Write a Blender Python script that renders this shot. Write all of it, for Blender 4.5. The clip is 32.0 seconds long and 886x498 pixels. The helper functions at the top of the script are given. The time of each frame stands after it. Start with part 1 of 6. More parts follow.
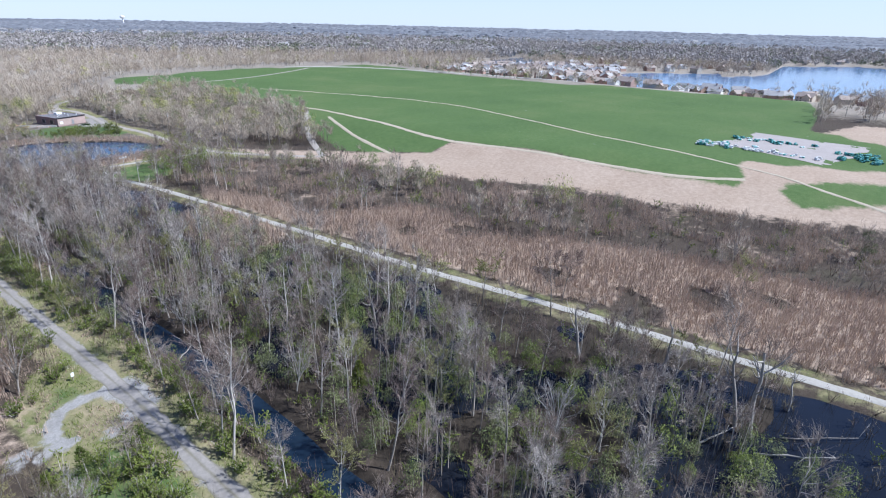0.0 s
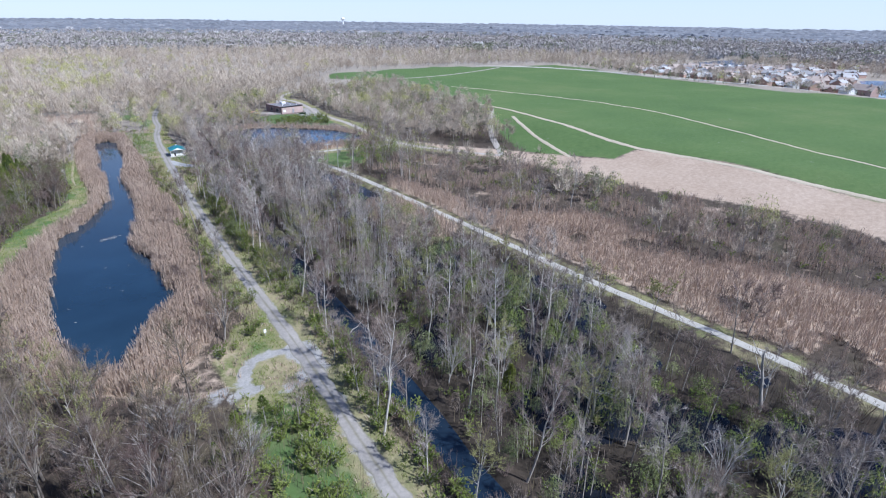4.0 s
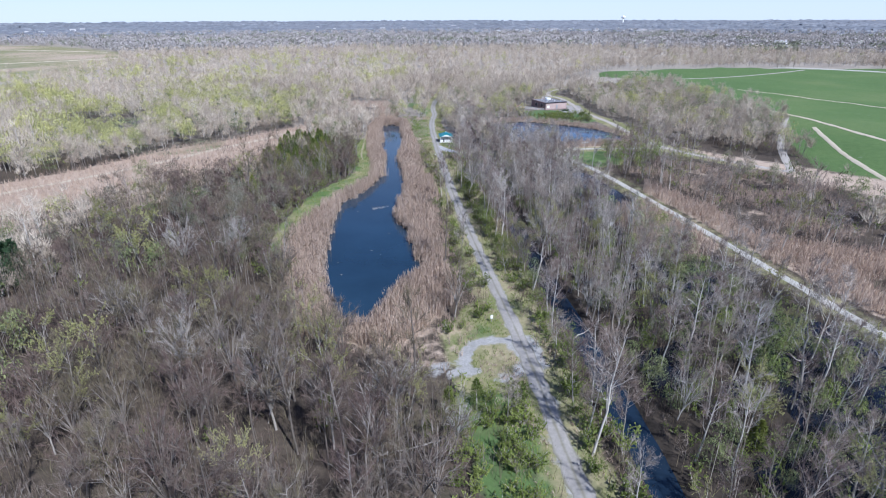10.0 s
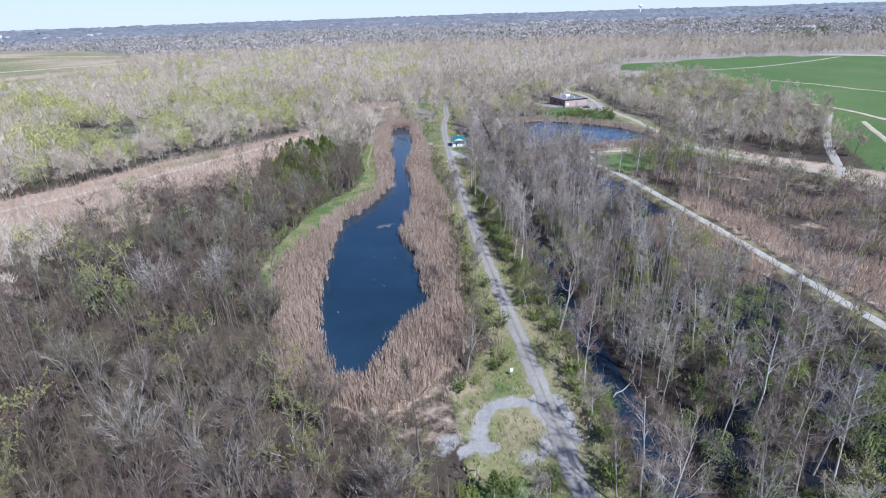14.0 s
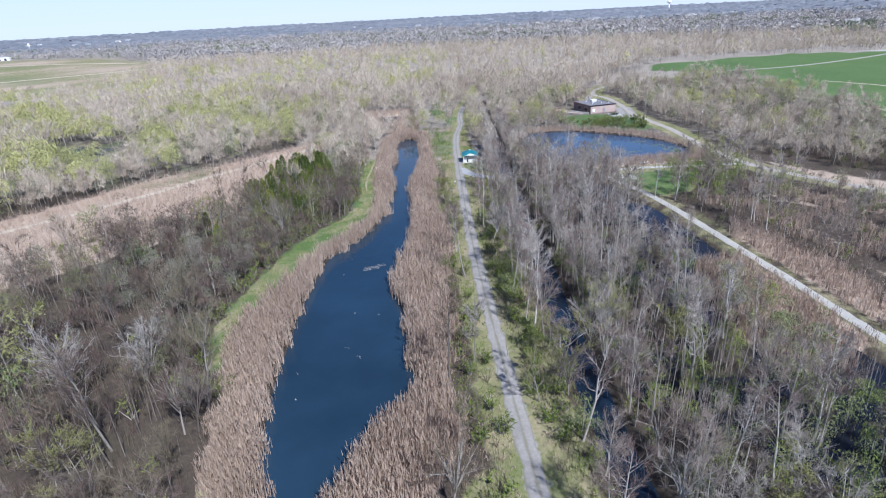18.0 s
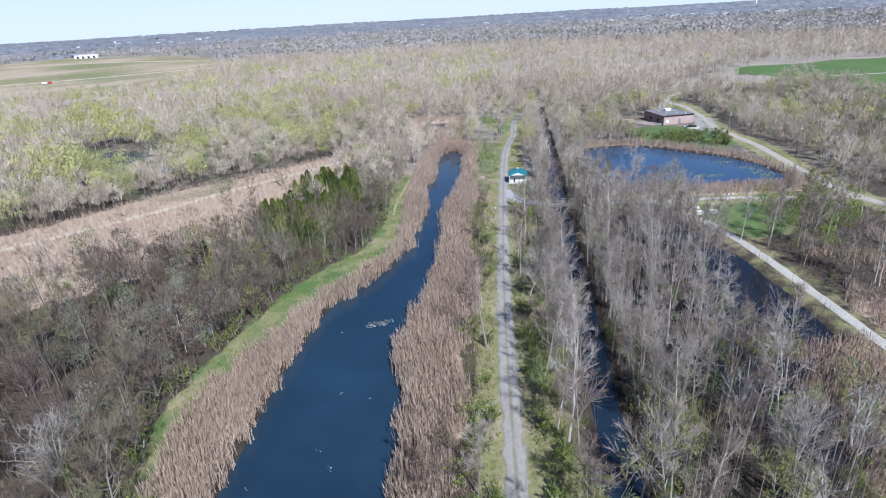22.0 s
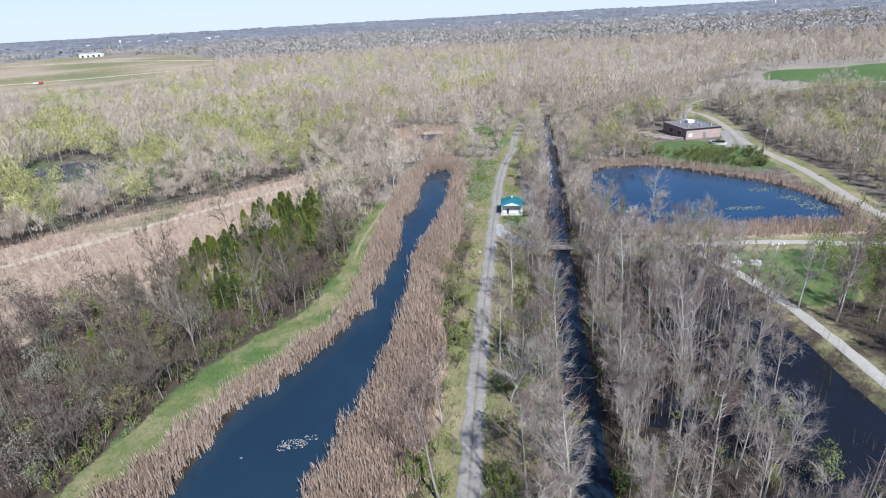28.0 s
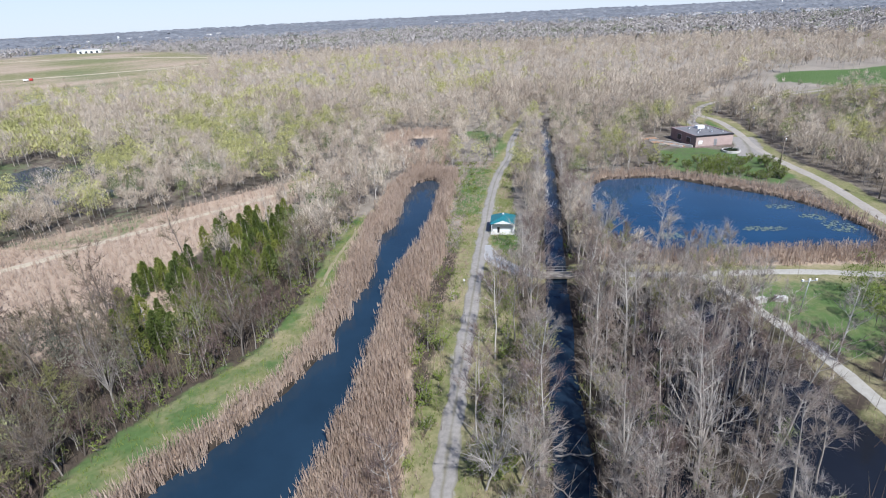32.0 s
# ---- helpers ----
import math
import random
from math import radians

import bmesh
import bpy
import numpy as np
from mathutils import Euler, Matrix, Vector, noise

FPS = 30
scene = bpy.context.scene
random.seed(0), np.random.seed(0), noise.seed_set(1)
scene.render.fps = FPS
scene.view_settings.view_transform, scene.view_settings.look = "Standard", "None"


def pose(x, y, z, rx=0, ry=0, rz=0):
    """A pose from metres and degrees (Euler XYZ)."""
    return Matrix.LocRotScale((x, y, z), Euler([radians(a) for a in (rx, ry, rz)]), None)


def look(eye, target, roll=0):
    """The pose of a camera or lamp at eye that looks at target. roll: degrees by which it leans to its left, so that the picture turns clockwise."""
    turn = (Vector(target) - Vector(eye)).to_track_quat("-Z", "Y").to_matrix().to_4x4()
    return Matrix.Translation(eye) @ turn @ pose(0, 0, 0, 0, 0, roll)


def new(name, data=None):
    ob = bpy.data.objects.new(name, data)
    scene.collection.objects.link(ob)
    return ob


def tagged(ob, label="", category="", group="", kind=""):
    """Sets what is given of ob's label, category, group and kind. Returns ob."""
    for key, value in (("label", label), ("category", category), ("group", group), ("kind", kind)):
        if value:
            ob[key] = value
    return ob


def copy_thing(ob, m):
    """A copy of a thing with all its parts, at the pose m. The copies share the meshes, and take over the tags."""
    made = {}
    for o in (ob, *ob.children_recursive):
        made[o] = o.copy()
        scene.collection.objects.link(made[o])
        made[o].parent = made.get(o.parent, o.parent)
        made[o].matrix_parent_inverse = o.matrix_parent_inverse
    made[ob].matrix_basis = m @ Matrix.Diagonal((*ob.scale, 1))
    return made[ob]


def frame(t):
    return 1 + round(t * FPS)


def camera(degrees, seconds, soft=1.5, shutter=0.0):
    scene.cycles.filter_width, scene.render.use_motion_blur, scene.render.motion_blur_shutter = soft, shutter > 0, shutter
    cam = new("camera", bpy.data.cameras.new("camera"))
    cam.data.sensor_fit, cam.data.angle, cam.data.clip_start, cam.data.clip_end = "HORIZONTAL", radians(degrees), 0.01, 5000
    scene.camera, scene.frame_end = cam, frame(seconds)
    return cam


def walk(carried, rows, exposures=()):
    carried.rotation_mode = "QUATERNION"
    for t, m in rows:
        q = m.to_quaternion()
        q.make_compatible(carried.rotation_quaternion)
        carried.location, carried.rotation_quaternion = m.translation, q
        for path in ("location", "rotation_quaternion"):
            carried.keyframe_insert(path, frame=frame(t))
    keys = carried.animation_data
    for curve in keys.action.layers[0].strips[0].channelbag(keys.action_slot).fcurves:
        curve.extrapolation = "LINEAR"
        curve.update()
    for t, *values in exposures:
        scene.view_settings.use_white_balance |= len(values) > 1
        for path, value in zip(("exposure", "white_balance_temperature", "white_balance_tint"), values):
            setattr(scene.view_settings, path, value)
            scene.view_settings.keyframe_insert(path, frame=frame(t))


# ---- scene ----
cam = camera(78.3, 32.0, soft=1.1)
PATH = [
    (0, (-23.51, -12.804, 47.839), (-22.041, -11.687, 47.068), 1.3),
    (0.5, (-23.387, -12.686, 47.888), (-21.957, -11.521, 47.116), 1.2),
    (1, (-23.303, -12.749, 47.968), (-21.9, -11.552, 47.196), 1.2),
    (1.5, (-23.186, -12.675, 48.116), (-21.801, -11.458, 47.342), 1.1),
    (2, (-23.227, -12.499, 48.144), (-21.87, -11.25, 47.37), 1.0),
    (2.5, (-23.066, -12.287, 48.068), (-21.792, -10.956, 47.291), 1.0),
    (3, (-22.806, -12.424, 48.186), (-21.625, -11.01, 47.408), 1.0),
    (3.5, (-22.736, -12.309, 48.103), (-21.639, -10.83, 47.323), 0.9),
    (5.5, (-22.174, -11.61, 47.393), (-21.37, -9.954, 46.612), 0.8),
    (6, (-22.065, -11.344, 47.187), (-21.346, -9.649, 46.407), 0.7),
    (6.5, (-21.963, -11.142, 47.039), (-21.326, -9.415, 46.257), 0.6),
    (7, (-21.891, -11.002, 46.967), (-21.34, -9.246, 46.184), 0.5),
    (7.5, (-21.794, -10.85, 46.883), (-21.33, -9.069, 46.1), 0.4),
    (8, (-21.723, -10.639, 46.863), (-21.348, -8.838, 46.078), 0.4),
    (8.5, (-21.628, -10.57, 46.763), (-21.313, -8.757, 45.98), 0.2),
    (9, (-21.665, -10.388, 46.656), (-21.388, -8.57, 45.872), 0.1),
    (9.5, (-21.602, -10.214, 46.636), (-21.357, -8.392, 45.849), -0.0),
    (10, (-21.462, -9.699, 46.485), (-21.247, -7.874, 45.697), -0.2),
    (10.5, (-21.303, -8.881, 46.318), (-21.115, -7.053, 45.529), -0.3),
    (11, (-21.074, -7.694, 46.305), (-20.91, -5.865, 45.514), -0.6),
    (11.5, (-20.716, -5.905, 46.477), (-20.573, -4.077, 45.68), -1.0),
    (12, (-20.349, -3.91, 46.527), (-20.219, -2.081, 45.728), -1.3),
    (12.5, (-20.117, -1.678, 46.508), (-19.971, 0.149, 45.708), -1.5),
    (13, (-19.66, 0.676, 46.477), (-19.51, 2.502, 45.676), -1.6),
    (13.5, (-19.114, 2.958, 46.606), (-18.96, 4.784, 45.803), -1.8),
    (14, (-18.422, 5.442, 46.644), (-18.272, 7.268, 45.841), -1.9),
    (14.5, (-17.675, 8.089, 46.673), (-17.529, 9.916, 45.871), -2.0),
    (16.5, (-13.979, 19.609, 46.172), (-13.849, 21.438, 45.372), -2.5),
    (17, (-13.133, 22.62, 46.111), (-13.004, 24.449, 45.312), -2.6),
    (17.5, (-12.173, 25.485, 46.11), (-12.05, 27.315, 45.311), -2.7),
    (18, (-11.355, 28.376, 46.222), (-11.294, 30.209, 45.423), -3.0),
    (18.5, (-10.199, 31.341, 46.234), (-10.157, 33.174, 45.435), -3.1),
    (19, (-9.149, 34.292, 46.286), (-9.12, 36.126, 45.488), -3.2),
    (19.5, (-8.303, 37.266, 46.241), (-8.31, 39.099, 45.443), -3.3),
    (20, (-7.208, 40.294, 46.283), (-7.31, 42.126, 45.487), -3.4),
    (20.5, (-6.349, 42.989, 46.313), (-6.474, 44.82, 45.517), -3.4),
    (21, (-5.567, 45.657, 46.43), (-5.706, 47.487, 45.635), -3.3),
    (21.5, (-4.801, 48.523, 46.327), (-4.953, 50.352, 45.532), -3.3),
    (22, (-4.18, 51.344, 46.225), (-4.342, 53.172, 45.43), -3.3),
    (22.5, (-3.627, 54.568, 46.056), (-3.796, 56.396, 45.262), -3.4),
    (23, (-3.187, 57.231, 45.999), (-3.36, 59.058, 45.205), -3.4),
    (23.5, (-2.714, 59.541, 45.949), (-2.892, 61.368, 45.155), -3.4),
    (24, (-2.118, 61.958, 45.909), (-2.299, 63.785, 45.115), -3.3),
    (24.5, (-1.483, 64.485, 45.71), (-1.669, 66.312, 44.916), -3.4),
    (25, (-0.927, 66.832, 45.49), (-1.117, 68.658, 44.697), -3.3),
    (25.5, (-0.332, 69.126, 45.299), (-0.525, 70.952, 44.505), -3.3),
    (27.5, (1.266, 78.188, 45.248), (1.064, 80.012, 44.453), -3.3),
    (28, (1.645, 79.979, 45.247), (1.443, 81.803, 44.452), -3.2),
    (28.5, (2.128, 81.958, 45.251), (1.924, 83.781, 44.454), -3.2),
    (29, (2.495, 83.883, 45.174), (2.29, 85.706, 44.378), -3.1),
    (29.5, (2.882, 85.754, 45.016), (2.677, 87.577, 44.218), -3.1),
    (30, (3.134, 87.603, 44.837), (2.928, 89.426, 44.039), -3.1),
    (30.5, (3.463, 89.351, 44.659), (3.256, 91.173, 43.86), -3.0),
    (31, (3.719, 91.023, 44.55), (3.512, 92.845, 43.751), -3.0),
    (31.5, (4.053, 92.664, 44.467), (3.845, 94.486, 43.668), -3.0),
    (32, (4.47, 94.636, 44.467), (4.259, 96.457, 43.666), -2.9),
]
walk(cam, [(t, look(eye, target, roll)) for t, eye, target, roll in PATH], [(0, 0.82, 5450, 10), (6, 0.8, 5350, 11), (13, 0.79, 5350, 11), (20, 0.82, 5450, 10), (27, 0.8, 5650, 9), (32, 0.76, 5800, 9)])

# ---- light ----
SUN_AZ, SUN_EL = radians(150), radians(49)
world = bpy.data.worlds.new("sky")
scene.world = world
world.use_nodes = True
wn = world.node_tree
sky = wn.nodes.new("ShaderNodeTexSky")
sky.sky_type, sky.sun_disc = "NISHITA", False
sky.sun_elevation, sky.sun_rotation, sky.air_density, sky.dust_density = SUN_EL, SUN_AZ, 1.0, 0.0
sky.ozone_density = 4.0
tint = wn.nodes.new("ShaderNodeMix")
tint.data_type, tint.blend_type = "RGBA", "MULTIPLY"
tint.inputs[0].default_value, tint.inputs[7].default_value = 1.0, (0.87, 0.91, 1.14, 1)
wn.links.new(sky.outputs[0], tint.inputs[6])
toward = wn.nodes.new("ShaderNodeSeparateXYZ")
wn.links.new(wn.nodes.new("ShaderNodeTexCoord").outputs["Generated"], toward.inputs[0])
low_sky = wn.nodes.new("ShaderNodeMapRange")
low_sky.interpolation_type = "SMOOTHSTEP"
low_sky.inputs[1].default_value, low_sky.inputs[2].default_value = 0.0, 0.42
low_sky.inputs[3].default_value, low_sky.inputs[4].default_value = 0.8, 0.0
wn.links.new(toward.outputs[2], low_sky.inputs[0])
veil = wn.nodes.new("ShaderNodeMix")
veil.data_type = "RGBA"
veil.inputs[7].default_value = (8.6, 9.3, 10.0, 1)
wn.links.new(low_sky.outputs[0], veil.inputs[0])
wn.links.new(tint.outputs[2], veil.inputs[6])
wn.links.new(veil.outputs[2], wn.nodes["Background"].inputs[0])
wn.nodes["Background"].inputs[1].default_value = 0.056
sun_data = bpy.data.lights.new("sun", "SUN")
sun_data.energy, sun_data.angle, sun_data.color = 3.95, radians(1.5), (1.0, 0.95, 0.88)
sun = new("sun", sun_data)
sun.matrix_world = look((math.sin(SUN_AZ) * 300, math.cos(SUN_AZ) * 300, math.tan(SUN_EL) * 300), (0, 0, 0))


# ---- materials ----
def material(name):
    m = bpy.data.materials.new(name)
    m.use_nodes = True
    return m, m.node_tree, m.node_tree.nodes["Principled BSDF"]


def node(nt, kind, **values):
    n = nt.nodes.new(kind)
    for key, v in values.items():
        n.inputs[key].default_value = v
    return n


def noise_ramp(nt, co, scale, stops, detail=5.0, rough=0.6, dist=0.0):
    """Noise of that scale through a ramp of (place, colour)."""
    n = node(nt, "ShaderNodeTexNoise", Scale=scale, Detail=detail, Roughness=rough, Distortion=dist)
    nt.links.new(co, n.inputs["Vector"])
    r = nt.nodes.new("ShaderNodeValToRGB")
    el = r.color_ramp.elements
    while len(el) < len(stops):
        el.new(0.5)
    for e, (p, c) in zip(el, stops):
        e.position, e.color = p, (*c, 1)
    nt.links.new(n.outputs["Fac"], r.inputs[0])
    return r.outputs[0]


def mix(nt, fac, a, b, how="MIX"):
    n = nt.nodes.new("ShaderNodeMix")
    n.data_type, n.blend_type = "RGBA", how
    for sock, v in ((n.inputs[0], fac), (n.inputs[6], a), (n.inputs[7], b)):
        if isinstance(v, bpy.types.NodeSocket):
            nt.links.new(v, sock)
        elif isinstance(v, (int, float)):
            sock.default_value = v
        else:
            sock.default_value = (*v, 1)
    return n.outputs[2]


def calc(nt, how, a, b=0.0, c=0.0):
    n = nt.nodes.new("ShaderNodeMath")
    n.operation = how
    for sock, v in zip(n.inputs, (a, b, c)):
        if isinstance(v, bpy.types.NodeSocket):
            nt.links.new(v, sock)
        else:
            sock.default_value = v
    return n.outputs[0]


def relief(nt, co, bsdf, scale, strength, distance):
    n = node(nt, "ShaderNodeTexNoise", Scale=scale, Detail=6.0, Roughness=0.65)
    nt.links.new(co, n.inputs["Vector"])
    b = node(nt, "ShaderNodeBump", Strength=strength, Distance=distance)
    nt.links.new(n.outputs["Fac"], b.inputs["Height"])
    nt.links.new(b.outputs[0], bsdf.inputs["Normal"])


def place(nt):
    return nt.nodes.new("ShaderNodeNewGeometry").outputs["Position"]


def surface(name, dark, light, coarse, fine, rough=0.85, bump=0.5, depth=0.03, metal=0.0, amount=0.45):
    """A surface with variation at two scales, in metres."""
    m, nt, b = material(name)
    co = nt.nodes.new("ShaderNodeTexCoord").outputs["Object"]
    mid = tuple((p + q) / 2 for p, q in zip(dark, light))
    a = noise_ramp(nt, co, 1 / coarse, [(0.3, dark), (0.5, mid), (0.7, light)])
    f = noise_ramp(nt, co, 1 / fine, [(0.3, dark), (0.7, light)], 3.0)
    nt.links.new(mix(nt, amount, a, f), b.inputs["Base Color"])
    b.inputs["Roughness"].default_value, b.inputs["Metallic"].default_value = rough, metal
    if bump:
        relief(nt, co, b, 1 / fine, bump, depth)
    return m


def plant(name, cols, rough=0.8, joined=False, through_light=0.0, spread=0.16, grain=0.0):
    """Bark, twigs or leaves: cols from dark to light, varied plant by plant and piece by piece."""
    m, nt, b = material(name)
    if joined:
        at = nt.nodes.new("ShaderNodeAttribute")
        at.attribute_name = "tone"
        whole = at.outputs["Fac"]
    else:
        whole = nt.nodes.new("ShaderNodeObjectInfo").outputs["Random"]
    each = nt.nodes.new("ShaderNodeNewGeometry").outputs["Random Per Island"]
    f = calc(nt, "ADD", calc(nt, "MULTIPLY", whole, 1 - spread), calc(nt, "MULTIPLY", each, spread))
    r = nt.nodes.new("ShaderNodeValToRGB")
    el = r.color_ramp.elements
    while len(el) < len(cols):
        el.new(0.5)
    for k, (e, c) in enumerate(zip(el, cols)):
        e.position, e.color = k / (len(cols) - 1), (*c, 1)
    nt.links.new(f, r.inputs[0])
    col = r.outputs[0]
    if grain:
        fine = noise_ramp(nt, place(nt), grain, [(0.3, (0.62, 0.60, 0.58)), (0.7, (1.18, 1.17, 1.16))], 4.0, 0.75)
        col = mix(nt, 1.0, col, fine, "MULTIPLY")
    nt.links.new(col, b.inputs["Base Color"])
    b.inputs["Roughness"].default_value = rough
    b.inputs["Specular IOR Level"].default_value = 0.25
    if through_light:
        t = nt.nodes.new("ShaderNodeBsdfTranslucent")
        nt.links.new(col, t.inputs[0])
        s = nt.nodes.new("ShaderNodeMixShader")
        s.inputs[0].default_value = through_light
        nt.links.new(b.outputs[0], s.inputs[1])
        nt.links.new(t.outputs[0], s.inputs[2])
        nt.links.new(s.outputs[0], nt.nodes["Material Output"].inputs[0])
    return m


def ground_material():
    m, nt, b = material("ground_cover")
    co = place(nt)

    def layer(name, wobble=0.5):
        at = nt.nodes.new("ShaderNodeAttribute")
        at.attribute_name = name
        n = node(nt, "ShaderNodeTexNoise", Scale=0.35, Detail=6.0, Roughness=0.7)
        nt.links.new(co, n.inputs["Vector"])
        v = calc(nt, "MULTIPLY_ADD", calc(nt, "SUBTRACT", n.outputs["Fac"], 0.5), wobble * 3, at.outputs["Fac"])
        r = nt.nodes.new("ShaderNodeMapRange")
        r.inputs[1].default_value, r.inputs[2].default_value = 0.35, 0.65
        nt.links.new(v, r.inputs[0])
        return r.outputs[0]

    litter = mix(nt, 0.5, noise_ramp(nt, co, 0.08, [(0.3, (0.048, 0.037, 0.029)), (0.55, (0.088, 0.07, 0.053)), (0.75, (0.07, 0.072, 0.038))]),
                 noise_ramp(nt, co, 1.3, [(0.3, (0.032, 0.025, 0.02)), (0.7, (0.105, 0.083, 0.064))]))
    tan = mix(nt, 0.5, noise_ramp(nt, co, 0.06, [(0.3, (0.35, 0.265, 0.195)), (0.7, (0.47, 0.375, 0.29))]),
              noise_ramp(nt, co, 0.9, [(0.3, (0.28, 0.21, 0.15)), (0.7, (0.5, 0.395, 0.30))]))
    green = mix(nt, 0.4, noise_ramp(nt, co, 0.022, [(0.3, (0.07, 0.122, 0.042)), (0.5, (0.092, 0.148, 0.05)), (0.7, (0.14, 0.178, 0.07))], 6.0, 0.65),
                noise_ramp(nt, co, 0.6, [(0.3, (0.066, 0.108, 0.034)), (0.7, (0.128, 0.178, 0.062))]))
    verge = mix(nt, 0.5, noise_ramp(nt, co, 0.12, [(0.3, (0.125, 0.155, 0.045)), (0.48, (0.22, 0.205, 0.10)), (0.65, (0.38, 0.305, 0.20))]),
                noise_ramp(nt, co, 1.6, [(0.3, (0.09, 0.125, 0.035)), (0.7, (0.31, 0.265, 0.155))]))
    mud = noise_ramp(nt, co, 0.5, [(0.3, (0.02, 0.017, 0.014)), (0.7, (0.065, 0.052, 0.04))])
    brush = mix(nt, 0.5, noise_ramp(nt, co, 0.02, [(0.3, (0.25, 0.215, 0.175)), (0.7, (0.37, 0.325, 0.265))]), noise_ramp(nt, co, 0.15, [(0.3, (0.22, 0.19, 0.155)), (0.7, (0.385, 0.34, 0.28))]))
    c = mix(nt, layer("brush", 0.2), litter, brush)
    c = mix(nt, layer("mud"), c, mud)
    c = mix(nt, layer("verge"), c, verge)
    c = mix(nt, layer("tan"), c, tan)
    c = mix(nt, layer("shore", 0.3), c, mud)
    c = mix(nt, layer("green", 0.3), c, green)
    stones = mix(nt, 0.5, noise_ramp(nt, co, 0.4, [(0.3, (0.25, 0.24, 0.225)), (0.7, (0.38, 0.365, 0.345))]), noise_ramp(nt, co, 3.0, [(0.3, (0.22, 0.21, 0.19)), (0.7, (0.40, 0.385, 0.36))]))
    c = mix(nt, layer("gravel", 0.75), c, stones)
    nt.links.new(c, b.inputs["Base Color"])
    b.inputs["Roughness"].default_value = 0.95
    b.inputs["Specular IOR Level"].default_value = 0.15
    relief(nt, co, b, 1.2, 0.7, 0.25)
    return m


def water_material(name, body, rough, ripple):
    m, nt, b = material(name)
    co = place(nt)
    nt.links.new(noise_ramp(nt, co, 0.05, [(0.35, body), (0.7, tuple(v * 1.5 for v in body))]), b.inputs["Base Color"])
    b.inputs["Roughness"].default_value, b.inputs["IOR"].default_value = rough, 1.33
    relief(nt, co, b, 2.5, ripple, 0.02)
    return m


def gravel_material(name, dark, light, ruts=True, wet=0.0):
    m, nt, b = material(name)
    co = place(nt)
    c = mix(nt, 0.5, noise_ramp(nt, co, 0.25, [(0.3, dark), (0.7, light)], 7.0, 0.7), noise_ramp(nt, co, 2.2, [(0.3, dark), (0.7, light)]))
    if ruts:
        at = nt.nodes.new("ShaderNodeAttribute")
        at.attribute_name = "across"
        off = calc(nt, "ABSOLUTE", calc(nt, "SUBTRACT", calc(nt, "ABSOLUTE", at.outputs["Fac"]), 0.5))
        n = node(nt, "ShaderNodeTexNoise", Scale=0.3, Detail=6.0, Roughness=0.7)
        nt.links.new(co, n.inputs["Vector"])
        r = nt.nodes.new("ShaderNodeMapRange")
        r.inputs[1].default_value, r.inputs[2].default_value = 0.28, 0.5
        nt.links.new(calc(nt, "MULTIPLY_ADD", calc(nt, "SUBTRACT", n.outputs["Fac"], 0.5), 0.55, off), r.inputs[0])
        c = mix(nt, calc(nt, "MULTIPLY", r.outputs[0], 0.75), c, (0.17, 0.155, 0.10))
    nt.links.new(c, b.inputs["Base Color"])
    b.inputs["Roughness"].default_value = 0.9 - wet
    relief(nt, co, b, 5.0, 0.5, 0.04)
    return m


GROUND = ground_material()
POND = water_material("pond_water", (0.014, 0.030, 0.050), 0.05, 0.05)
# bluer body than POND: part of the sky's reflection is put into the colour
POND_R = water_material("round_pond_water", (0.012, 0.04, 0.085), 0.05, 0.04)
CANALW = water_material("canal_water", (0.011, 0.02, 0.034), 0.05, 0.05)
SWAMP = water_material("swamp_water", (0.010, 0.012, 0.017), 0.05, 0.03)
LAKE = water_material("lake_water", (0.08, 0.165, 0.30), 0.12, 0.2)
GRAVEL = gravel_material("gravel", (0.205, 0.188, 0.168), (0.36, 0.332, 0.30))
TRAIL = gravel_material("limestone", (0.30, 0.28, 0.24), (0.45, 0.425, 0.375), ruts=False)
DRIVEWAY = gravel_material("tan_gravel", (0.27, 0.24, 0.205), (0.41, 0.37, 0.32), ruts=False)
DIRT = gravel_material("dirt", (0.36, 0.3, 0.21), (0.52, 0.45, 0.34), ruts=False)
YARDGROUND = gravel_material("yard_ground", (0.30, 0.265, 0.24), (0.42, 0.375, 0.345), ruts=False)
TRACK = gravel_material("trodden_earth", (0.20, 0.18, 0.10), (0.34, 0.29, 0.19), ruts=False)
PUDDLE = gravel_material("wet_gravel", (0.27, 0.265, 0.255), (0.42, 0.41, 0.40), ruts=False, wet=0.35)

BARKS = [(0.23, 0.20, 0.175), (0.36, 0.325, 0.285), (0.54, 0.50, 0.45)]
TWIGS = [(0.075, 0.05, 0.042), (0.16, 0.112, 0.094), (0.175, 0.15, 0.088), (0.115, 0.08, 0.064), (0.27, 0.235, 0.195)]
BUDS = [(0.19, 0.185, 0.075), (0.28, 0.275, 0.11), (0.39, 0.375, 0.16)]
LEAVES = [(0.115, 0.15, 0.034), (0.185, 0.23, 0.05), (0.265, 0.305, 0.08)]
CEDARS = [(0.07, 0.10, 0.026), (0.14, 0.17, 0.036), (0.235, 0.25, 0.055)]
PALES = [(0.11, 0.108, 0.078), (0.17, 0.165, 0.12), (0.26, 0.25, 0.19)]
REEDS = [(0.32, 0.238, 0.18), (0.44, 0.34, 0.265), (0.57, 0.455, 0.36)]
M = {}
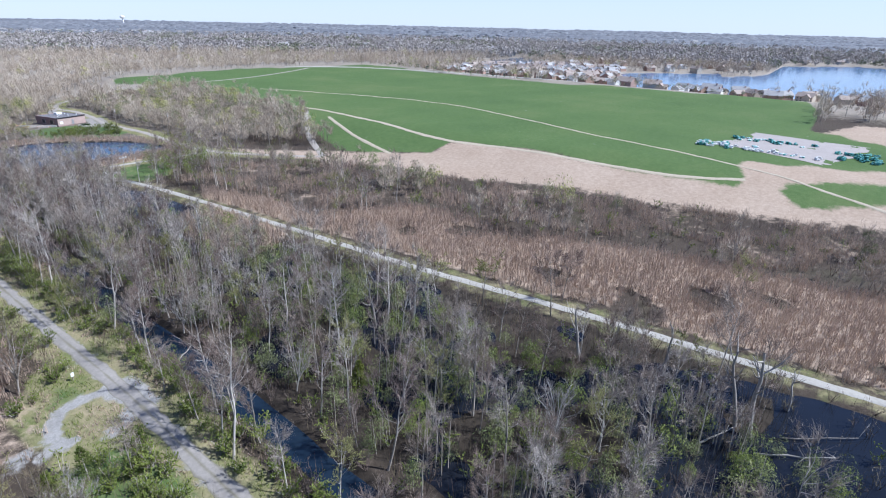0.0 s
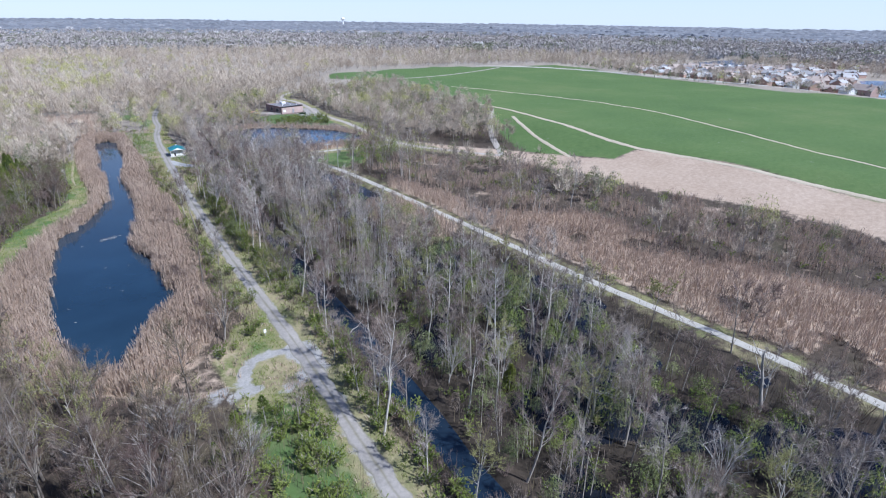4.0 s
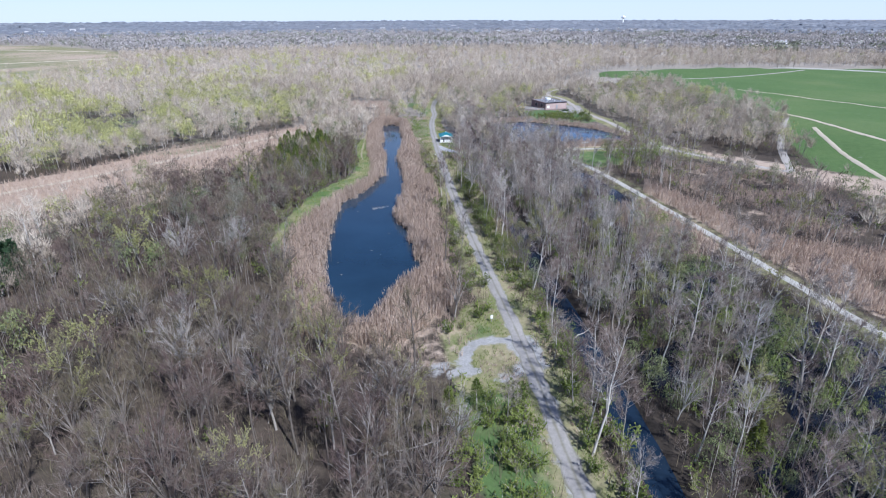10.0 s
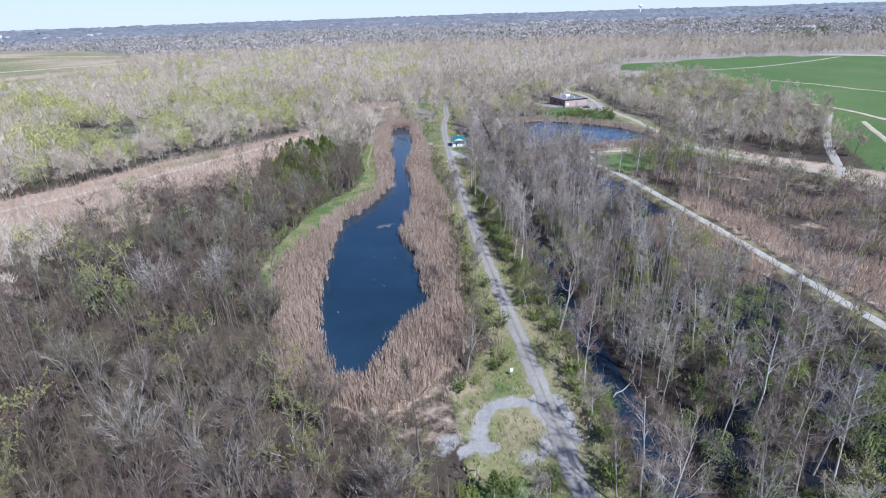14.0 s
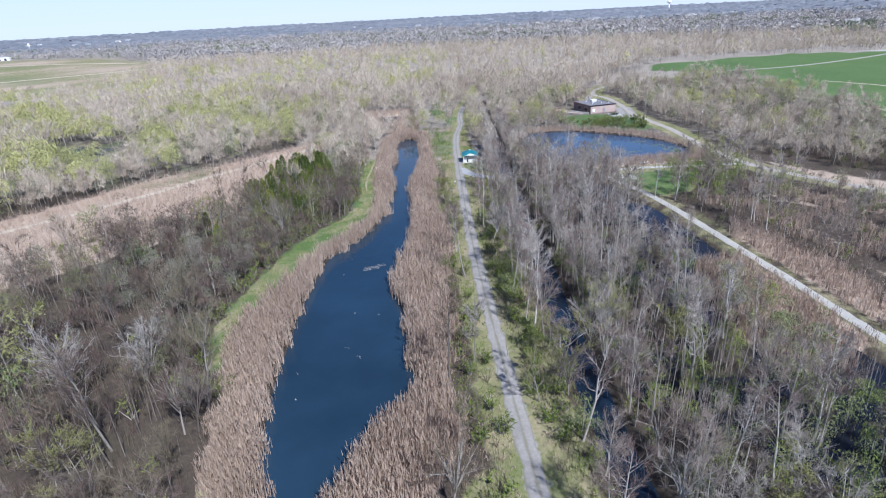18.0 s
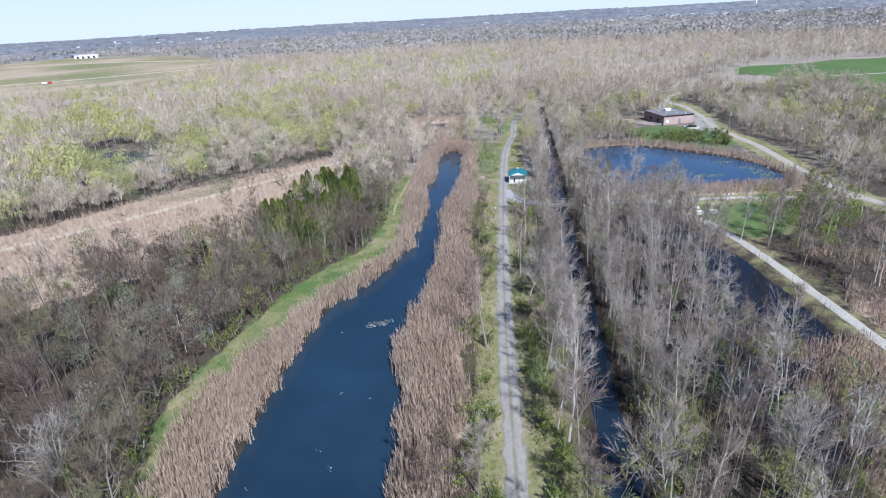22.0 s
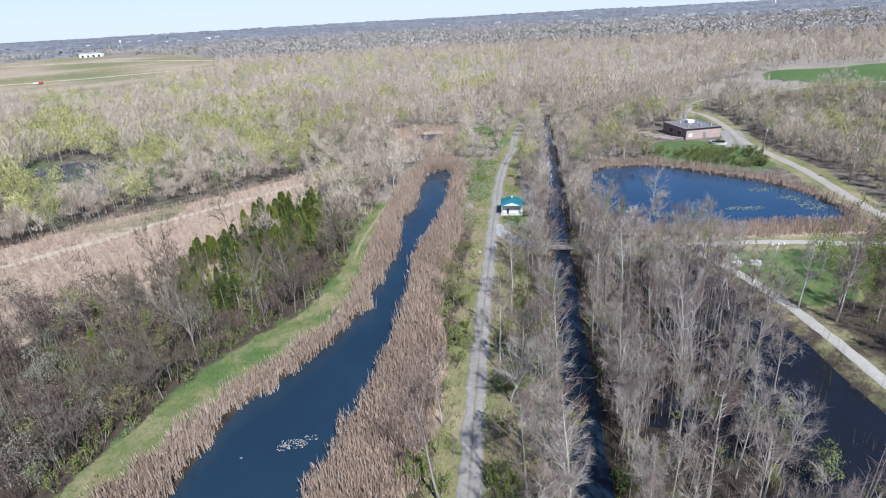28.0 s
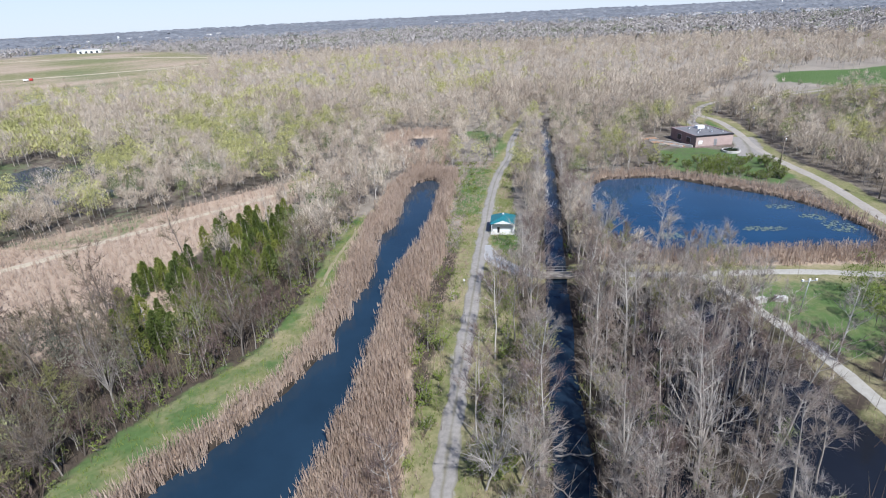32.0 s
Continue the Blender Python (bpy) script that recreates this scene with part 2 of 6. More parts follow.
for key, cols, light in (("bark", BARKS, 0), ("twig", TWIGS, 0), ("bud", BUDS, 0.2), ("leaf", LEAVES, 0.15), ("cedar", CEDARS, 0.1), ("pale", PALES, 0.15), ("reed", REEDS, 0.2)):
    M[key] = plant(key, cols, through_light=light)
    M[key + "_many"] = plant(key + "_many", cols, joined=True, through_light=light)
# far twigs much paler than TWIGS: distance haze is in the colour
FAR_HAZED = [(0.33, 0.27, 0.215), (0.51, 0.435, 0.345), (0.66, 0.58, 0.47)]
# blue-grey haze over the last tree belts is part of these colours
HORIZON_HAZED = [(0.15, 0.165, 0.185), (0.19, 0.20, 0.22), (0.24, 0.25, 0.265)]
M["horizon_hazed_many"] = plant("horizon_wood_hazed", HORIZON_HAZED, joined=True, spread=0.1, grain=0.05)
BRIGHT = [(0.29, 0.295, 0.12), (0.42, 0.415, 0.165), (0.55, 0.52, 0.225)]
OLIVE = [(0.12, 0.15, 0.06), (0.20, 0.23, 0.095), (0.31, 0.32, 0.15)]
M["olive_many"] = plant("olive_bud", OLIVE, joined=True, grain=1.5)
M["bright_one"] = plant("bright_bud_one", BRIGHT, through_light=0.3)
M["bright_many"] = plant("bright_bud", BRIGHT, joined=True, grain=1.3)
M["far_hazed_many"] = plant("far_twig_hazed", FAR_HAZED, joined=True, spread=0.12, grain=1.1)
GREYTWIGS = [(0.14, 0.10, 0.086), (0.21, 0.157, 0.135), (0.27, 0.218, 0.175), (0.33, 0.285, 0.245), (0.43, 0.39, 0.35)]
M["greytwig"] = plant("grey_twig", GREYTWIGS)
M["greytwig_many"] = plant("grey_twig_many", GREYTWIGS, joined=True)
M["purple_many"] = plant("purple_twig", [(0.059, 0.040, 0.034), (0.104, 0.072, 0.061), (0.144, 0.106, 0.087), (0.180, 0.144, 0.106), (0.252, 0.216, 0.180)], joined=True)
WESTBARKS = [(0.11, 0.092, 0.078), (0.20, 0.172, 0.148), (0.38, 0.345, 0.305)]
M["westbark"] = plant("west_bark", WESTBARKS)
M["westbark_many"] = plant("west_bark_many", WESTBARKS, joined=True)
# twig tones lifted and greyed so the base colour carries aerial haze
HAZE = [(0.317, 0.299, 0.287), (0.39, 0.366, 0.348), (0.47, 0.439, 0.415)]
M["haze_many"] = plant("hazed_twig", HAZE, joined=True, spread=0.08, grain=0.35)
# leaves of the same woods, with haze mixed into their green
M["hazegreen_many"] = plant("hazed_leaf", [(0.16, 0.18, 0.12), (0.22, 0.24, 0.16), (0.29, 0.30, 0.20)], joined=True, spread=0.08, grain=0.35)
M["snag"] = plant("snag_wood", [(0.21, 0.19, 0.165), (0.30, 0.275, 0.245), (0.42, 0.39, 0.35)])


# ---- plan ----
def seg_dist(X, Y, line):
    """Distance from points to a polyline."""
    best = np.full(np.shape(X), 1e9)
    for (ax, ay), (bx, by) in zip(line[:-1], line[1:]):
        dx, dy = bx - ax, by - ay
        u = np.clip(((X - ax) * dx + (Y - ay) * dy) / (dx * dx + dy * dy), 0, 1)
        best = np.minimum(best, np.hypot(X - ax - u * dx, Y - ay - u * dy))
    return best


def inside(X, Y, poly):
    hit = np.zeros(np.shape(X), bool)
    for (ax, ay), (bx, by) in zip(poly, poly[1:] + poly[:1]):
        if ay != by:
            hit ^= ((ay > Y) != (by > Y)) & (X < (bx - ax) * (Y - ay) / (by - ay) + ax)
    return hit


def signed(X, Y, poly):
    """Distance to an outline, positive inside."""
    d = seg_dist(X, Y, poly + poly[:1])
    return np.where(inside(X, Y, poly), d, -d)


def ease(a, b, x):
    u = np.clip((x - a) / (b - a), 0, 1)
    return u * u * (3 - 2 * u)


def wave(X, Y, size, seed=0.0):
    """A cheap smooth unevenness between about -1 and 1."""
    a, b = X / size + seed * 1.7, Y / size - seed * 2.3
    return (np.sin(a * 1.1 + 1.3 * np.sin(b * 0.9 + seed)) + np.sin(b * 1.3 + 1.1 * np.sin(a * 1.7 + 2 * seed)) + np.sin((a + b) * 2.1 + seed) * 0.7 + np.sin((a - b) * 3.3) * 0.5) / 3.2


POND_LONG = [(-29, 67), (-32, 76), (-34, 94), (-34, 113), (-32, 133), (-28, 140), (-23, 150), (-21, 160), (-21, 170), (-19.5, 183), (-22, 200), (-20, 211), (-21, 230), (-20, 242), (-15, 245),
             (-11, 241), (-11, 214), (-12, 196), (-15, 183), (-14, 160), (-14, 147), (-17, 125), (-18, 119), (-15, 106), (-15, 96), (-13, 88), (-18, 81), (-21, 75), (-25, 67)]
REED_RING = [(-25, 61), (-35, 65), (-38, 75), (-40, 89), (-42, 97), (-42.8, 104), (-41.5, 112), (-39.5, 119), (-37, 127), (-33.5, 136), (-28.5, 146), (-24, 154), (-23.5, 166), (-25, 183), (-26, 206), (-25, 236), (-20, 256),
             (-8, 250), (-8, 210), (-6.6, 192), (-8.3, 178), (-8.5, 165), (-7, 152), (-5.8, 142), (-5.6, 130), (-8.6, 118), (-8, 110), (-6.6, 104), (-8.5, 98), (-10, 89), (-8, 78), (-14, 67), (-19, 61)]
DIKE = [(-42.5, 90), (-44.8, 98), (-46.8, 107), (-45.0, 120), (-41.5, 135), (-37.5, 146), (-30.5, 158), (-28.5, 172), (-30, 190), (-29, 215), (-26, 215), (-25, 183), (-23.5, 166), (-24, 154), (-28.5, 146), (-33.5, 136), (-37, 127), (-41.5, 112), (-42.8, 104), (-40, 89)]
CANAL = [(2, -120), (4, -30), (6, 10), (6.8, 28), (8, 45), (8.6, 60), (9, 80), (9.6, 100), (11.3, 125), (12, 145), (13.5, 170), (15.5, 202), (17.5, 232), (19.7, 275), (23, 330)]
POND_ROUND = [(26, 200), (25, 219), (28, 237), (34, 243), (48, 244), (60, 235), (70, 227), (77, 215), (79, 203), (76, 195), (59, 193.5), (43, 192), (32, 192)]
ROUND_RING = [(23, 190), (23, 219), (26, 239), (33, 246), (49, 247), (62, 237.5), (72, 229), (79, 217), (81, 203), (79, 188), (59, 186.5), (43, 186.5)]
POND_SMALL = [(-30, 293), (-28, 302), (-19, 301), (-21, 286), (-25, 281)]
SMALL_RING = [(-40, 289), (-40, 311), (-15, 314), (-11, 270), (-13, 257), (-26, 258)]
ROAD = [(-3, -90), (-2.6, 0), (-2.2, 32), (-1.2, 57), (-1.5, 80), (-1.7, 105), (-1.6, 130), (-1, 150), (-0.6, 165), (0.1, 182), (0.65, 199), (1.4, 212), (1.7, 222), (3.6, 248), (7.5, 268), (8, 287), (11, 308), (20, 345)]
BRANCH = [(0.9, 196), (3, 189.5), (7, 184.5), (12, 183)]
SOUTH_PATH = [(19, 183), (38, 183), (55, 184.5), (68, 183), (84, 182)]
EAST_TRAIL = [(64, -90), (63, -24), (61, -6), (59, 22), (56.2, 43), (54.6, 60), (53.6, 78), (52.3, 98), (50, 130), (47.5, 157), (44, 170), (40, 180), (37, 183)]
DRIVE = [(108, 144), (96, 160), (84, 182), (83.5, 205), (86, 233), (84.5, 252), (83.5, 270), (87, 290), (89, 318), (84, 330), (93, 352), (112, 368), (140, 350), (169, 350), (213, 353), (272, 377), (310, 398)]
DRIVE_LOOP = [(84, 330), (78, 318), (78, 305), (83, 292)]
FIELD_A = [(149, 259), (156, 209), (153, 166), (143, 116), (149, 89), (150, 56), (151, 29), (158, 12)]
FIELD_B = [(186, 293), (211, 224), (219, 168), (205, 117), (189, 74), (183, 43), (171, 13), (150, -30)]
FIELD_C = [(150, 205), (125, 174), (108, 144)]
FIELD_D = [(147, 185), (131, 151), (124, 125)]
GREEN = [(146, 405), (259, 429), (312, 405), (378, 399), (385, 367), (358, 296), (361, 218), (379, 134), (395, 62), (392, 20), (339, 9), (256, 6), (250, 30), (212, 42), (197, 30), (190, 12), (176, 18), (159, 12), (151, 13),
         (150, 47), (151, 83), (145, 112), (132, 112), (126, 124), (117, 144), (130, 177), (146, 205), (147, 258), (160, 335), (140, 385)]
GREEN_LOW = [(146, -4), (158, 4), (172, -12), (176, -30), (160, -28)]
LOT_RING = [(186, 48), (215, 52), (258, 36), (262, -4), (236, -34), (200, -34), (184, 8)]
TAN = [(114, 112), (119, 83), (128, 56), (131, 31), (138, -4), (144, -23), (140, -120), (300, -120), (300, -10), (256, 4), (249, 8), (230, -24), (203, -24), (190, 12), (159, 12), (150, 47), (151, 83), (145, 112), (132, 112), (126, 124), (117, 144), (92, 182), (96, 160)]
LAKE_EAST = [(430, 150), (500, 180), (600, 215), (680, 130), (640, 118), (700, 90), (900, 100), (1000, 20), (980, -260), (700, -180), (505, -60), (470, 60)]
LAKE_NORTH = [(560, 395), (640, 420), (760, 435), (700, 370), (600, 360)]
MARSH = [(58, 140), (63, 113), (63, 95), (86, 80), (86, 59), (90, 37), (98, 7), (101, -24), (104, -110), (67, -110), (66, -20), (64, 0), (61, 30), (58, 65), (55, 96), (52, 130)]
REED_PATCH = [(40, 120), (48.5, 121), (50, 104), (51, 91), (44, 85), (35, 84.5), (34, 95), (34.5, 110)]
MEADOW = [(-220, 66), (-170, 126), (-120, 176), (-108, 191), (-99, 204), (-87, 213), (-74, 226), (-60, 240), (-45, 258), (-38, 268), (-45, 236), (-54, 206), (-58, 194), (-62, 179), (-68, 172), (-80, 164), (-97, 149), (-142, 90), (-182, 40)]
MEADOW_TRAIL = [(-190, 78), (-150, 130), (-104, 175), (-92, 187), (-85.5, 197), (-77.5, 207.5), (-68, 218), (-59, 228), (-48, 244)]
LAWN = [(42, 174), (46, 181), (66, 181), (68, 173), (58, 160), (50, 157)]
WEST_POOL = [(-167, 258), (-160, 272), (-140, 262), (-122, 246), (-108, 240), (-118, 228), (-134, 222)]
WEST_POOL_B = [(-140, 268), (-128, 295), (-122, 280), (-128, 256)]
SWAMP_WOOD = [(9, -120), (11, 20), (13, 60), (14, 100), (16, 150), (18, 178), (36, 179), (44, 160), (47, 130), (49, 98), (51, 70), (53, 45), (56, 20), (59, -24), (60, -120)]
FAR_FIELD = [(-900, 760), (-520, 560), (-352, 463), (-271, 471), (-290, 600), (-311, 691), (-374, 850), (-558, 1050), (-900, 1200)]
EAST_SHRUBS = [(84, 82), (66, 97), (66, 112), (62, 138), (56, 150), (88, 176), (104, 150), (112, 112), (117, 83), (126, 56), (129, 31), (136, -4), (142, -23), (136, -110), (106, -110), (103, -24), (100, 7), (92, 37), (88, 59)]
POOL = [(37, 156), (45, 153), (45, 138), (45, 124), (40, 121), (34, 117), (35, 125), (36, 140)]
POOL_SOUTH = [(26, -6), (34, -10), (48, -14), (60, -16), (60, -60), (30, -60)]
WATERS = [POND_LONG, POND_ROUND, POND_SMALL, WEST_POOL, WEST_POOL_B]
PATHS = [(ROAD, 1.5), (BRANCH, 1.4), (SOUTH_PATH, 1.3), (EAST_TRAIL, 1.2), (DRIVE, 2.0), (DRIVE_LOOP, 2.0)]


def ground_height(X, Y):
    X, Y = np.asarray(X, float), np.asarray(Y, float)
    d = (X - 112) * 0.9 + 0.1 * np.clip(Y - 90, -200, 50)
    z = 0.55 + 6.2 * ease(0, 45, d) * (1 - ease(385, 440, X)) * (1 - ease(420, 520, Y)) * ease(-260, -160, Y)
    z = z + 0.22 * wave(X, Y, 9.0, 0.4) + 0.08 * wave(X, Y, 2.7, 1.4)
    sw = ease(-3, 3, signed(X, Y, SWAMP_WOOD))
    z = z - sw * (0.56 - 0.28 * wave(X, Y, 6.0, 2.2))
    z = z - 0.5 * np.maximum(ease(-3, 2, signed(X, Y, POOL)), ease(-3, 2, signed(X, Y, POOL_SOUTH)))
    flat = np.full(X.shape, 1e9)
    for line, half in PATHS:
        flat = np.minimum(flat, seg_dist(X, Y, line) - half)
    near = 1 - ease(0.4, 3.0, flat)
    z = z * (1 - near) + near * (0.55 + 6.2 * ease(0, 45, d) * (1 - ease(420, 520, Y)))
    for w in WATERS:
        z = z - 1.1 * ease(-1.2, 1.5, signed(X, Y, w))
    z = z - 1.3 * ease(-0.9, 0.9, 1.75 - seg_dist(X, Y, CANAL))
    for w in (LAKE_EAST, LAKE_NORTH):
        z = z - 3.0 * ease(-6, 8, signed(X, Y, w))
    return z


# ---- meshes ----
def mesh_of(name, V, F, mats, face_mat=None, **floats):
    """A triangle or quad mesh from arrays, with point attributes."""
    V, F = np.asarray(V, np.float32), np.asarray(F, np.int32)
    me = bpy.data.meshes.new(name)
    me.vertices.add(len(V))
    me.vertices.foreach_set("co", V.ravel())
    k = F.shape[1]
    me.loops.add(F.size)
    me.loops.foreach_set("vertex_index", F.ravel())
    me.polygons.add(len(F))
    me.polygons.foreach_set("loop_start", np.arange(0, F.size, k, dtype=np.int32))
    for m in mats:
        me.materials.append(m)
    if face_mat is not None:
        me.polygons.foreach_set("material_index", np.asarray(face_mat, np.int32))
    me.update(calc_edges=True)
    for key, values in floats.items():
        me.attributes.new(key, "FLOAT", "POINT").data.foreach_set("value", np.asarray(values, np.float32))
    return me


def smooth(me):
    me.polygons.foreach_set("use_smooth", np.ones(len(me.polygons), bool))
    return me


def part(name, me, parent, label=""):
    ob = new(name, me)
    ob.parent = parent
    return tagged(ob, label)


def bm_mesh(name, bm, mat):
    me = bpy.data.meshes.new(name)
    bm.to_mesh(me)
    bm.free()
    me.materials.append(mat)
    return me


def box(bm, x0, y0, z0, x1, y1, z1, bevel=0.0):
    r = bmesh.ops.create_cube(bm, size=1.0, matrix=Matrix.LocRotScale(((x0 + x1) / 2, (y0 + y1) / 2, (z0 + z1) / 2), None, (x1 - x0, y1 - y0, z1 - z0)))
    if bevel:
        es = list({e for v in r["verts"] for e in v.link_edges})
        bmesh.ops.bevel(bm, geom=es, offset=bevel, segments=1, affect="EDGES")


def box_mesh(name, mat, x0, y0, z0, x1, y1, z1, bevel=0.01):
    bm = bmesh.new()
    box(bm, x0, y0, z0, x1, y1, z1, bevel)
    return bm_mesh(name, bm, mat)


def axis_points(lo, hi, fine_lo, fine_hi, step, grow):
    """Grid lines: even inside, wider and wider outside."""
    mid = list(np.arange(fine_lo, fine_hi + step / 2, step))
    a, s = [mid[0]], step
    while a[-1] > lo:
        s *= grow
        a.append(max(lo, a[-1] - s))
    c, s = [mid[-1]], step
    while c[-1] < hi:
        s *= grow
        c.append(min(hi, c[-1] + s))
    return np.array(a[:0:-1] + mid + c[1:])


xs = axis_points(-4600, 4700, -50, 86, 1.2, 1.06)
ys = axis_points(-1500, 4800, -30, 255, 1.8, 1.06)
GX, GY = np.meshgrid(xs, ys)
gx, gy = GX.ravel(), GY.ravel()
n_col = len(xs)
idx = np.arange(len(gx)).reshape(len(ys), n_col)
quads = np.stack([idx[:-1, :-1], idx[:-1, 1:], idx[1:, 1:], idx[1:, :-1]], -1).reshape(-1, 4)


def cover(polys, soft=1.5):
    best = np.full(gx.shape, -1e9)
    for p in polys:
        best = np.maximum(best, signed(gx, gy, p))
    return ease(-soft, soft, best)


verge = np.zeros(gx.shape)
for line, half in PATHS:
    verge = np.maximum(verge, (1 - ease(half + 1.2, half + 4.5, seg_dist(gx, gy, line))) * (0.5 if line is EAST_TRAIL else 1.0))
verge = np.maximum(verge, cover([[(-12, 40), (-14, 64), (-5, 75), (-4, 250), (8, 255), (7, 120), (4, 40)]]) * 0.8)
tan_mask = np.maximum(np.maximum(cover([REED_RING, ROUND_RING, SMALL_RING, REED_PATCH, MEADOW]), cover([MARSH]) * np.where(wave(gx, gy, 10.0, 6.3) > 0.5, 0.1, 0.7)), cover([TAN], 4))
tan_mask = np.maximum(tan_mask, cover([[(142, -24), (260, -24), (260, 30), (200, 34), (176, 24), (158, 24), (140, 6)]], 3))
tan_mask = np.maximum(tan_mask, cover([[(-25, 53), (-25, 64), (-12, 68), (-8, 62), (-14, 53)]], 2) * 0.42)
tan_mask = np.maximum(tan_mask, cover([FAR_FIELD], 25) * (0.47 + 0.4 * wave(gx, gy, 50.0, 2.0)))
LOW_LINE = [(-182, 30), (-142, 80), (-98, 140), (-80, 156), (-67, 165), (-60, 172)]
low_band = (1 - ease(9, 16, seg_dist(gx, gy, LOW_LINE))) * (gx < -45)
tan_mask = np.maximum(tan_mask, low_band * (0.72 + 0.3 * wave(gx, gy, 7.0, 3.7)))
tan_mask = np.maximum(tan_mask, cover([EAST_SHRUBS], 3) * (0.22 + 0.3 * wave(gx, gy, 8.0, 5.2)))
green_mask = np.maximum(np.maximum(cover([GREEN, GREEN_LOW, LOT_RING], 3), cover([FAR_FIELD], 25) * (0.30 + 0.3 * wave(gx, gy, 45.0, 6.0))), np.maximum(cover([LAWN]) * 0.62, np.maximum(cover([DIKE], 0.8), (seg_dist(gx, gy, DIKE[:10]) < 1.2) * (gx < -27)) * (0.5 + 0.3 * wave(gx, gy, 3.0, 1.1))))
green_mask = np.maximum(green_mask, cover([[(2, 196), (2.5, 215), (9, 216), (9, 186)], [(8, 285), (1, 310), (-14, 312), (0, 285), (2, 262)], [(50, 249), (54, 272), (66, 276), (82, 268), (82, 240), (74, 233), (62, 241)], [(-11, 60), (-7, 66), (-3, 62)], [(79, 305), (86, 325), (86, 296)], [(-13, 22), (-14, 49), (-4, 48), (-4.5, 22)], [(-7, 214), (-6, 256), (3, 258), (0, 214)]]) * 0.62)
green_mask = np.maximum(green_mask, (gx < -80) * (gx > -230) * (gy > 195) * (gy < 330) * (0.28 + 0.4 * wave(gx, gy, 13.0, 1.9)))
verge = np.maximum(verge, np.maximum(cover([FAR_FIELD], 25), cover([DIKE, LAWN])))
mud = np.maximum(cover([SWAMP_WOOD], 3) * 0.95, 1 - ease(2.0, 4.0, seg_dist(gx, gy, CANAL)))
shore = np.zeros(gx.shape)
for w in WATERS[:3]:
    shore = np.maximum(shore, ease(-1.6, -0.4, signed(gx, gy, w)))
gravel = (1 - ease(0.7, 1.9, seg_dist(gx, gy, ROAD))) * 0.62
for line, half in (([(-1.2, 58.2), (-3.4, 59.6), (-6.6, 60.6), (-8.8, 59.6), (-10.3, 57.6), (-10.7, 55.4)], 1.2), ([(-0.9, 53.6), (-3.2, 51.9), (-6.0, 51.2)], 1.1), ([(-9.9, 52.9), (-11.6, 53.4), (-12.4, 52.6)], 1.45), ([(-13.9, 54.2), (-15.6, 53.4)], 1.35), ([(-0.9, 54), (-1.0, 59.4)], 2.5)):
    gravel = np.maximum(gravel, 1 - ease(half - 1.1, half + 0.5, seg_dist(gx, gy, line)))
ground = tagged(new("ground", smooth(mesh_of("ground", np.stack([gx, gy, ground_height(gx, gy)], 1), quads, [GROUND], tan=tan_mask, green=green_mask, verge=verge, mud=mud, shore=shore, gravel=gravel, brush=np.maximum(cover([EAST_SHRUBS], 3) * 0.3, np.maximum(ease(250, 420, np.hypot(gx, gy - 40)), ease(180, 200, gy) * np.where(gx < -60, 0.42, np.where(gx > 40, 0.44, 0.56))))))),
                "earth with leaf litter, dry grass, mown field and mud", "ground", kind="structure")


def water(name, poly, z, mat, grow, label):
    """A level sheet of water a little wider than its shore."""
    cx, cy = np.mean([p[0] for p in poly]), np.mean([p[1] for p in poly])
    bm = bmesh.new()
    vs = []
    for (ax, ay), (bx, by) in zip(poly, poly[1:] + poly[:1]):
        d = math.hypot(ax - cx, ay - cy)
        vs.append(bm.verts.new((ax + (ax - cx) / d * grow, ay + (ay - cy) / d * grow, z)))
    bmesh.ops.triangulate(bm, faces=[bm.faces.new(vs)])
    bmesh.ops.recalc_face_normals(bm, faces=bm.faces[:])
    for f in bm.faces:
        if f.normal.z < 0:
            f.normal_flip()
    return tagged(new(name, bm_mesh(name, bm, mat)), label, "water", kind="structure")


water("water_pond_long", POND_LONG, 0.0, POND, 2.0, "calm dark blue water of a long narrow pond")
water("water_pond_round", POND_ROUND, 0.0, POND_R, 1.6, "calm blue water of a round pond with lily pads")
water("water_pond_small", POND_SMALL, 0.0, POND, 1.0, "shallow water in a reed bed")
water("water_pool_west", WEST_POOL, 0.0, POND, 1.0, "dark woodland pool")
water("water_pool_north", WEST_POOL_B, 0.0, POND, 1.0, "dark woodland pool among pale trees")
water("water_swamp", SWAMP_WOOD, 0.012, SWAMP, 0.0, "black standing water of a flooded wood")
water("water_lake", LAKE_EAST, -0.5, LAKE, 4.0, "wide light blue lake behind lakeside houses")
water("water_lake_north", LAKE_NORTH, -0.5, LAKE, 4.0, "narrow blue arm of a lake")


def along(line, step):
    """Points and directions every step metres along a smoothed polyline."""
    P = np.array(line, float)
    for _ in range(2):
        Q = np.empty((2 * len(P), 2))
        Q[0], Q[-1] = P[0], P[-1]
        Q[1:-1:2], Q[2:-1:2] = P[:-1] * 0.75 + P[1:] * 0.25, P[:-1] * 0.25 + P[1:] * 0.75
        P = Q
    s = np.r_[0, np.cumsum(np.hypot(*np.diff(P, axis=0).T))]
    u = np.linspace(0, s[-1], max(3, int(s[-1] / step)))
    C = np.stack([np.interp(u, s, P[:, 0]), np.interp(u, s, P[:, 1])], 1)
    T = np.gradient(C, axis=0)
    return C, T / np.linalg.norm(T, axis=1, keepdims=True)


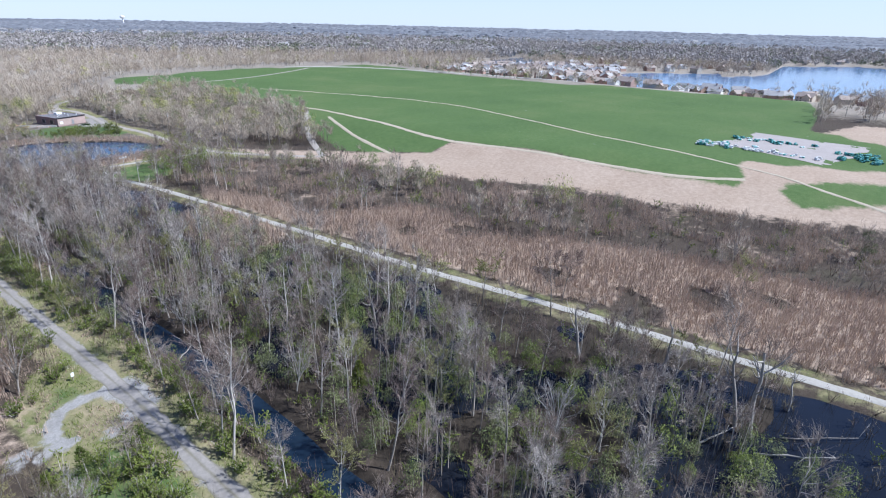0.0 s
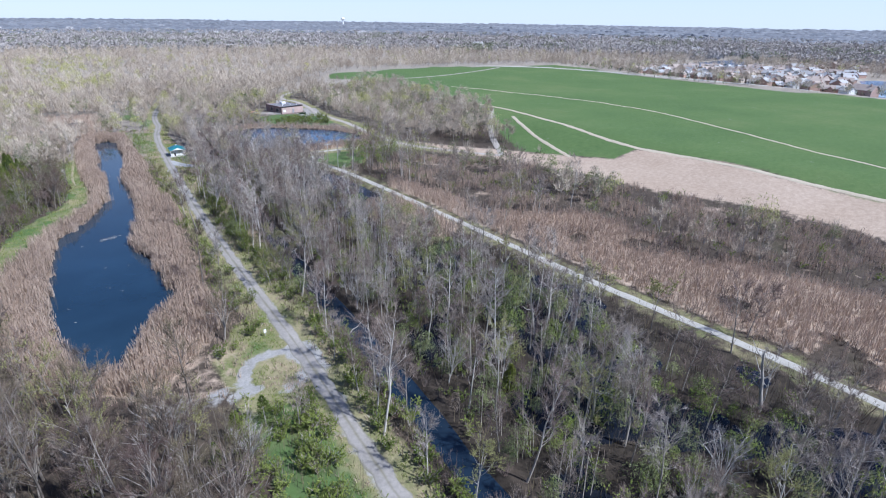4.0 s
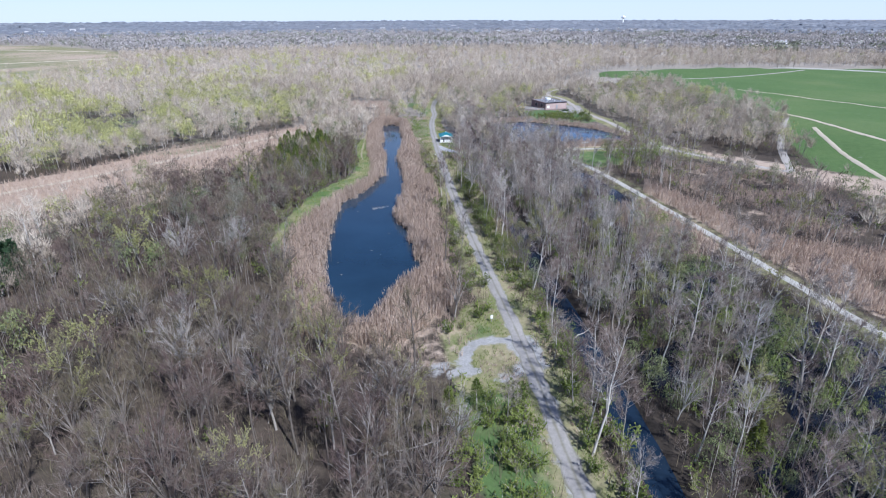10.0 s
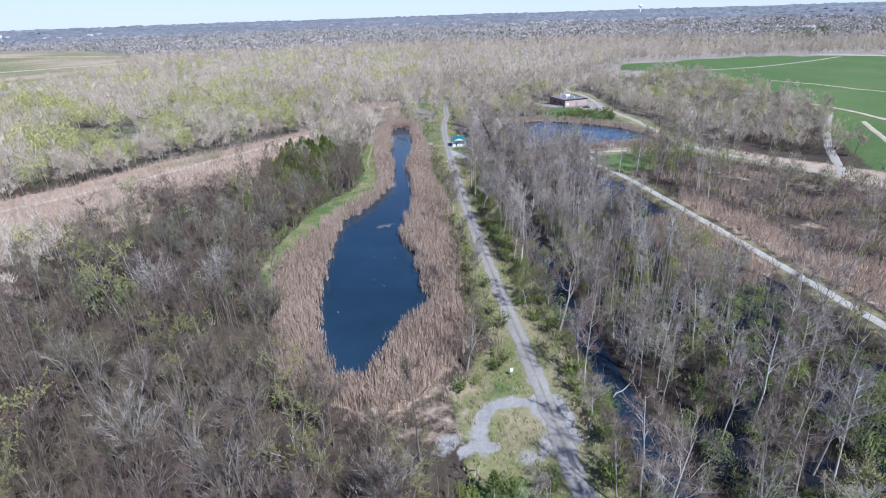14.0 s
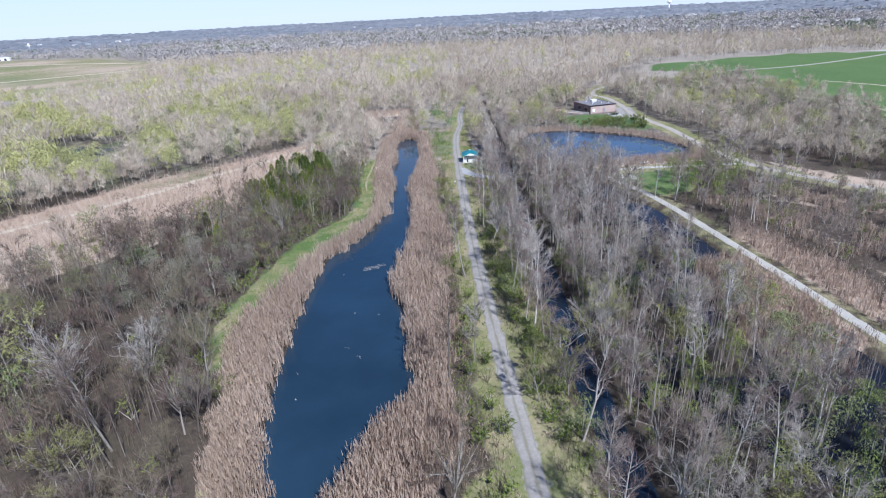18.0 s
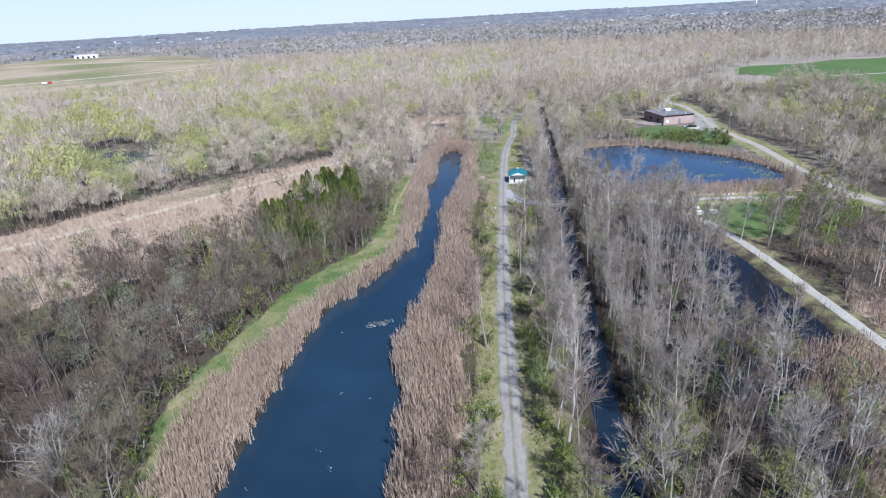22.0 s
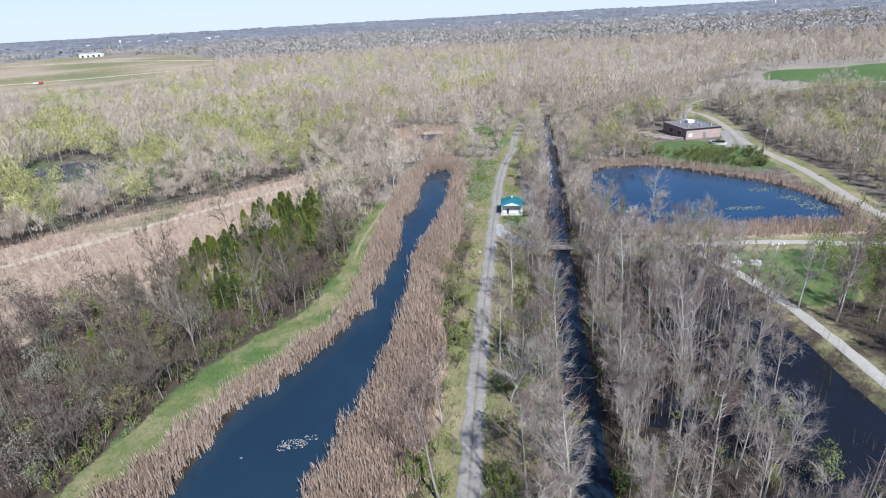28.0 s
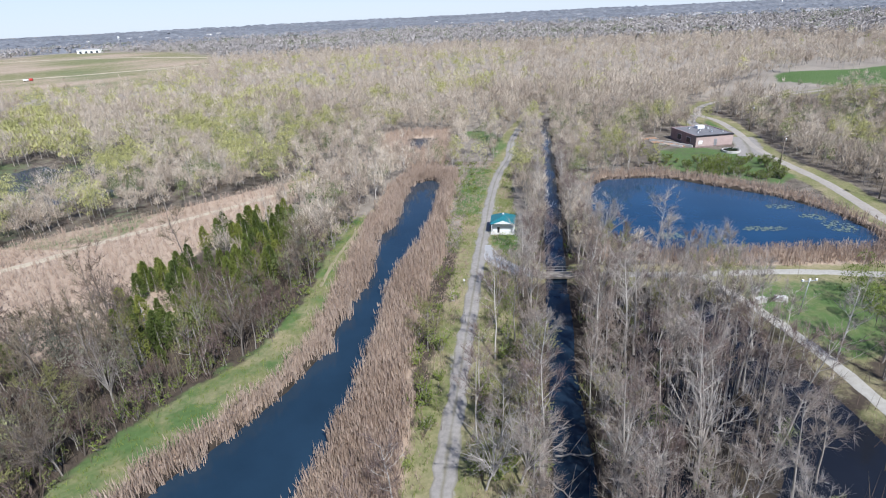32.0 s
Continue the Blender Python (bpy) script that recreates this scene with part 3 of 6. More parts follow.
def strip(name, line, width, mat, lift, label, category="road", step=1.5, ragged=0.25, level=None):
    C, T = along(line, step)
    N = np.stack([-T[:, 1], T[:, 0]], 1)
    rng = np.random.default_rng(len(name) + len(line))
    us = np.array([-1.0, -0.6, -0.2, 0.2, 0.6, 1.0])
    half = width / 2 * np.ones((len(C), 2)) + ragged * (rng.random((len(C), 2)) - 0.5)
    V, A = [], []
    for u in us:
        h = half[:, 0] if u < 0 else half[:, 1]
        p = C + N * (u * h)[:, None]
        z = ground_height(p[:, 0], p[:, 1]) if level is None else np.full(len(p), level)
        V.append(np.c_[p, z + lift * (1 - 0.9 * (abs(u) == 1))])
        A.append(np.full(len(C), u))
    n = len(C)
    F = [np.stack([np.arange(n - 1) + k * n, np.arange(1, n) + k * n, np.arange(1, n) + (k + 1) * n, np.arange(n - 1) + (k + 1) * n], 1)[:, ::-1] for k in range(5)]
    me = mesh_of(name, np.concatenate(V), np.concatenate(F), [mat], across=np.concatenate(A))
    return tagged(new(name, smooth(me)), label, category, kind="structure")


strip("road", ROAD, 2.5, GRAVEL, 0.09, "grey gravel track with two wheel ruts", ragged=0.5)
strip("road_branch", BRANCH, 3.4, PUDDLE, 0.07, "grey gravel spur towards a footbridge")
strip("path_pond", SOUTH_PATH, 2.0, TRAIL, 0.09, "pale limestone path beside a pond")
strip("path_trail", EAST_TRAIL, 1.9, TRAIL, 0.10, "pale limestone trail through a marsh")
strip("road_drive", DRIVE, 2.7, DRIVEWAY, 0.09, "pale gravel drive past a brick building")
strip("road_loop", DRIVE_LOOP, 3.5, GRAVEL, 0.07, "grey drive looping behind a building")
strip("path_field_west", FIELD_A, 2.0, DIRT, 0.12, "worn dirt track across a green field", "path")
strip("path_field_middle", FIELD_B, 1.3, DIRT, 0.12, "worn dirt track along a mown field", "path")
strip("path_field_gate", FIELD_C, 2.4, DRIVEWAY, 0.12, "pale gravel track up to a field", "path")
strip("path_field_spur", FIELD_D, 1.6, DIRT, 0.12, "short dirt track in a green field", "path")
strip("path_meadow", MEADOW_TRAIL, 2.2, DIRT, 0.10, "mown track through dry reed meadow", "path")
strip("path_dike", [(-25.5, 236), (-27, 212), (-28, 190), (-27.5, 178)], 0.7, TRACK, 0.06, "narrow trodden path on a dike", "path")
strip("road_canal", CANAL, 4.6, CANALW, 0.0, "dark still water of a straight canal", "water", level=0.02)
strip("pavement_yard", [(79, 262), (83, 275), (86, 288)], 8.0, GRAVEL, 0.06, "grey gravel yard beside a building", "gravel", ragged=0.8)
strip("pavement_lot", [(242, 4), (222, 6), (200, 14)], 40.0, YARDGROUND, 0.1, "bare pinkish ground of a storage yard", "gravel", ragged=2.0)
strip("path_far_field", [(-620, 560), (-430, 640), (-330, 720), (-300, 760)], 6.0, DIRT, 0.4, "pale dirt track across a marsh field", "path")
strip("path_far_bank", [(-900, 960), (-600, 960), (-390, 850)], 8.0, DIRT, 0.4, "pale bank along a marsh field", "path")
strip("road_far", [(300, 420), (345, 392), (365, 340), (372, 290), (385, 210), (430, 120)], 7.0, TRAIL, 0.3, "pale road along a green field", ragged=0.5)


# ---- plants ----
def tube(pts, radii, sides):
    pts = np.asarray(pts, float)
    T = np.gradient(pts, axis=0)
    T /= np.linalg.norm(T, axis=1, keepdims=True) + 1e-9
    ref = np.array([0.0, 0, 1]) if abs(T[0][2]) < 0.8 else np.array([1.0, 0, 0])
    U = np.cross(T, ref)
    U /= np.linalg.norm(U, axis=1, keepdims=True) + 1e-9
    W = np.cross(T, U)
    a = np.arange(sides) * 2 * np.pi / sides
    V = (pts[:, None] + np.asarray(radii)[:, None, None] * (np.cos(a)[None, :, None] * U[:, None] + np.sin(a)[None, :, None] * W[:, None])).reshape(-1, 3)
    F = []
    for k in range(len(pts) - 1):
        for j in range(sides):
            p, q = k * sides + j, k * sides + (j + 1) % sides
            F += [(p, q, q + sides), (p, q + sides, p + sides)]
    return V, np.array(F)


def blades(S, D, width, rng):
    """Single thin triangles from S along D."""
    S, D = np.asarray(S, float), np.asarray(D, float)
    side = np.cross(D, rng.normal(size=D.shape))
    side *= (np.asarray(width) * 0.5 / (np.linalg.norm(side, axis=1) + 1e-9))[:, None]
    V = np.stack([S - side, S + side, S + D], 1).reshape(-1, 3)
    return V, np.arange(len(V)).reshape(-1, 3)


def flakes(C, size, rng, flat=0.0):
    """Small leaf clumps: kinked quads of two triangles at C."""
    n = len(C)
    a, b = rng.normal(size=(n, 3)), rng.normal(size=(n, 3))
    a[:, 2] *= 1 - flat
    b[:, 2] *= 1 - flat
    s = (np.asarray(size) * (0.6 + 0.8 * rng.random(n)))[:, None]
    a = a / (np.linalg.norm(a, axis=1, keepdims=True) + 1e-9) * s
    b = b / (np.linalg.norm(b, axis=1, keepdims=True) + 1e-9) * s
    V = np.stack([C - a * 0.5, C + b * 0.5, C + a * 0.6, C - b * 0.5], 1).reshape(-1, 3)
    k = np.arange(n)[:, None] * 4
    return V, np.concatenate([k + [0, 1, 2], k + [0, 2, 3]], 0)


def join(pieces):
    V, F, o = [], [], 0
    for v, f in pieces:
        V.append(v)
        F.append(f + o)
        o += len(v)
    return np.concatenate(V), np.concatenate(F)


def bare_tree(seed, h, spread, low, limbs, subs, twigs, sides=5, lean=0.08, thick=0.022, twig_w=0.05, twig_l=1.3, stems=1, leaf=0, leaf_size=0.3, solid=True):
    """Trunk with limbs, and a crown of branches and twigs (or leaf clumps): two meshes' arrays."""
    rng = np.random.default_rng(seed)
    wood, fine, clumps = [], [], []
    for st in range(stems):
        tilt = np.r_[rng.normal(size=2) * lean * (1 + 1.5 * (stems > 1)), 0]
        k = 6 if solid else 4
        zt = np.linspace(0, 1, k)
        wob = np.cumsum(rng.normal(size=(k, 2)) * 0.009 * h, axis=0)
        wob -= wob[0]
        top = h * (1 if stems == 1 else rng.uniform(0.75, 1.0))
        pts = np.c_[zt * top * tilt[0] * 3 + wob[:, 0], zt * top * tilt[1] * 3 + wob[:, 1], zt * top]
        rad = thick * h * (1 - 0.88 * zt) / stems ** 0.4
        wood.append(tube(pts, rad, sides))
        for i in range(limbs):
            u = low + (0.97 - low) * (i + rng.random()) / limbs
            base = np.array([np.interp(u, zt, pts[:, j]) for j in range(3)])
            az = rng.uniform(0, 2 * np.pi)
            reach = spread * h * (0.35 + 0.65 * np.sin(np.pi * min(1, (u - low) / (1 - low) * 0.75 + 0.22))) * rng.uniform(0.6, 1.15)
            out = np.array([np.cos(az), np.sin(az), 0])
            up = rng.uniform(0.7, 1.5)
            L = np.array([base, base + out * reach * 0.45 + [0, 0, reach * up * 0.35], base + out * reach * 0.95 + [0, 0, reach * up]])
            L[1:] += rng.normal(size=(2, 3)) * reach * 0.07
            r0 = max(0.03, np.interp(u, zt, rad) * 0.5)
            wood.append(tube(L, [r0, r0 * 0.6, r0 * 0.2], 3) if solid else blades(L[:1], L[2:] - L[:1], [r0 * 2.2], rng))
            t = rng.uniform(0.25, 1.0, subs)
            B = np.where((t < 0.5)[:, None], L[0] + (L[1] - L[0]) * (t * 2)[:, None], L[1] + (L[2] - L[1]) * (t * 2 - 1)[:, None])
            D = (L[2] - L[0]) / (np.linalg.norm(L[2] - L[0]) + 1e-9) + rng.normal(size=(subs, 3)) * 0.5 + [0, 0, 0.25]
            D *= (reach * rng.uniform(0.3, 0.6, subs) / np.linalg.norm(D, axis=1))[:, None]
            wood.append(blades(B, D, np.full(subs, r0 * 0.8 + twig_w * 0.5), rng))
            n = subs * twigs
            w = rng.integers(0, subs, n)
            tt = rng.uniform(0.2, 1.0, n)
            S = B[w] + D[w] * tt[:, None]
            E = D[w] / np.linalg.norm(D[w], axis=1, keepdims=True) + rng.normal(size=(n, 3)) * 0.5 + [0, 0, 0.22]
            E *= (twig_l * rng.uniform(0.5, 1.2, n) / np.linalg.norm(E, axis=1))[:, None]
            fine.append(blades(S, E, np.full(n, twig_w), rng))
            if leaf:
                q = rng.integers(0, n, leaf)
                clumps.append(blades(S[q] + E[q] * rng.uniform(0.2, 1.0, leaf)[:, None], rng.normal(size=(leaf, 3)) * leaf_size * 0.75, np.full(leaf, leaf_size), rng))
    return [join(wood), join(fine)] + ([join(clumps)] if leaf else [])


def dome_tree(seed, h, r, limbs, subs, twigs, fork=0.3, thick=0.014, twig_w=0.024, twig_l=1.0, sides=5):
    """A leafless tree that forks low into limbs which rise to a rounded, closely twigged crown."""
    rng = np.random.default_rng(seed)
    hf, R = h * fork * rng.uniform(0.8, 1.2), thick * h
    lean = rng.normal(size=2) * 0.03 * h
    foot = np.array([[0, 0, -0.1], [lean[0] * 0.4, lean[1] * 0.4, hf * 0.5], [lean[0], lean[1], hf]])
    wood, fine = [tube(foot, [R, R * 0.85, R * 0.75], sides)], []
    for i in range(limbs):
        az, th = 2 * np.pi * (i + rng.uniform(-0.3, 0.3)) / limbs * 2.4, np.radians(72) * np.sqrt((i + rng.random()) / limbs)
        out = np.array([np.cos(az), np.sin(az), 0])
        base = foot[2] * [1, 1, rng.uniform(0.8, 1.1)]
        end = foot[2] + out * r * np.sin(th) + [0, 0, (h - hf) * np.cos(th) ** 0.7 * rng.uniform(0.85, 1.05)]
        mid = base + (end - base) * 0.5 - out * r * np.sin(th) * 0.12 + [0, 0, 0.05 * h] + rng.normal(size=3) * 0.02 * h
        r0 = max(0.035, R * rng.uniform(0.4, 0.6))
        wood.append(tube([base, mid, end], [r0, r0 * 0.65, r0 * 0.15], 3))
        t = rng.uniform(0.3, 1.0, subs)[:, None]
        B = np.where(t < 0.5, base + (mid - base) * t * 2, mid + (end - mid) * (t * 2 - 1))
        D = (end - base) / np.linalg.norm(end - base) * 0.8 + out * 0.2 + rng.normal(size=(subs, 3)) * 0.48 + [0, 0, 0.2]
        D *= (r * rng.uniform(0.28, 0.5, subs) * (1.25 - 0.55 * t[:, 0]) / np.linalg.norm(D, axis=1))[:, None]
        wood.append(blades(B, D, np.full(subs, r0 * 0.75), rng))
        n = subs * twigs
        w = rng.integers(0, subs, n)
        S = B[w] + D[w] * rng.uniform(0.25, 1.0, n)[:, None]
        E = D[w] / np.linalg.norm(D[w], axis=1, keepdims=True) + rng.normal(size=(n, 3)) * 0.5 + [0, 0, 0.25]
        E *= (twig_l * rng.uniform(0.5, 1.2, n) / np.linalg.norm(E, axis=1))[:, None]
        fine.append(blades(S, E, np.full(n, twig_w), rng))
    return [join(wood), join(fine)]


def crown_tree(seed, h, r, n, size, lobes=6, low=0.35, thin=0.45, jit=0.5, stem=0.02, limbs=5, spray=False):
    """A tree whose crown is several rounded heads of outward-facing twig sprays."""
    rng = np.random.default_rng(seed)
    az, u = rng.uniform(0, 2 * np.pi, lobes), rng.random(lobes) ** 0.6
    C = np.c_[np.cos(az) * u * r * 0.62, np.sin(az) * u * r * 0.62, h * (low + (0.8 - low) * rng.random(lobes) * (1.15 - 0.5 * u))]
    C[0] = (0, 0, h * 0.82)
    R = r * rng.uniform(0.36, 0.6, lobes)
    k = rng.integers(0, lobes, n)
    d = rng.normal(size=(n, 3))
    d /= np.linalg.norm(d, axis=1, keepdims=True)
    d[:, 2] = np.where(d[:, 2] < -0.25, -d[:, 2], d[:, 2])
    P = C[k] + d * (R[k] * rng.uniform(0.8, 1.12, n))[:, None] * [1, 1, 0.9]
    if spray:
        P = C[k] + d * (R[k] * rng.uniform(0.25, 0.95, n))[:, None]
    N = d + rng.normal(size=(n, 3)) * jit
    N /= np.linalg.norm(N, axis=1, keepdims=True)
    T = np.array([0, 0, 1.0]) + rng.normal(size=(n, 3)) * 0.4
    if spray:
        T = T * 0.8 + d * 0.7
        N = np.cross(T, rng.normal(size=(n, 3)))
        N /= np.linalg.norm(N, axis=1, keepdims=True) + 1e-6
    T -= N * (N * T).sum(1, keepdims=True)
    T /= np.linalg.norm(T, axis=1, keepdims=True) + 1e-6
    S = np.cross(N, T)
    L = (size * rng.uniform(0.6, 1.3, n))[:, None]
    V = np.stack([P - T * L * 0.45 - S * L * thin * 0.5, P - T * L * 0.45 + S * L * thin * 0.5, P + T * L * 0.6], 1).reshape(-1, 3)
    w = min(limbs, lobes)
    wood = [blades([(0, 0, -0.1)], np.array([(rng.normal() * 0.03 * h, rng.normal() * 0.03 * h, h * 0.95)]), [stem * h], rng),
            blades(np.zeros((w, 3)) + [0, 0, h * low * 0.7], (C + R[:, None] * [0, 0, 0.8])[:w] - [0, 0, h * low * 0.7], np.full(w, stem * h * 0.6), rng)]
    crown = (V, np.arange(3 * n).reshape(-1, 3))
    return [join(wood), crown]


def cedar_tree(seed, h, r, n, size):
    rng = np.random.default_rng(seed)
    trunk = tube([(0, 0, 0), (0.03, 0, h * 0.5), (0, 0.02, h * 0.96)], [0.022 * h, 0.013 * h, 0.003 * h], 5)
    u = rng.random(n) ** 0.75
    az = rng.uniform(0, 2 * np.pi, n)
    prof = r * (1 - u) ** 0.55 * np.minimum(1, 0.35 + u * 6) * rng.uniform(0.55, 1.08, n) * (1 + 0.22 * np.sin(3 * az + seed + 9 * u))
    C = np.c_[np.cos(az) * prof, np.sin(az) * prof, h * (0.04 + 0.96 * u)]
    D = np.c_[np.cos(az), np.sin(az), rng.uniform(0.2, 1.2, n)] * (size * rng.uniform(0.7, 1.4, n))[:, None]
    return [trunk, join([flakes(C, size, rng), blades(C, D, np.full(n, size * 0.5), rng)])]


def shrub(seed, h, r, stems, twigs, leaf, leaf_size=0.28, solid=True):
    rng = np.random.default_rng(seed)
    wood, fine, clumps = [], [], []
    az = rng.uniform(0, 2 * np.pi, stems)
    for a in az:
        out = np.array([np.cos(a), np.sin(a), 0]) * r * rng.uniform(0.3, 1.0)
        hh = h * rng.uniform(0.6, 1.0)
        L = np.array([out * 0.15, out * 0.5 + [0, 0, hh * 0.55], out + [0, 0, hh]])
        wood.append(tube(L, [0.05, 0.03, 0.008], 3) if solid else blades(L[:1], L[2:] - L[:1], [0.09], rng))
        t = rng.uniform(0.2, 1.0, twigs)
        S = L[0] + (L[2] - L[0]) * t[:, None]
        D = rng.normal(size=(twigs, 3)) * 0.5 + [0, 0, 0.55]
        D *= (h * 0.32 * rng.uniform(0.5, 1.2, twigs) / np.linalg.norm(D, axis=1))[:, None]
        fine.append(blades(S, D, np.full(twigs, 0.045), rng))
        if leaf:
            q = rng.integers(0, twigs, leaf)
            clumps.append(flakes(S[q] + D[q] * rng.uniform(0.2, 1.0, leaf)[:, None], leaf_size, rng))
    return [join(wood), join(fine)] + ([join(clumps)] if leaf else [])


def snag_tree(seed, h):
    rng = np.random.default_rng(seed)
    k = np.linspace(0, 1, 7)
    pts = np.c_[np.cumsum(rng.normal(size=7) * 0.02 * h), np.cumsum(rng.normal(size=7) * 0.02 * h), k * h]
    pts[:, :2] -= pts[0, :2]
    out = [tube(pts, 0.028 * h * (1 - 0.65 * k), 7)]
    for _ in range(7):
        u = rng.uniform(0.5, 0.98)
        base = np.array([np.interp(u, k, pts[:, j]) for j in range(3)])
        a = rng.uniform(0, 2 * np.pi)
        d = np.array([np.cos(a), np.sin(a), rng.uniform(0.3, 1.3)]) * h * rng.uniform(0.08, 0.26)
        out.append(tube([base, base + d * 0.5, base + d + [0, 0, 0.08 * h]], [0.011 * h, 0.007 * h, 0.002 * h], 4))
    return out


def many(name, protos, X, Y, mats, label, category, seed, scale=(0.75, 1.2), tone=None, sink=0.05, Z=None):
    """All the plants of one kind as one mesh: each place takes a prototype, turned and scaled."""
    if len(X) == 0:
        return
    rng = np.random.default_rng(seed)
    n = len(X)
    Z = ground_height(X, Y) - sink if Z is None else Z
    pick, a = rng.integers(0, len(protos), n), rng.uniform(0, 2 * np.pi, n)
    s = rng.uniform(*scale, n)
    t = np.clip(0.5 + 0.38 * wave(X, Y, 9.0, 5.5) + rng.normal(size=n) * 0.2, 0, 1) if tone is None else tone
    V, F, FM, TO, o = [], [], [], [], 0
    for k, proto in enumerate(protos):
        w = np.nonzero(pick == k)[0]
        if not len(w):
            continue
        for slot, (v, f) in enumerate(proto):
            c, q = np.cos(a[w])[:, None], np.sin(a[w])[:, None]
            P = np.stack([(v[:, 0] * c - v[:, 1] * q) * s[w, None] + X[w, None], (v[:, 0] * q + v[:, 1] * c) * s[w, None] + Y[w, None], v[:, 2] * s[w, None] * 1.0 + Z[w, None]], -1)
            V.append(P.reshape(-1, 3))
            F.append((f[None] + (np.arange(len(w)) * len(v))[:, None, None]).reshape(-1, 3) + o)
            FM.append(np.full(len(w) * len(f), slot))
            TO.append(np.repeat(t[w], len(v)))
            o += len(w) * len(v)
    me = mesh_of(name, np.concatenate(V), np.concatenate(F), mats, np.concatenate(FM), tone=np.concatenate(TO))
    return tagged(new(name, smooth(me)), label, category, kind="stuff")


def scatter(x0, x1, y0, y1, gap, seed, keep):
    """Jittered places, thinned by keep(x, y) between 0 and 1."""
    rng = np.random.default_rng(seed)
    X, Y = np.meshgrid(np.arange(x0, x1, gap), np.arange(y0, y1, gap))
    X, Y = X.ravel() + rng.uniform(-0.5, 0.5, X.size) * gap, Y.ravel() + rng.uniform(-0.5, 0.5, Y.size) * gap
    ok = rng.random(X.size) < keep(X, Y)
    return X[ok], Y[ok]


def clear_of(X, Y, path_gap=1.2, canal_gap=2.6):
    ok = seg_dist(X, Y, CANAL) > canal_gap
    for line, half in PATHS:
        ok &= seg_dist(X, Y, line) > half + path_gap
    for w in WATERS:
        ok &= signed(X, Y, w) < -1.0
    return ok


def union(X, Y, polys):
    hit = np.zeros(X.shape, bool)
    for p in polys:
        hit |= inside(X, Y, p)
    return hit


OPEN = [REED_RING, ROUND_RING, SMALL_RING, MARSH, REED_PATCH, MEADOW, DIKE, GREEN, GREEN_LOW, TAN, LOT_RING, LAWN]
YARD = [(45, 246), (48, 264), (53, 294), (78, 301), (92, 298), (90, 262), (86, 232), (86, 186), (78, 186), (76, 222), (62, 236)]
SHELTER_LAWN = [(-5, 180), (-6, 250), (3, 262), (9.5, 222), (9.5, 184)]
TURN = [(-17, 48), (-16, 58), (-8, 66), (2, 70), (2, 46)]


POND_SOUTH = [(-27, 53), (-27, 64), (-12, 70), (-8, 62), (-14, 53)]


def woodland(X, Y):
    return (clear_of(X, Y) & ~union(X, Y, OPEN + [YARD, SHELTER_LAWN, TURN]) & (seg_dist(X, Y, MEADOW_TRAIL) > 3) & (seg_dist(X, Y, DRIVE) > 6.5) & (signed(X, Y, TAN) < -8) & ~inside(X, Y, POND_SOUTH)).astype(float)


NEAR = (-135, 150, -45, 330)
CEDAR_STAND = [(-46, 152), (-54, 160), (-60, 174), (-60, 190), (-55, 206), (-49, 218), (-43, 210), (-38, 190), (-35, 172), (-37, 160), (-42, 151)]


def density(X, Y):
    d = np.where(inside(X, Y, EAST_SHRUBS), np.where(wave(X, Y, 14.0, 2.9) > 0.1, np.where(Y > 85, 0.5, 0.07), np.where(Y > 85, 0.22, 0.01)) * (signed(X, Y, EAST_SHRUBS) > 9), 0.72)
    d = np.where((X > -9) & (X < 7) & (Y > 45), np.where(X > 2, np.where(Y < 100, 0.16, 0.36), 0.1), d)
    low = (seg_dist(X, Y, LOW_LINE) < 6.5) & (X < -50)
    d = np.where((X < -30) & (Y < 190), 0.55, d)
    d = np.where(low, 0.08, np.where(inside(X, Y, CEDAR_STAND), 0.16, d))
    d = np.where(inside(X, Y, SWAMP_WOOD), np.where(Y > 150, 0.95, 0.6 + 0.3 * wave(X, Y, 14.0, 4.0)), d)
    d = np.where(inside(X, Y, SWAMP_WOOD) & (Y < 95), 0.42 + 0.3 * wave(X, Y, 12.0, 4.0), d)
    d = np.where((X > 22) & (X < 52) & (Y > 72) & (Y < 120), d * (0.3 + 0.7 * ease(1, 12, -signed(X, Y, REED_PATCH))), d)
    d = np.where((X > 14) & (X < 66) & (Y < 150), d * (0.15 + 0.85 * ease(2, 17, seg_dist(X, Y, EAST_TRAIL))), d)
    d = np.where(inside(X, Y, POOL) | inside(X, Y, POOL_SOUTH), 0.0, d)
    d = np.where((signed(X, Y, POOL) > -7) & (Y < 140), d * 0.6, d)
    d = np.where((X > 20) & (X < 62) & (Y > 168) & (Y < 192), np.where(((X < 40) & (Y < 182)) | (X < 34), 0.8, 0.3), d)
    d = np.where((seg_dist(X, Y, CANAL) < 6.5) & (Y > 100), 0.8, d)
    return np.where((X > -17) & (X < -2) & (Y > 15) & (Y < 52), 0.08, d)


wx, wy = scatter(*NEAR, 3.4, 11, lambda X, Y: woodland(X, Y) * density(X, Y))
first = np.hypot((wx - np.interp(wy, [-20, 40, 190], [-20, -15, 10])) / 1.25, np.maximum(0, wy - 150)) < 40
first &= (wy > 2) & (wy < 188)
rng_w = np.random.default_rng(5)
order = rng_w.permutation(np.nonzero(first)[0])

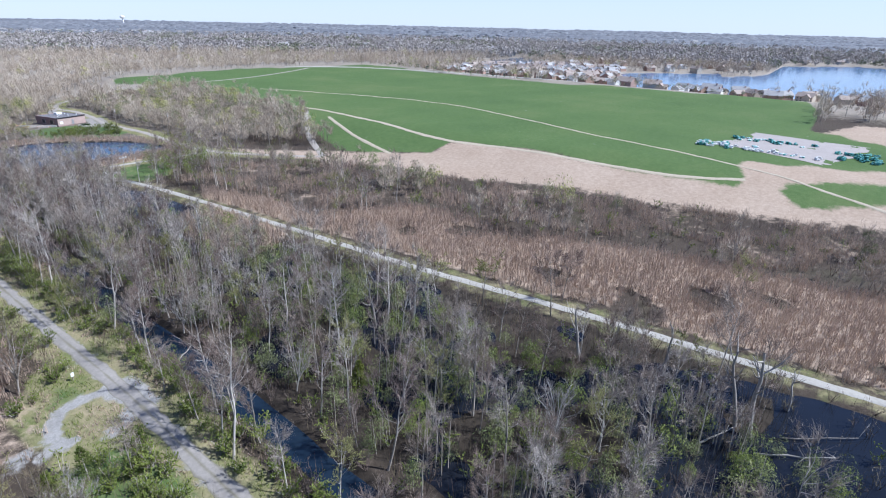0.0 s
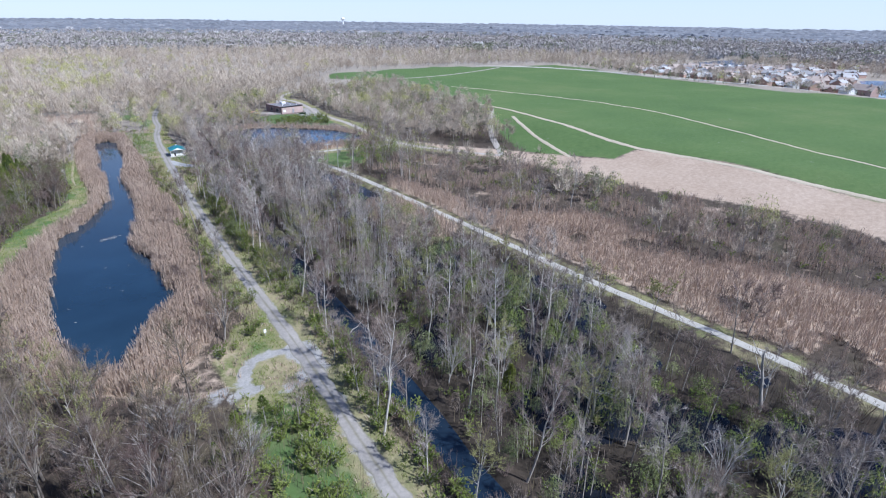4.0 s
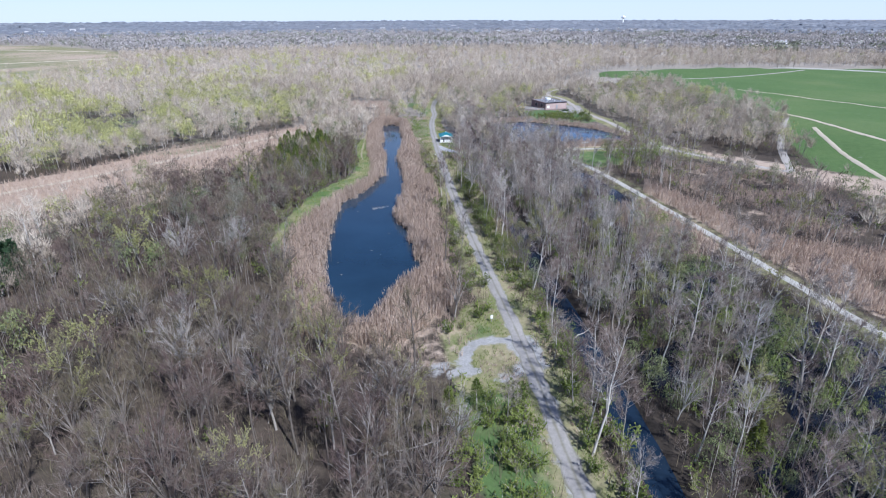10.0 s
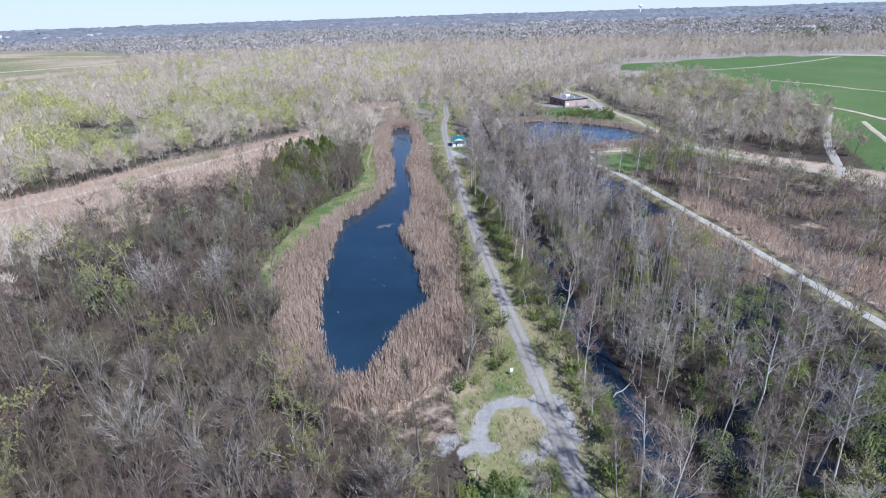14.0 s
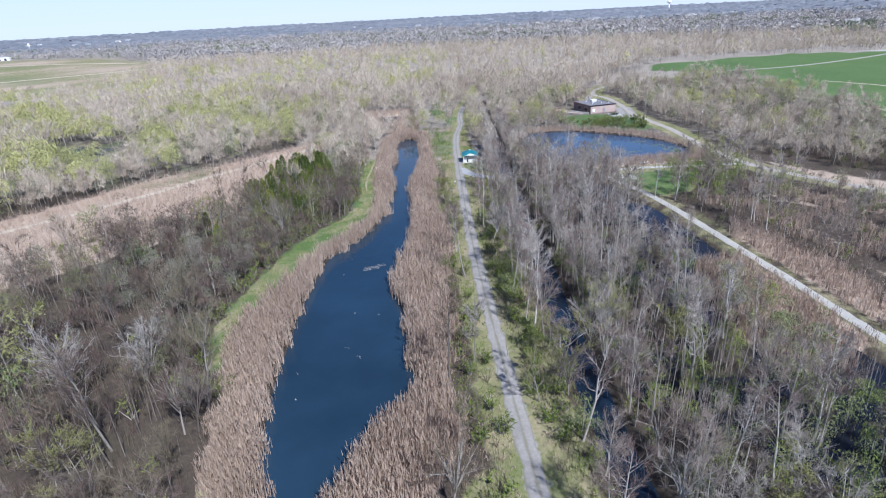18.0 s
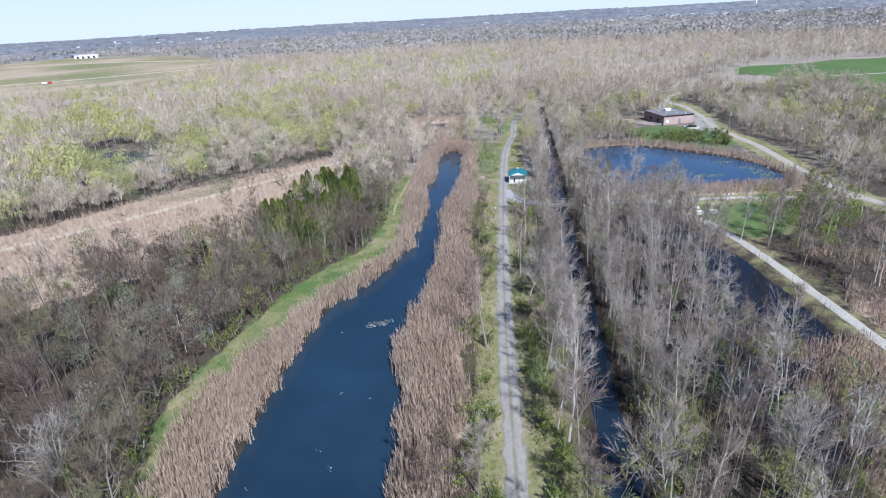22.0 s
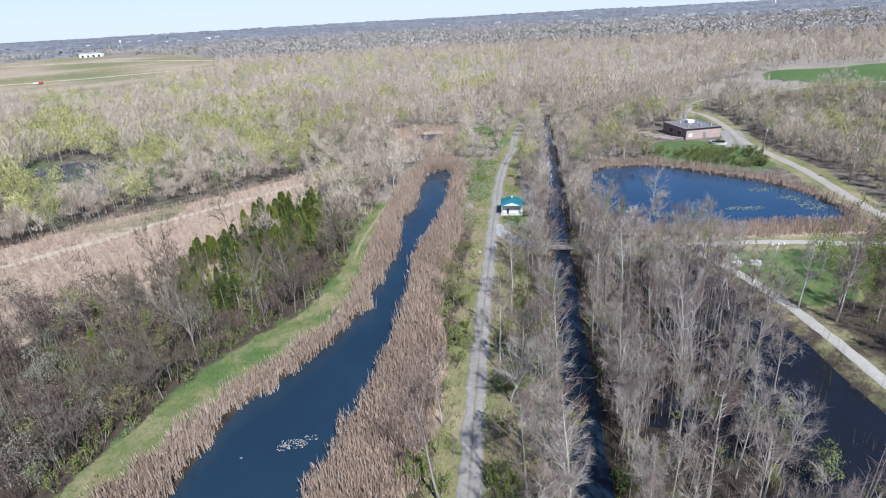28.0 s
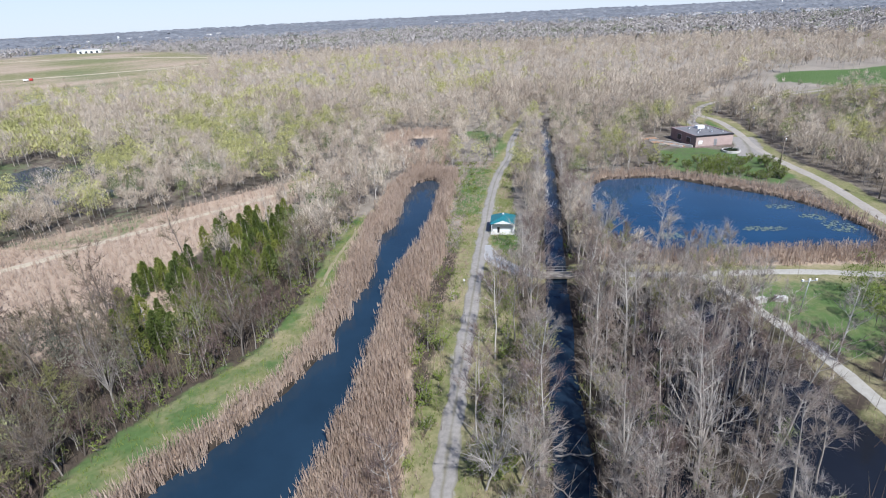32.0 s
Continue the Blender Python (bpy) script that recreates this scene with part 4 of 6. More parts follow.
TALL = [bare_tree(s, h, 0.2, 0.36, 15, 7, 13, lean=0.022, thick=0.0115, twig_w=0.024, twig_l=1.15) for s, h in ((1, 12.5), (2, 11.0), (3, 13.5), (4, 9.5), (5, 10.5))]
WIDE = [dome_tree(s, h, r, 13, 9, 13) for s, h, r in ((11, 10.0, 3.4), (12, 9.0, 3.2), (13, 8.2, 3.0), (14, 9.6, 3.0), (15, 11.0, 3.6))]
TALL_M = [bare_tree(s, h, 0.2, 0.36, 11, 5, 11, sides=3, lean=0.025, thick=0.0115, twig_w=0.036, twig_l=1.4) for s, h in ((21, 11.5), (22, 10.0), (23, 12.5), (24, 8.5), (25, 7.0))]
WIDE_M = [dome_tree(s, h, r, 10, 7, 10, twig_w=0.036, twig_l=1.2, sides=3) for s, h, r in ((31, 9.0, 3.0), (32, 10.0, 3.2), (33, 7.5, 2.7), (34, 6.5, 2.5))]
BUD_M = [bare_tree(s, h, 0.36, 0.25, 8, 3, 3, sides=3, lean=0.05, thick=0.012, twig_w=0.045, twig_l=1.3, leaf=110, leaf_size=0.17) for s, h in ((41, 8.5), (42, 7.5), (43, 9.5))]
CROWN_N = [crown_tree(s, h, r * 1.05, 260, 1.4, 8, 0.26, 0.07, 0.4, 0.018, 7, True) for s, h, r in ((231, 10.0, 3.3), (232, 8.5, 2.8), (233, 11.5, 3.4), (234, 7.5, 3.0))]
CROWN_W = [crown_tree(s, h, r, 480, 0.9, 9, 0.3, 0.12, 0.5, 0.014, 9, s % 2 == 0) for s, h, r in ((241, 9.5, 3.9), (242, 8.0, 3.5), (243, 10.5, 4.2), (244, 6.5, 3.0))]
CROWN_T = [crown_tree(s, h, r, 850, 0.25, 10, 0.2, 0.5, 0.6, 0.014, 6) for s, h, r in ((254, 7.5, 2.7), (255, 6.5, 2.4), (256, 8.5, 2.8))]
CROWN_B = [crown_tree(s, h, r, 430, 0.4, 9, 0.3, 0.38, 0.6, 0.014, 6) for s, h, r in ((251, 8.5, 2.9), (252, 7.0, 2.6), (253, 9.5, 3.1))]
SHRUB_M = [shrub(s, h, 1.7, 5, 7, 0, solid=False) for s, h in ((51, 2.6), (52, 2.0), (53, 3.2))]
BUSH_M = [shrub(s, h, 1.5, 6, 4, 36, 0.18, solid=False) for s, h in ((61, 2.2), (62, 3.0), (63, 1.6))]
CEDAR_M = [cedar_tree(s, h, r, 760, 0.25) for s, h, r in ((71, 5.8, 1.5), (72, 7.0, 1.7), (73, 4.8, 1.3), (74, 6.4, 1.25))]
BUSH = [shrub(s, h, 1.5, 12, 9, 150, 0.13) for s, h in ((64, 2.2), (65, 2.8), (66, 1.8))]
BUD = [bare_tree(s, h, 0.36, 0.25, 11, 5, 6, lean=0.05, thick=0.013, twig_w=0.03, twig_l=1.2, leaf=520, leaf_size=0.085) for s, h in ((44, 8.5), (45, 7.0), (46, 10.0))]
SNAG = [snag_tree(s, h) for s, h in ((81, 11.0), (82, 8.0), (83, 12.0))]


def thing_plant(name, arrays, mats, label, category, group):
    """One plant as a thing: an empty at its foot with trunk and crown under it."""
    top = tagged(new(name), label, category, group)
    part("trunk", mesh_of("trunk", *arrays[0], [mats[0]]), top)
    v, f = join(arrays[1:])
    part("crown", mesh_of("crown", v, f, mats[1:], np.repeat(np.arange(len(arrays) - 1), [len(a[1]) for a in arrays[1:]])), top)
    return top


def plant_things(name, protos, places, mats, label, category, group, seed, scale=(0.85, 1.15)):
    rng = np.random.default_rng(seed)
    firsts = {}
    for x, y in places:
        k = int(rng.integers(0, len(protos)))
        z = float(ground_height(np.array([x]), np.array([y]))[0]) - 0.06
        m = pose(x, y, z, rng.uniform(-2, 2), rng.uniform(-2, 2), rng.uniform(0, 360))
        s = rng.uniform(*scale)
        if k not in firsts:
            firsts[k] = thing_plant(name, protos[k], mats, label, category, group)
            ob = firsts[k]
            ob.matrix_basis = m
        else:
            ob = copy_thing(firsts[k], m)
        ob.scale = (s, s, s)


kind = rng_w.random(len(wx))
PALE_WOOD = [(-42, 95), (-45, 150), (-30, 185), (-50, 205), (-110, 150), (-100, 90)]
pale = (kind > 0.74) & inside(wx, wy, PALE_WOOD)
patch = wave(wx, wy, 11.0, 7.7)
bud = kind < np.where((wx < -60) & (wy > 190), np.where(patch > 0.1, 0.92, 0.05), np.where(patch > 0.42, 0.55, 0.03))
tall_ids = [i for i in order if wx[i] > -8 and not bud[i]][:240]
wide_ids = [i for i in order if wx[i] <= -8 and not bud[i] and not pale[i]][:220]
bud_ids = [i for i in order if bud[i]][:60]
plant_things("bare_tree", TALL, [(wx[i], wy[i]) for i in tall_ids], [M["bark"], M["greytwig"]], 
             "tall slender leafless tree with pale grey bark, in a wet wood", "tree", "trees of the wet wood", 7, (0.7, 1.15))
plant_things("spreading_tree", WIDE + TALL[:3], [(wx[i], wy[i]) for i in wide_ids], [M["westbark"], M["twig"]], 
             "leafless spreading tree with purplish grey twigs, in a dry wood", "tree", "trees of the western wood", 8, (0.75, 1.2))
plant_things("budding_tree", BUD, [(wx[i], wy[i]) for i in bud_ids], [M["bark"], M["twig"], M["bud"]], 
             "young tree with yellow-green spring buds among bare trees", "tree", "budding trees", 10, (0.6, 1.1))
rest = np.ones(len(wx), bool)
rest[tall_ids] = rest[wide_ids] = rest[bud_ids] = False
east = wx > 9
north = (wy > 187) | (wx > 84) | (wx < -85)
rng_t = np.random.default_rng(71)
mood = np.clip(rng_t.normal(size=len(wx)) * 0.24 + 0.45 + 0.2 * wave(wx, wy, 16.0, 4.6), 0, 1)
plain = rest & ~bud & ~pale
sel = plain & east & ~north
many("woodland_wet", TALL_M, wx[sel], wy[sel], [M["bark_many"], M["greytwig_many"]], "slender leafless trees standing close in a wet wood", "woodland", 21)
olive = rng_t.random(len(wx)) < np.where((wx > 84) & (wy < 150), 0.6, 1.0) * np.where((wx > -64) & (wx < -34) & (wy > 95), 0.16, np.where(wave(wx, wy, 12.0, 8.1) > 0.3, 0.4, 0.08))
sel = plain & ~east & ~north & ~olive
mixed = rng_t.random(len(wx)) < 0.6
many("woodland_dry", WIDE_M + TALL_M[:3], wx[sel & mixed], wy[sel & mixed], [M["westbark_many"], M["twig_many"]], "leafless purplish grey trees standing close together", "woodland", 22, tone=mood[sel & mixed])
many("woodland_crowns", CROWN_W, wx[sel & ~mixed], wy[sel & ~mixed], [M["bark_many"], M["purple_many"]], "rounded twiggy crowns of purplish brown leafless trees", "woodland", 29, (0.65, 1.2), tone=mood[sel & ~mixed])
sel = plain & north & ~olive
many("woodland_north", CROWN_N, wx[sel], wy[sel], [M["bark_many"], M["far_hazed_many"]], "leafless trees with rounded crowns, coloured pale tan for haze", "woodland", 39, (0.7, 1.2), tone=mood[sel])
olive |= inside(wx, wy, EAST_SHRUBS) & (rng_t.random(len(wx)) < 0.6)
sel = plain & olive & (north | ~east)
many("woodland_olive", CROWN_B, wx[sel], wy[sel], [M["bark_many"], M["olive_many"]], "olive green budding trees among bare ones", "woodland", 40, (0.65, 1.15), tone=mood[sel])
sel = rest & bud & north
many("woodland_yellow", CROWN_B, wx[sel], wy[sel], [M["bark_many"], M["bright_many"]], "trees in bright yellow-green bud round woodland pools", "woodland", 41, (0.8, 1.35), tone=mood[sel])
sel = rest & bud & ~north
many("woodland_budding", BUD_M, wx[sel], wy[sel], [M["bark_many"], M["twig_many"], M["bud_many"]], "trees with fresh yellow-green buds among bare ones", "woodland", 23)
sel = rest & pale & ~bud
many("woodland_pale", CROWN_T, wx[sel], wy[sel], [M["bark_many"], M["pale_many"]], "trees with pale silvery green new leaves", "woodland", 26, tone=mood[sel])
# brush between the wood and the meadow
bx, by = scatter(-135, -45, 60, 235, 1.9, 18, lambda X, Y: (seg_dist(X, Y, LOW_LINE) < 13) * ~inside(X, Y, MEADOW) * ~inside(X, Y, CEDAR_STAND) * (X < -48) * 0.4)
many("brushwood_meadow", SHRUB_M, bx, by, [M["twig_many"], M["greytwig_many"]], "low brown brushwood at the edge of a dry meadow", "undergrowth", 48, (0.6, 1.2), tone=np.clip(0.35 + 0.4 * wave(bx, by, 9.0, 2.4), 0, 1))
# bushes along the foot of the dike
ex, ey = scatter(-60, -28, 88, 215, 1.5, 19, lambda X, Y: (seg_dist(X, Y, DIKE[:10]) < 4.2) * ~inside(X, Y, DIKE) * (X < -28) * (0.62 + 0.5 * wave(X, Y, 4.0, 2.8)))
many("bushes_dike", BUSH_M, ex, ey, [M["bark_many"], M["twig_many"], M["leaf_many"]], "green bushes at the edge of a wood along a dike", "bushes", 49, (0.45, 1.1))

# edge of the wood along the dike
C_e, T_e = along(DIKE[:10], 2.6)
r_e = np.random.default_rng(74)
N_e = np.c_[-T_e[:, 1], T_e[:, 0]]
for name, protos, mats, lab, a, b, sc, seed in (("woodland_edge", CROWN_W, ["bark_many", "purple_many"], "twiggy bare trees along the edge of a wood", 1.2, 4.4, (0.55, 1.0), 52),
                                                ("woodland_edge_leafing", CROWN_B, ["bark_many", "olive_many"], "olive leafing trees along the edge of a wood", 1.8, 7.0, (0.35, 0.9), 53)):
    off = r_e.uniform(a, b, len(C_e))[:, None]
    P_e = C_e + N_e * off + r_e.normal(size=C_e.shape) * 0.5
    P_e = P_e[r_e.random(len(P_e)) < 0.72]
    many(name, protos, P_e[:, 0], P_e[:, 1], [M[m] for m in mats], lab, "woodland", seed, sc)

# thickets in the wet wood
kx, ky = scatter(3, 44, -20, 175, 3.2, 20, lambda X, Y: clear_of(X, Y, 1.0, 3.2) * (signed(X, Y, POOL) < -1) * np.where((X > 12) & (Y < 90), 0.62 + 0.4 * wave(X, Y, 8.0, 1.2), np.where(X < 12, 0.2, np.where(Y < 130, 0.32 + 0.3 * wave(X, Y, 8.0, 1.2), 0.1))))
half = np.random.default_rng(72).random(len(kx)) < 0.5
many("thicket", CROWN_T, kx[half], ky[half], [M["westbark_many"], M["leaf_many"]], "rounded shrubs in fresh green leaf in a wet wood", "undergrowth", 50, (0.4, 0.95))
many("thicket_olive", CROWN_T, kx[~half], ky[~half], [M["bark_many"], M["olive_many"]], "shrubs with olive spring leaves in a wet wood", "undergrowth", 51, (0.45, 1.05))

# low growth on the banks of the canal
C_c, T_c = along([p for p in CANAL if -40 < p[1] < 260], 0.9)
r_c = np.random.default_rng(83)
side = r_c.choice([-1.0, 1.0], len(C_c))
P_c = C_c + np.c_[-T_c[:, 1], T_c[:, 0]] * (side * r_c.uniform(2.2, 5.0, len(C_c)))[:, None]
P_c = P_c[clear_of(P_c[:, 0], P_c[:, 1], 0.8, 2.0)]
leafy = r_c.random(len(P_c)) < 0.3
many("brushwood_canal", SHRUB_M, P_c[~leafy, 0], P_c[~leafy, 1], [M["greytwig_many"], M["greytwig_many"]], "grey leafless brushwood on the banks of a canal", "undergrowth", 63, (0.5, 1.1))
many("bushes_canal", BUSH_M, P_c[leafy, 0], P_c[leafy, 1], [M["bark_many"], M["twig_many"], M["leaf_many"]], "green bushes on the banks of a canal", "bushes", 64, (0.4, 0.8))

# undergrowth
ux, uy = scatter(*NEAR, 2.9, 12, lambda X, Y: np.maximum(woodland(X, Y) * ~inside(X, Y, POOL) * np.where(inside(X, Y, SWAMP_WOOD), np.where(Y < 70, 0.6, 0.4), np.where(Y > 187, 0.12, np.where(X < -30, 0.8, 0.5))), (inside(X, Y, EAST_SHRUBS) & clear_of(X, Y)) * 0.95))
in_east = inside(ux, uy, EAST_SHRUBS)
green_bush = np.random.default_rng(3).random(len(ux)) < np.where((ux > -10) & (ux < 32), np.where(uy < 70, 0.6, 0.45), np.where(ux > 60, 0.12, 0.07))
q = in_east & ~green_bush
many("brushwood_east", SHRUB_M, ux[q], uy[q], [M["greytwig_many"], M["greytwig_many"]], "grey and brown leafless brushwood beside a marsh", "undergrowth", 30, (0.65, 1.3), tone=np.clip(0.42 + 0.4 * wave(ux[q], uy[q], 11.0, 3.3) + 0.15 * np.random.default_rng(67).normal(size=q.sum()), 0, 1))
q = ~in_east & ~green_bush
many("undergrowth_bare", SHRUB_M, ux[q], uy[q], [M["twig_many"], M["twig_many"]], "leafless brown brushwood under the trees", "undergrowth", 24)
many("undergrowth_green", BUSH_M, ux[green_bush], uy[green_bush], [M["bark_many"], M["twig_many"], M["leaf_many"]], "low bushes with fresh green leaves", "undergrowth", 25)

gx2, gy2 = scatter(-14, 6, 15, 260, 2.35, 14, lambda X, Y: clear_of(X, Y, 0.9, 2.2) * ~union(X, Y, [REED_RING, TURN]) * np.where((Y < 52) & (X < -3), 0.85, np.where(X < 0, 0.4, 0.6)) * (~inside(X, Y, SHELTER_LAWN) | (X < -2)))
nearest = np.argsort(np.abs(gy2 - 42))[:150]
plant_things("green_bush", BUSH, [(gx2[i], gy2[i]) for i in nearest], [M["bark"], M["twig"], M["leaf"]], 
             "low bush with fresh green leaves beside a track", "bush", "bushes along the track", 15, (0.65, 1.35))
far_b = np.setdiff1d(np.arange(len(gx2)), nearest)
many("bushes_track", BUSH_M, gx2[far_b], gy2[far_b], [M["bark_many"], M["twig_many"], M["leaf_many"]], "low green bushes along a gravel track", "bushes", 27, (0.5, 1.0))

# cedars
cx, cy = scatter(-64, -32, 148, 234, 2.3, 13, lambda X, Y: inside(X, Y, CEDAR_STAND) * ~inside(X, Y, MEADOW) * np.where(wave(X, Y, 5.0, 2.2) > -0.25, 0.8, 0.15))
plant_things("cedar", CEDAR_M, list(zip(cx, cy)), [M["bark"], M["cedar"]], "yellow-green cedar tree in a dense stand", "tree", "cedars of the stand", 9, (0.55, 1.1))

for k, (x, y, z) in enumerate(((20, 34.5, 0.9), (-14.6, 44, 0.95), (-10.8, 45, 0.7), (-17.5, 41, 0.6), (-29.5, 44.5, 0.9), (-57, 142, 0.8), (-62, 150, 0.9))):
    plant_things("cedar", CEDAR_M, [(x, y)], [M["bark"], M["cedar"]], "single bright yellow-green cedar among bare trees", "tree", "single cedars", 90 + k, (z, z))

# dark evergreens in the western wood
M["pine"] = plant("dark_needles", [(0.018, 0.04, 0.018), (0.03, 0.06, 0.026), (0.045, 0.08, 0.035)])
plant_things("evergreen_tree", CEDAR_M, [(-88.5, 90), (-92, 93), (-90, 86), (-95, 89)], [M["bark"], M["pine"]], "dark green conifer among bare purplish trees", "tree", "dark conifers", 92, (1.3, 1.7))

# trees that stand out
M["palebark"] = plant("pale_bark", [(0.38, 0.36, 0.33), (0.48, 0.46, 0.43), (0.56, 0.54, 0.51)])
M["paletwig"] = plant("pale_twig", [(0.22, 0.195, 0.17), (0.30, 0.27, 0.24), (0.39, 0.36, 0.325)])
plant_things("white_tree", TALL[:2] + WIDE[:1] + WIDE[3:4], [(-20.7, 43.9), (13.7, 40.4), (16.5, 100.7), (24.4, 102.5), (28.2, 97.8), (31.4, 94.5), (16, 136), (8.7, 147.5), (47.6, 157.8), (23, 60), (31, 74), (38, 40), (19, 70), (27, 8), (-14.5, 38), (11.5, 66), (25, 44)], [M["palebark"], M["paletwig"]],
             "tall bare tree with whitish bark and twigs, in a wet wood", "tree", "whitish bare trees", 16, (0.8, 1.1))
plant_things("grey_tree", WIDE, [(-38, 55.4), (-35.4, 44), (-47.9, 51.9), (-49.7, 92.7), (2.9, 134.6), (6.4, 135.6), (23.4, 136.4), (10.9, 93.2), (17.5, 142), (-52, 66), (-58, 88), (-64, 70), (40, 186), (22.5, 200), (23, 211), (22.6, 188)], [M["bark"], M["paletwig"]],
             "broad leafless tree with a rounded silvery grey crown", "tree", "silvery rounded trees", 17, (0.95, 1.25))
plant_things("leafing_tree", BUD, [(-27.8, 44.4), (-53.5, 75), (-47, 141), (20.5, 62), (60.8, 85.6), (86.4, -1.7), (60, 128), (27, 108), (21, 22), (24.3, 3), (4.9, 22), (-32, 61)], [M["bark"], M["twig"], M["bud"]],
             "tree with a full crown of yellow-green spring leaves", "tree", "leafing trees", 18, (0.8, 1.15))
M["silver"] = plant("silver_leaf", [(0.16, 0.155, 0.115), (0.24, 0.23, 0.175), (0.34, 0.33, 0.265)], through_light=0.1)
rs = np.random.default_rng(73)
more = [(x, y) for x, y in zip(rs.uniform(-74, -45, 60), rs.uniform(98, 158, 60)) if signed(np.array([x]), np.array([y]), DIKE)[0] < -2 and signed(np.array([x]), np.array([y]), REED_RING)[0] < -3 and signed(np.array([x]), np.array([y]), MEADOW)[0] < -3][:18]
plant_things("silver_tree", CROWN_T, more + [(-43.3, 149), (-46, 153), (-40.5, 157), (-50, 137), (-52, 128), (-48, 120), (-55, 112), (-58, 124), (-37, 172), (-33, 184), (-61, 136), (-64, 116)], [M["bark"], M["silver"]],
             "tree with pale silvery new leaves at a wood's edge", "tree", "silvery leafing trees", 19, (0.8, 1.1))
plant_things("shade_tree", CROWN_T, [(57, 166), (58.5, 172), (57.5, 161), (60, 176), (60, 163), (62, 167), (64, 159), (66, 171), (69, 176), (58, 156), (61, 153), (65, 165), (70, 169), (67, 160), (72, 174), (74, 167), (63, 172), (71, 162)], [M["bark"], M["leaf"]], "broad leafing tree shading a lawn", "tree", "trees beside the lawn", 75, (0.75, 1.15))
plant_things("yellow_tree", BUD, [(33, 250), (37, 253), (41, 251), (45, 255), (35, 258), (40, 260), (47, 249), (29, 252), (26, 246)], [M["bark"], M["twig"], M["bright_one"]],
             "slender tree with bright yellow-green buds beside a pond", "tree", "yellow trees by the pond", 20, (0.8, 1.05))
bank = np.random.default_rng(64)
line = np.array(CANAL)
spots_b = []
for y in np.arange(62, 270, 5.2):
    x = np.interp(y, line[:, 1], line[:, 0])
    spots_b += [(x - 2.6 - bank.random() * 1.8, y + bank.uniform(-2, 2)), (x + 2.7 + bank.random() * 2.2, y + bank.uniform(-2, 2))]
spots_b = [p for p in spots_b if clear_of(np.array([p[0]]), np.array([p[1]]), 0.6, 2.2)[0] and not inside(np.array([p[0]]), np.array([p[1]]), SHELTER_LAWN)[0]]
plant_things("bank_tree", TALL + WIDE[:2], spots_b, [M["bark"], M["greytwig"]], "bare grey tree on the bank of a canal", "tree", "trees along the canal", 65, (0.7, 1.05))
plant_things("bank_bush", BUSH, [(x, y) for x, y in zip(bank.uniform(48, 84, 130), bank.uniform(238, 258, 130)) if signed(np.array([x]), np.array([y]), POND_ROUND)[0] < -5 and seg_dist(np.array([x]), np.array([y]), DRIVE)[0] > 3.5][:72],
             [M["bark"], M["twig"], M["leaf"]], "rounded green bush on a grass bank", "bush", "bushes on the bank", 29, (0.6, 1.35))

# thin saplings
SAPLING = []
for s in range(3):
    r = np.random.default_rng(140 + s)
    b = r.normal(size=(9, 3)) * [0.9, 0.9, 0]
    SAPLING.append([blades(b, np.c_[r.normal(size=(9, 2)) * 0.35, r.uniform(1.8, 4.5, 9)], np.full(9, 0.05), r)])
sx, sy = scatter(*NEAR, 2.3, 15, lambda X, Y: woodland(X, Y) * np.where(inside(X, Y, POOL) | inside(X, Y, POOL_SOUTH) | inside(X, Y, EAST_SHRUBS), 0.08, np.where(Y > 187, 0.2, 0.75)))
many("saplings", SAPLING, sx, sy, [M["twig_many"]], "thin bare saplings under leafless trees", "undergrowth", 28)

# stands of thin straight trunks in the wet wood
M["pink_many"] = plant("pinkish_twig", [(0.115, 0.08, 0.068), (0.20, 0.145, 0.122), (0.29, 0.225, 0.195)], joined=True)
POLES = []
for s in range(4):
    r = np.random.default_rng(180 + s)
    stem, fine = [], []
    for _ in range(5):
        x, y = r.normal(size=2) * 1.1
        lx, ly = r.normal(size=2) * 0.35
        h = r.uniform(5.0, 8.5)
        stem.append(tube([(x, y, -0.1), (x + lx * 0.5, y + ly * 0.4, h * 0.5), (x + lx, y + ly, h)], [0.06, 0.045, 0.012], 3))
        u = r.uniform(0.35, 1.0, 46)
        S = np.c_[x + lx * u, y + ly * u, h * u]
        D = r.normal(size=(46, 3)) * [0.5, 0.5, 0.3] + [0, 0, 0.75]
        fine.append(blades(S, D * r.uniform(0.5, 1.2, 46)[:, None], np.full(46, 0.04), r))
    POLES.append([join(stem), join(fine)])
ox, oy = scatter(9, 60, -45, 180, 3.1, 22, lambda X, Y: inside(X, Y, SWAMP_WOOD) * clear_of(X, Y, 4.0, 4.0) * ~inside(X, Y, REED_PATCH) * np.where((signed(X, Y, POOL) > -4) | inside(X, Y, POOL_SOUTH), 0.02, (np.where(Y < 90, 0.1, 0.42) + 0.3 * wave(X, Y, 9.0, 3.6)) * (0.1 + 0.9 * ease(4, 18, seg_dist(X, Y, EAST_TRAIL)))))
many("pole_stands", POLES, ox, oy, [M["bark_many"], M["pink_many"]], "stands of thin straight leafless trunks in a wet wood", "woodland", 61, (0.7, 1.15))
wx2, wy2 = scatter(-100, -12, -10, 165, 4.2, 23, lambda X, Y: woodland(X, Y) * (seg_dist(X, Y, LOW_LINE) > 10) * ~inside(X, Y, CEDAR_STAND) * 0.28)
many("pole_stands_west", POLES, wx2, wy2, [M["westbark_many"], M["twig_many"]], "stands of thin leafless trunks in a dry wood", "woodland", 62, (0.7, 1.1))

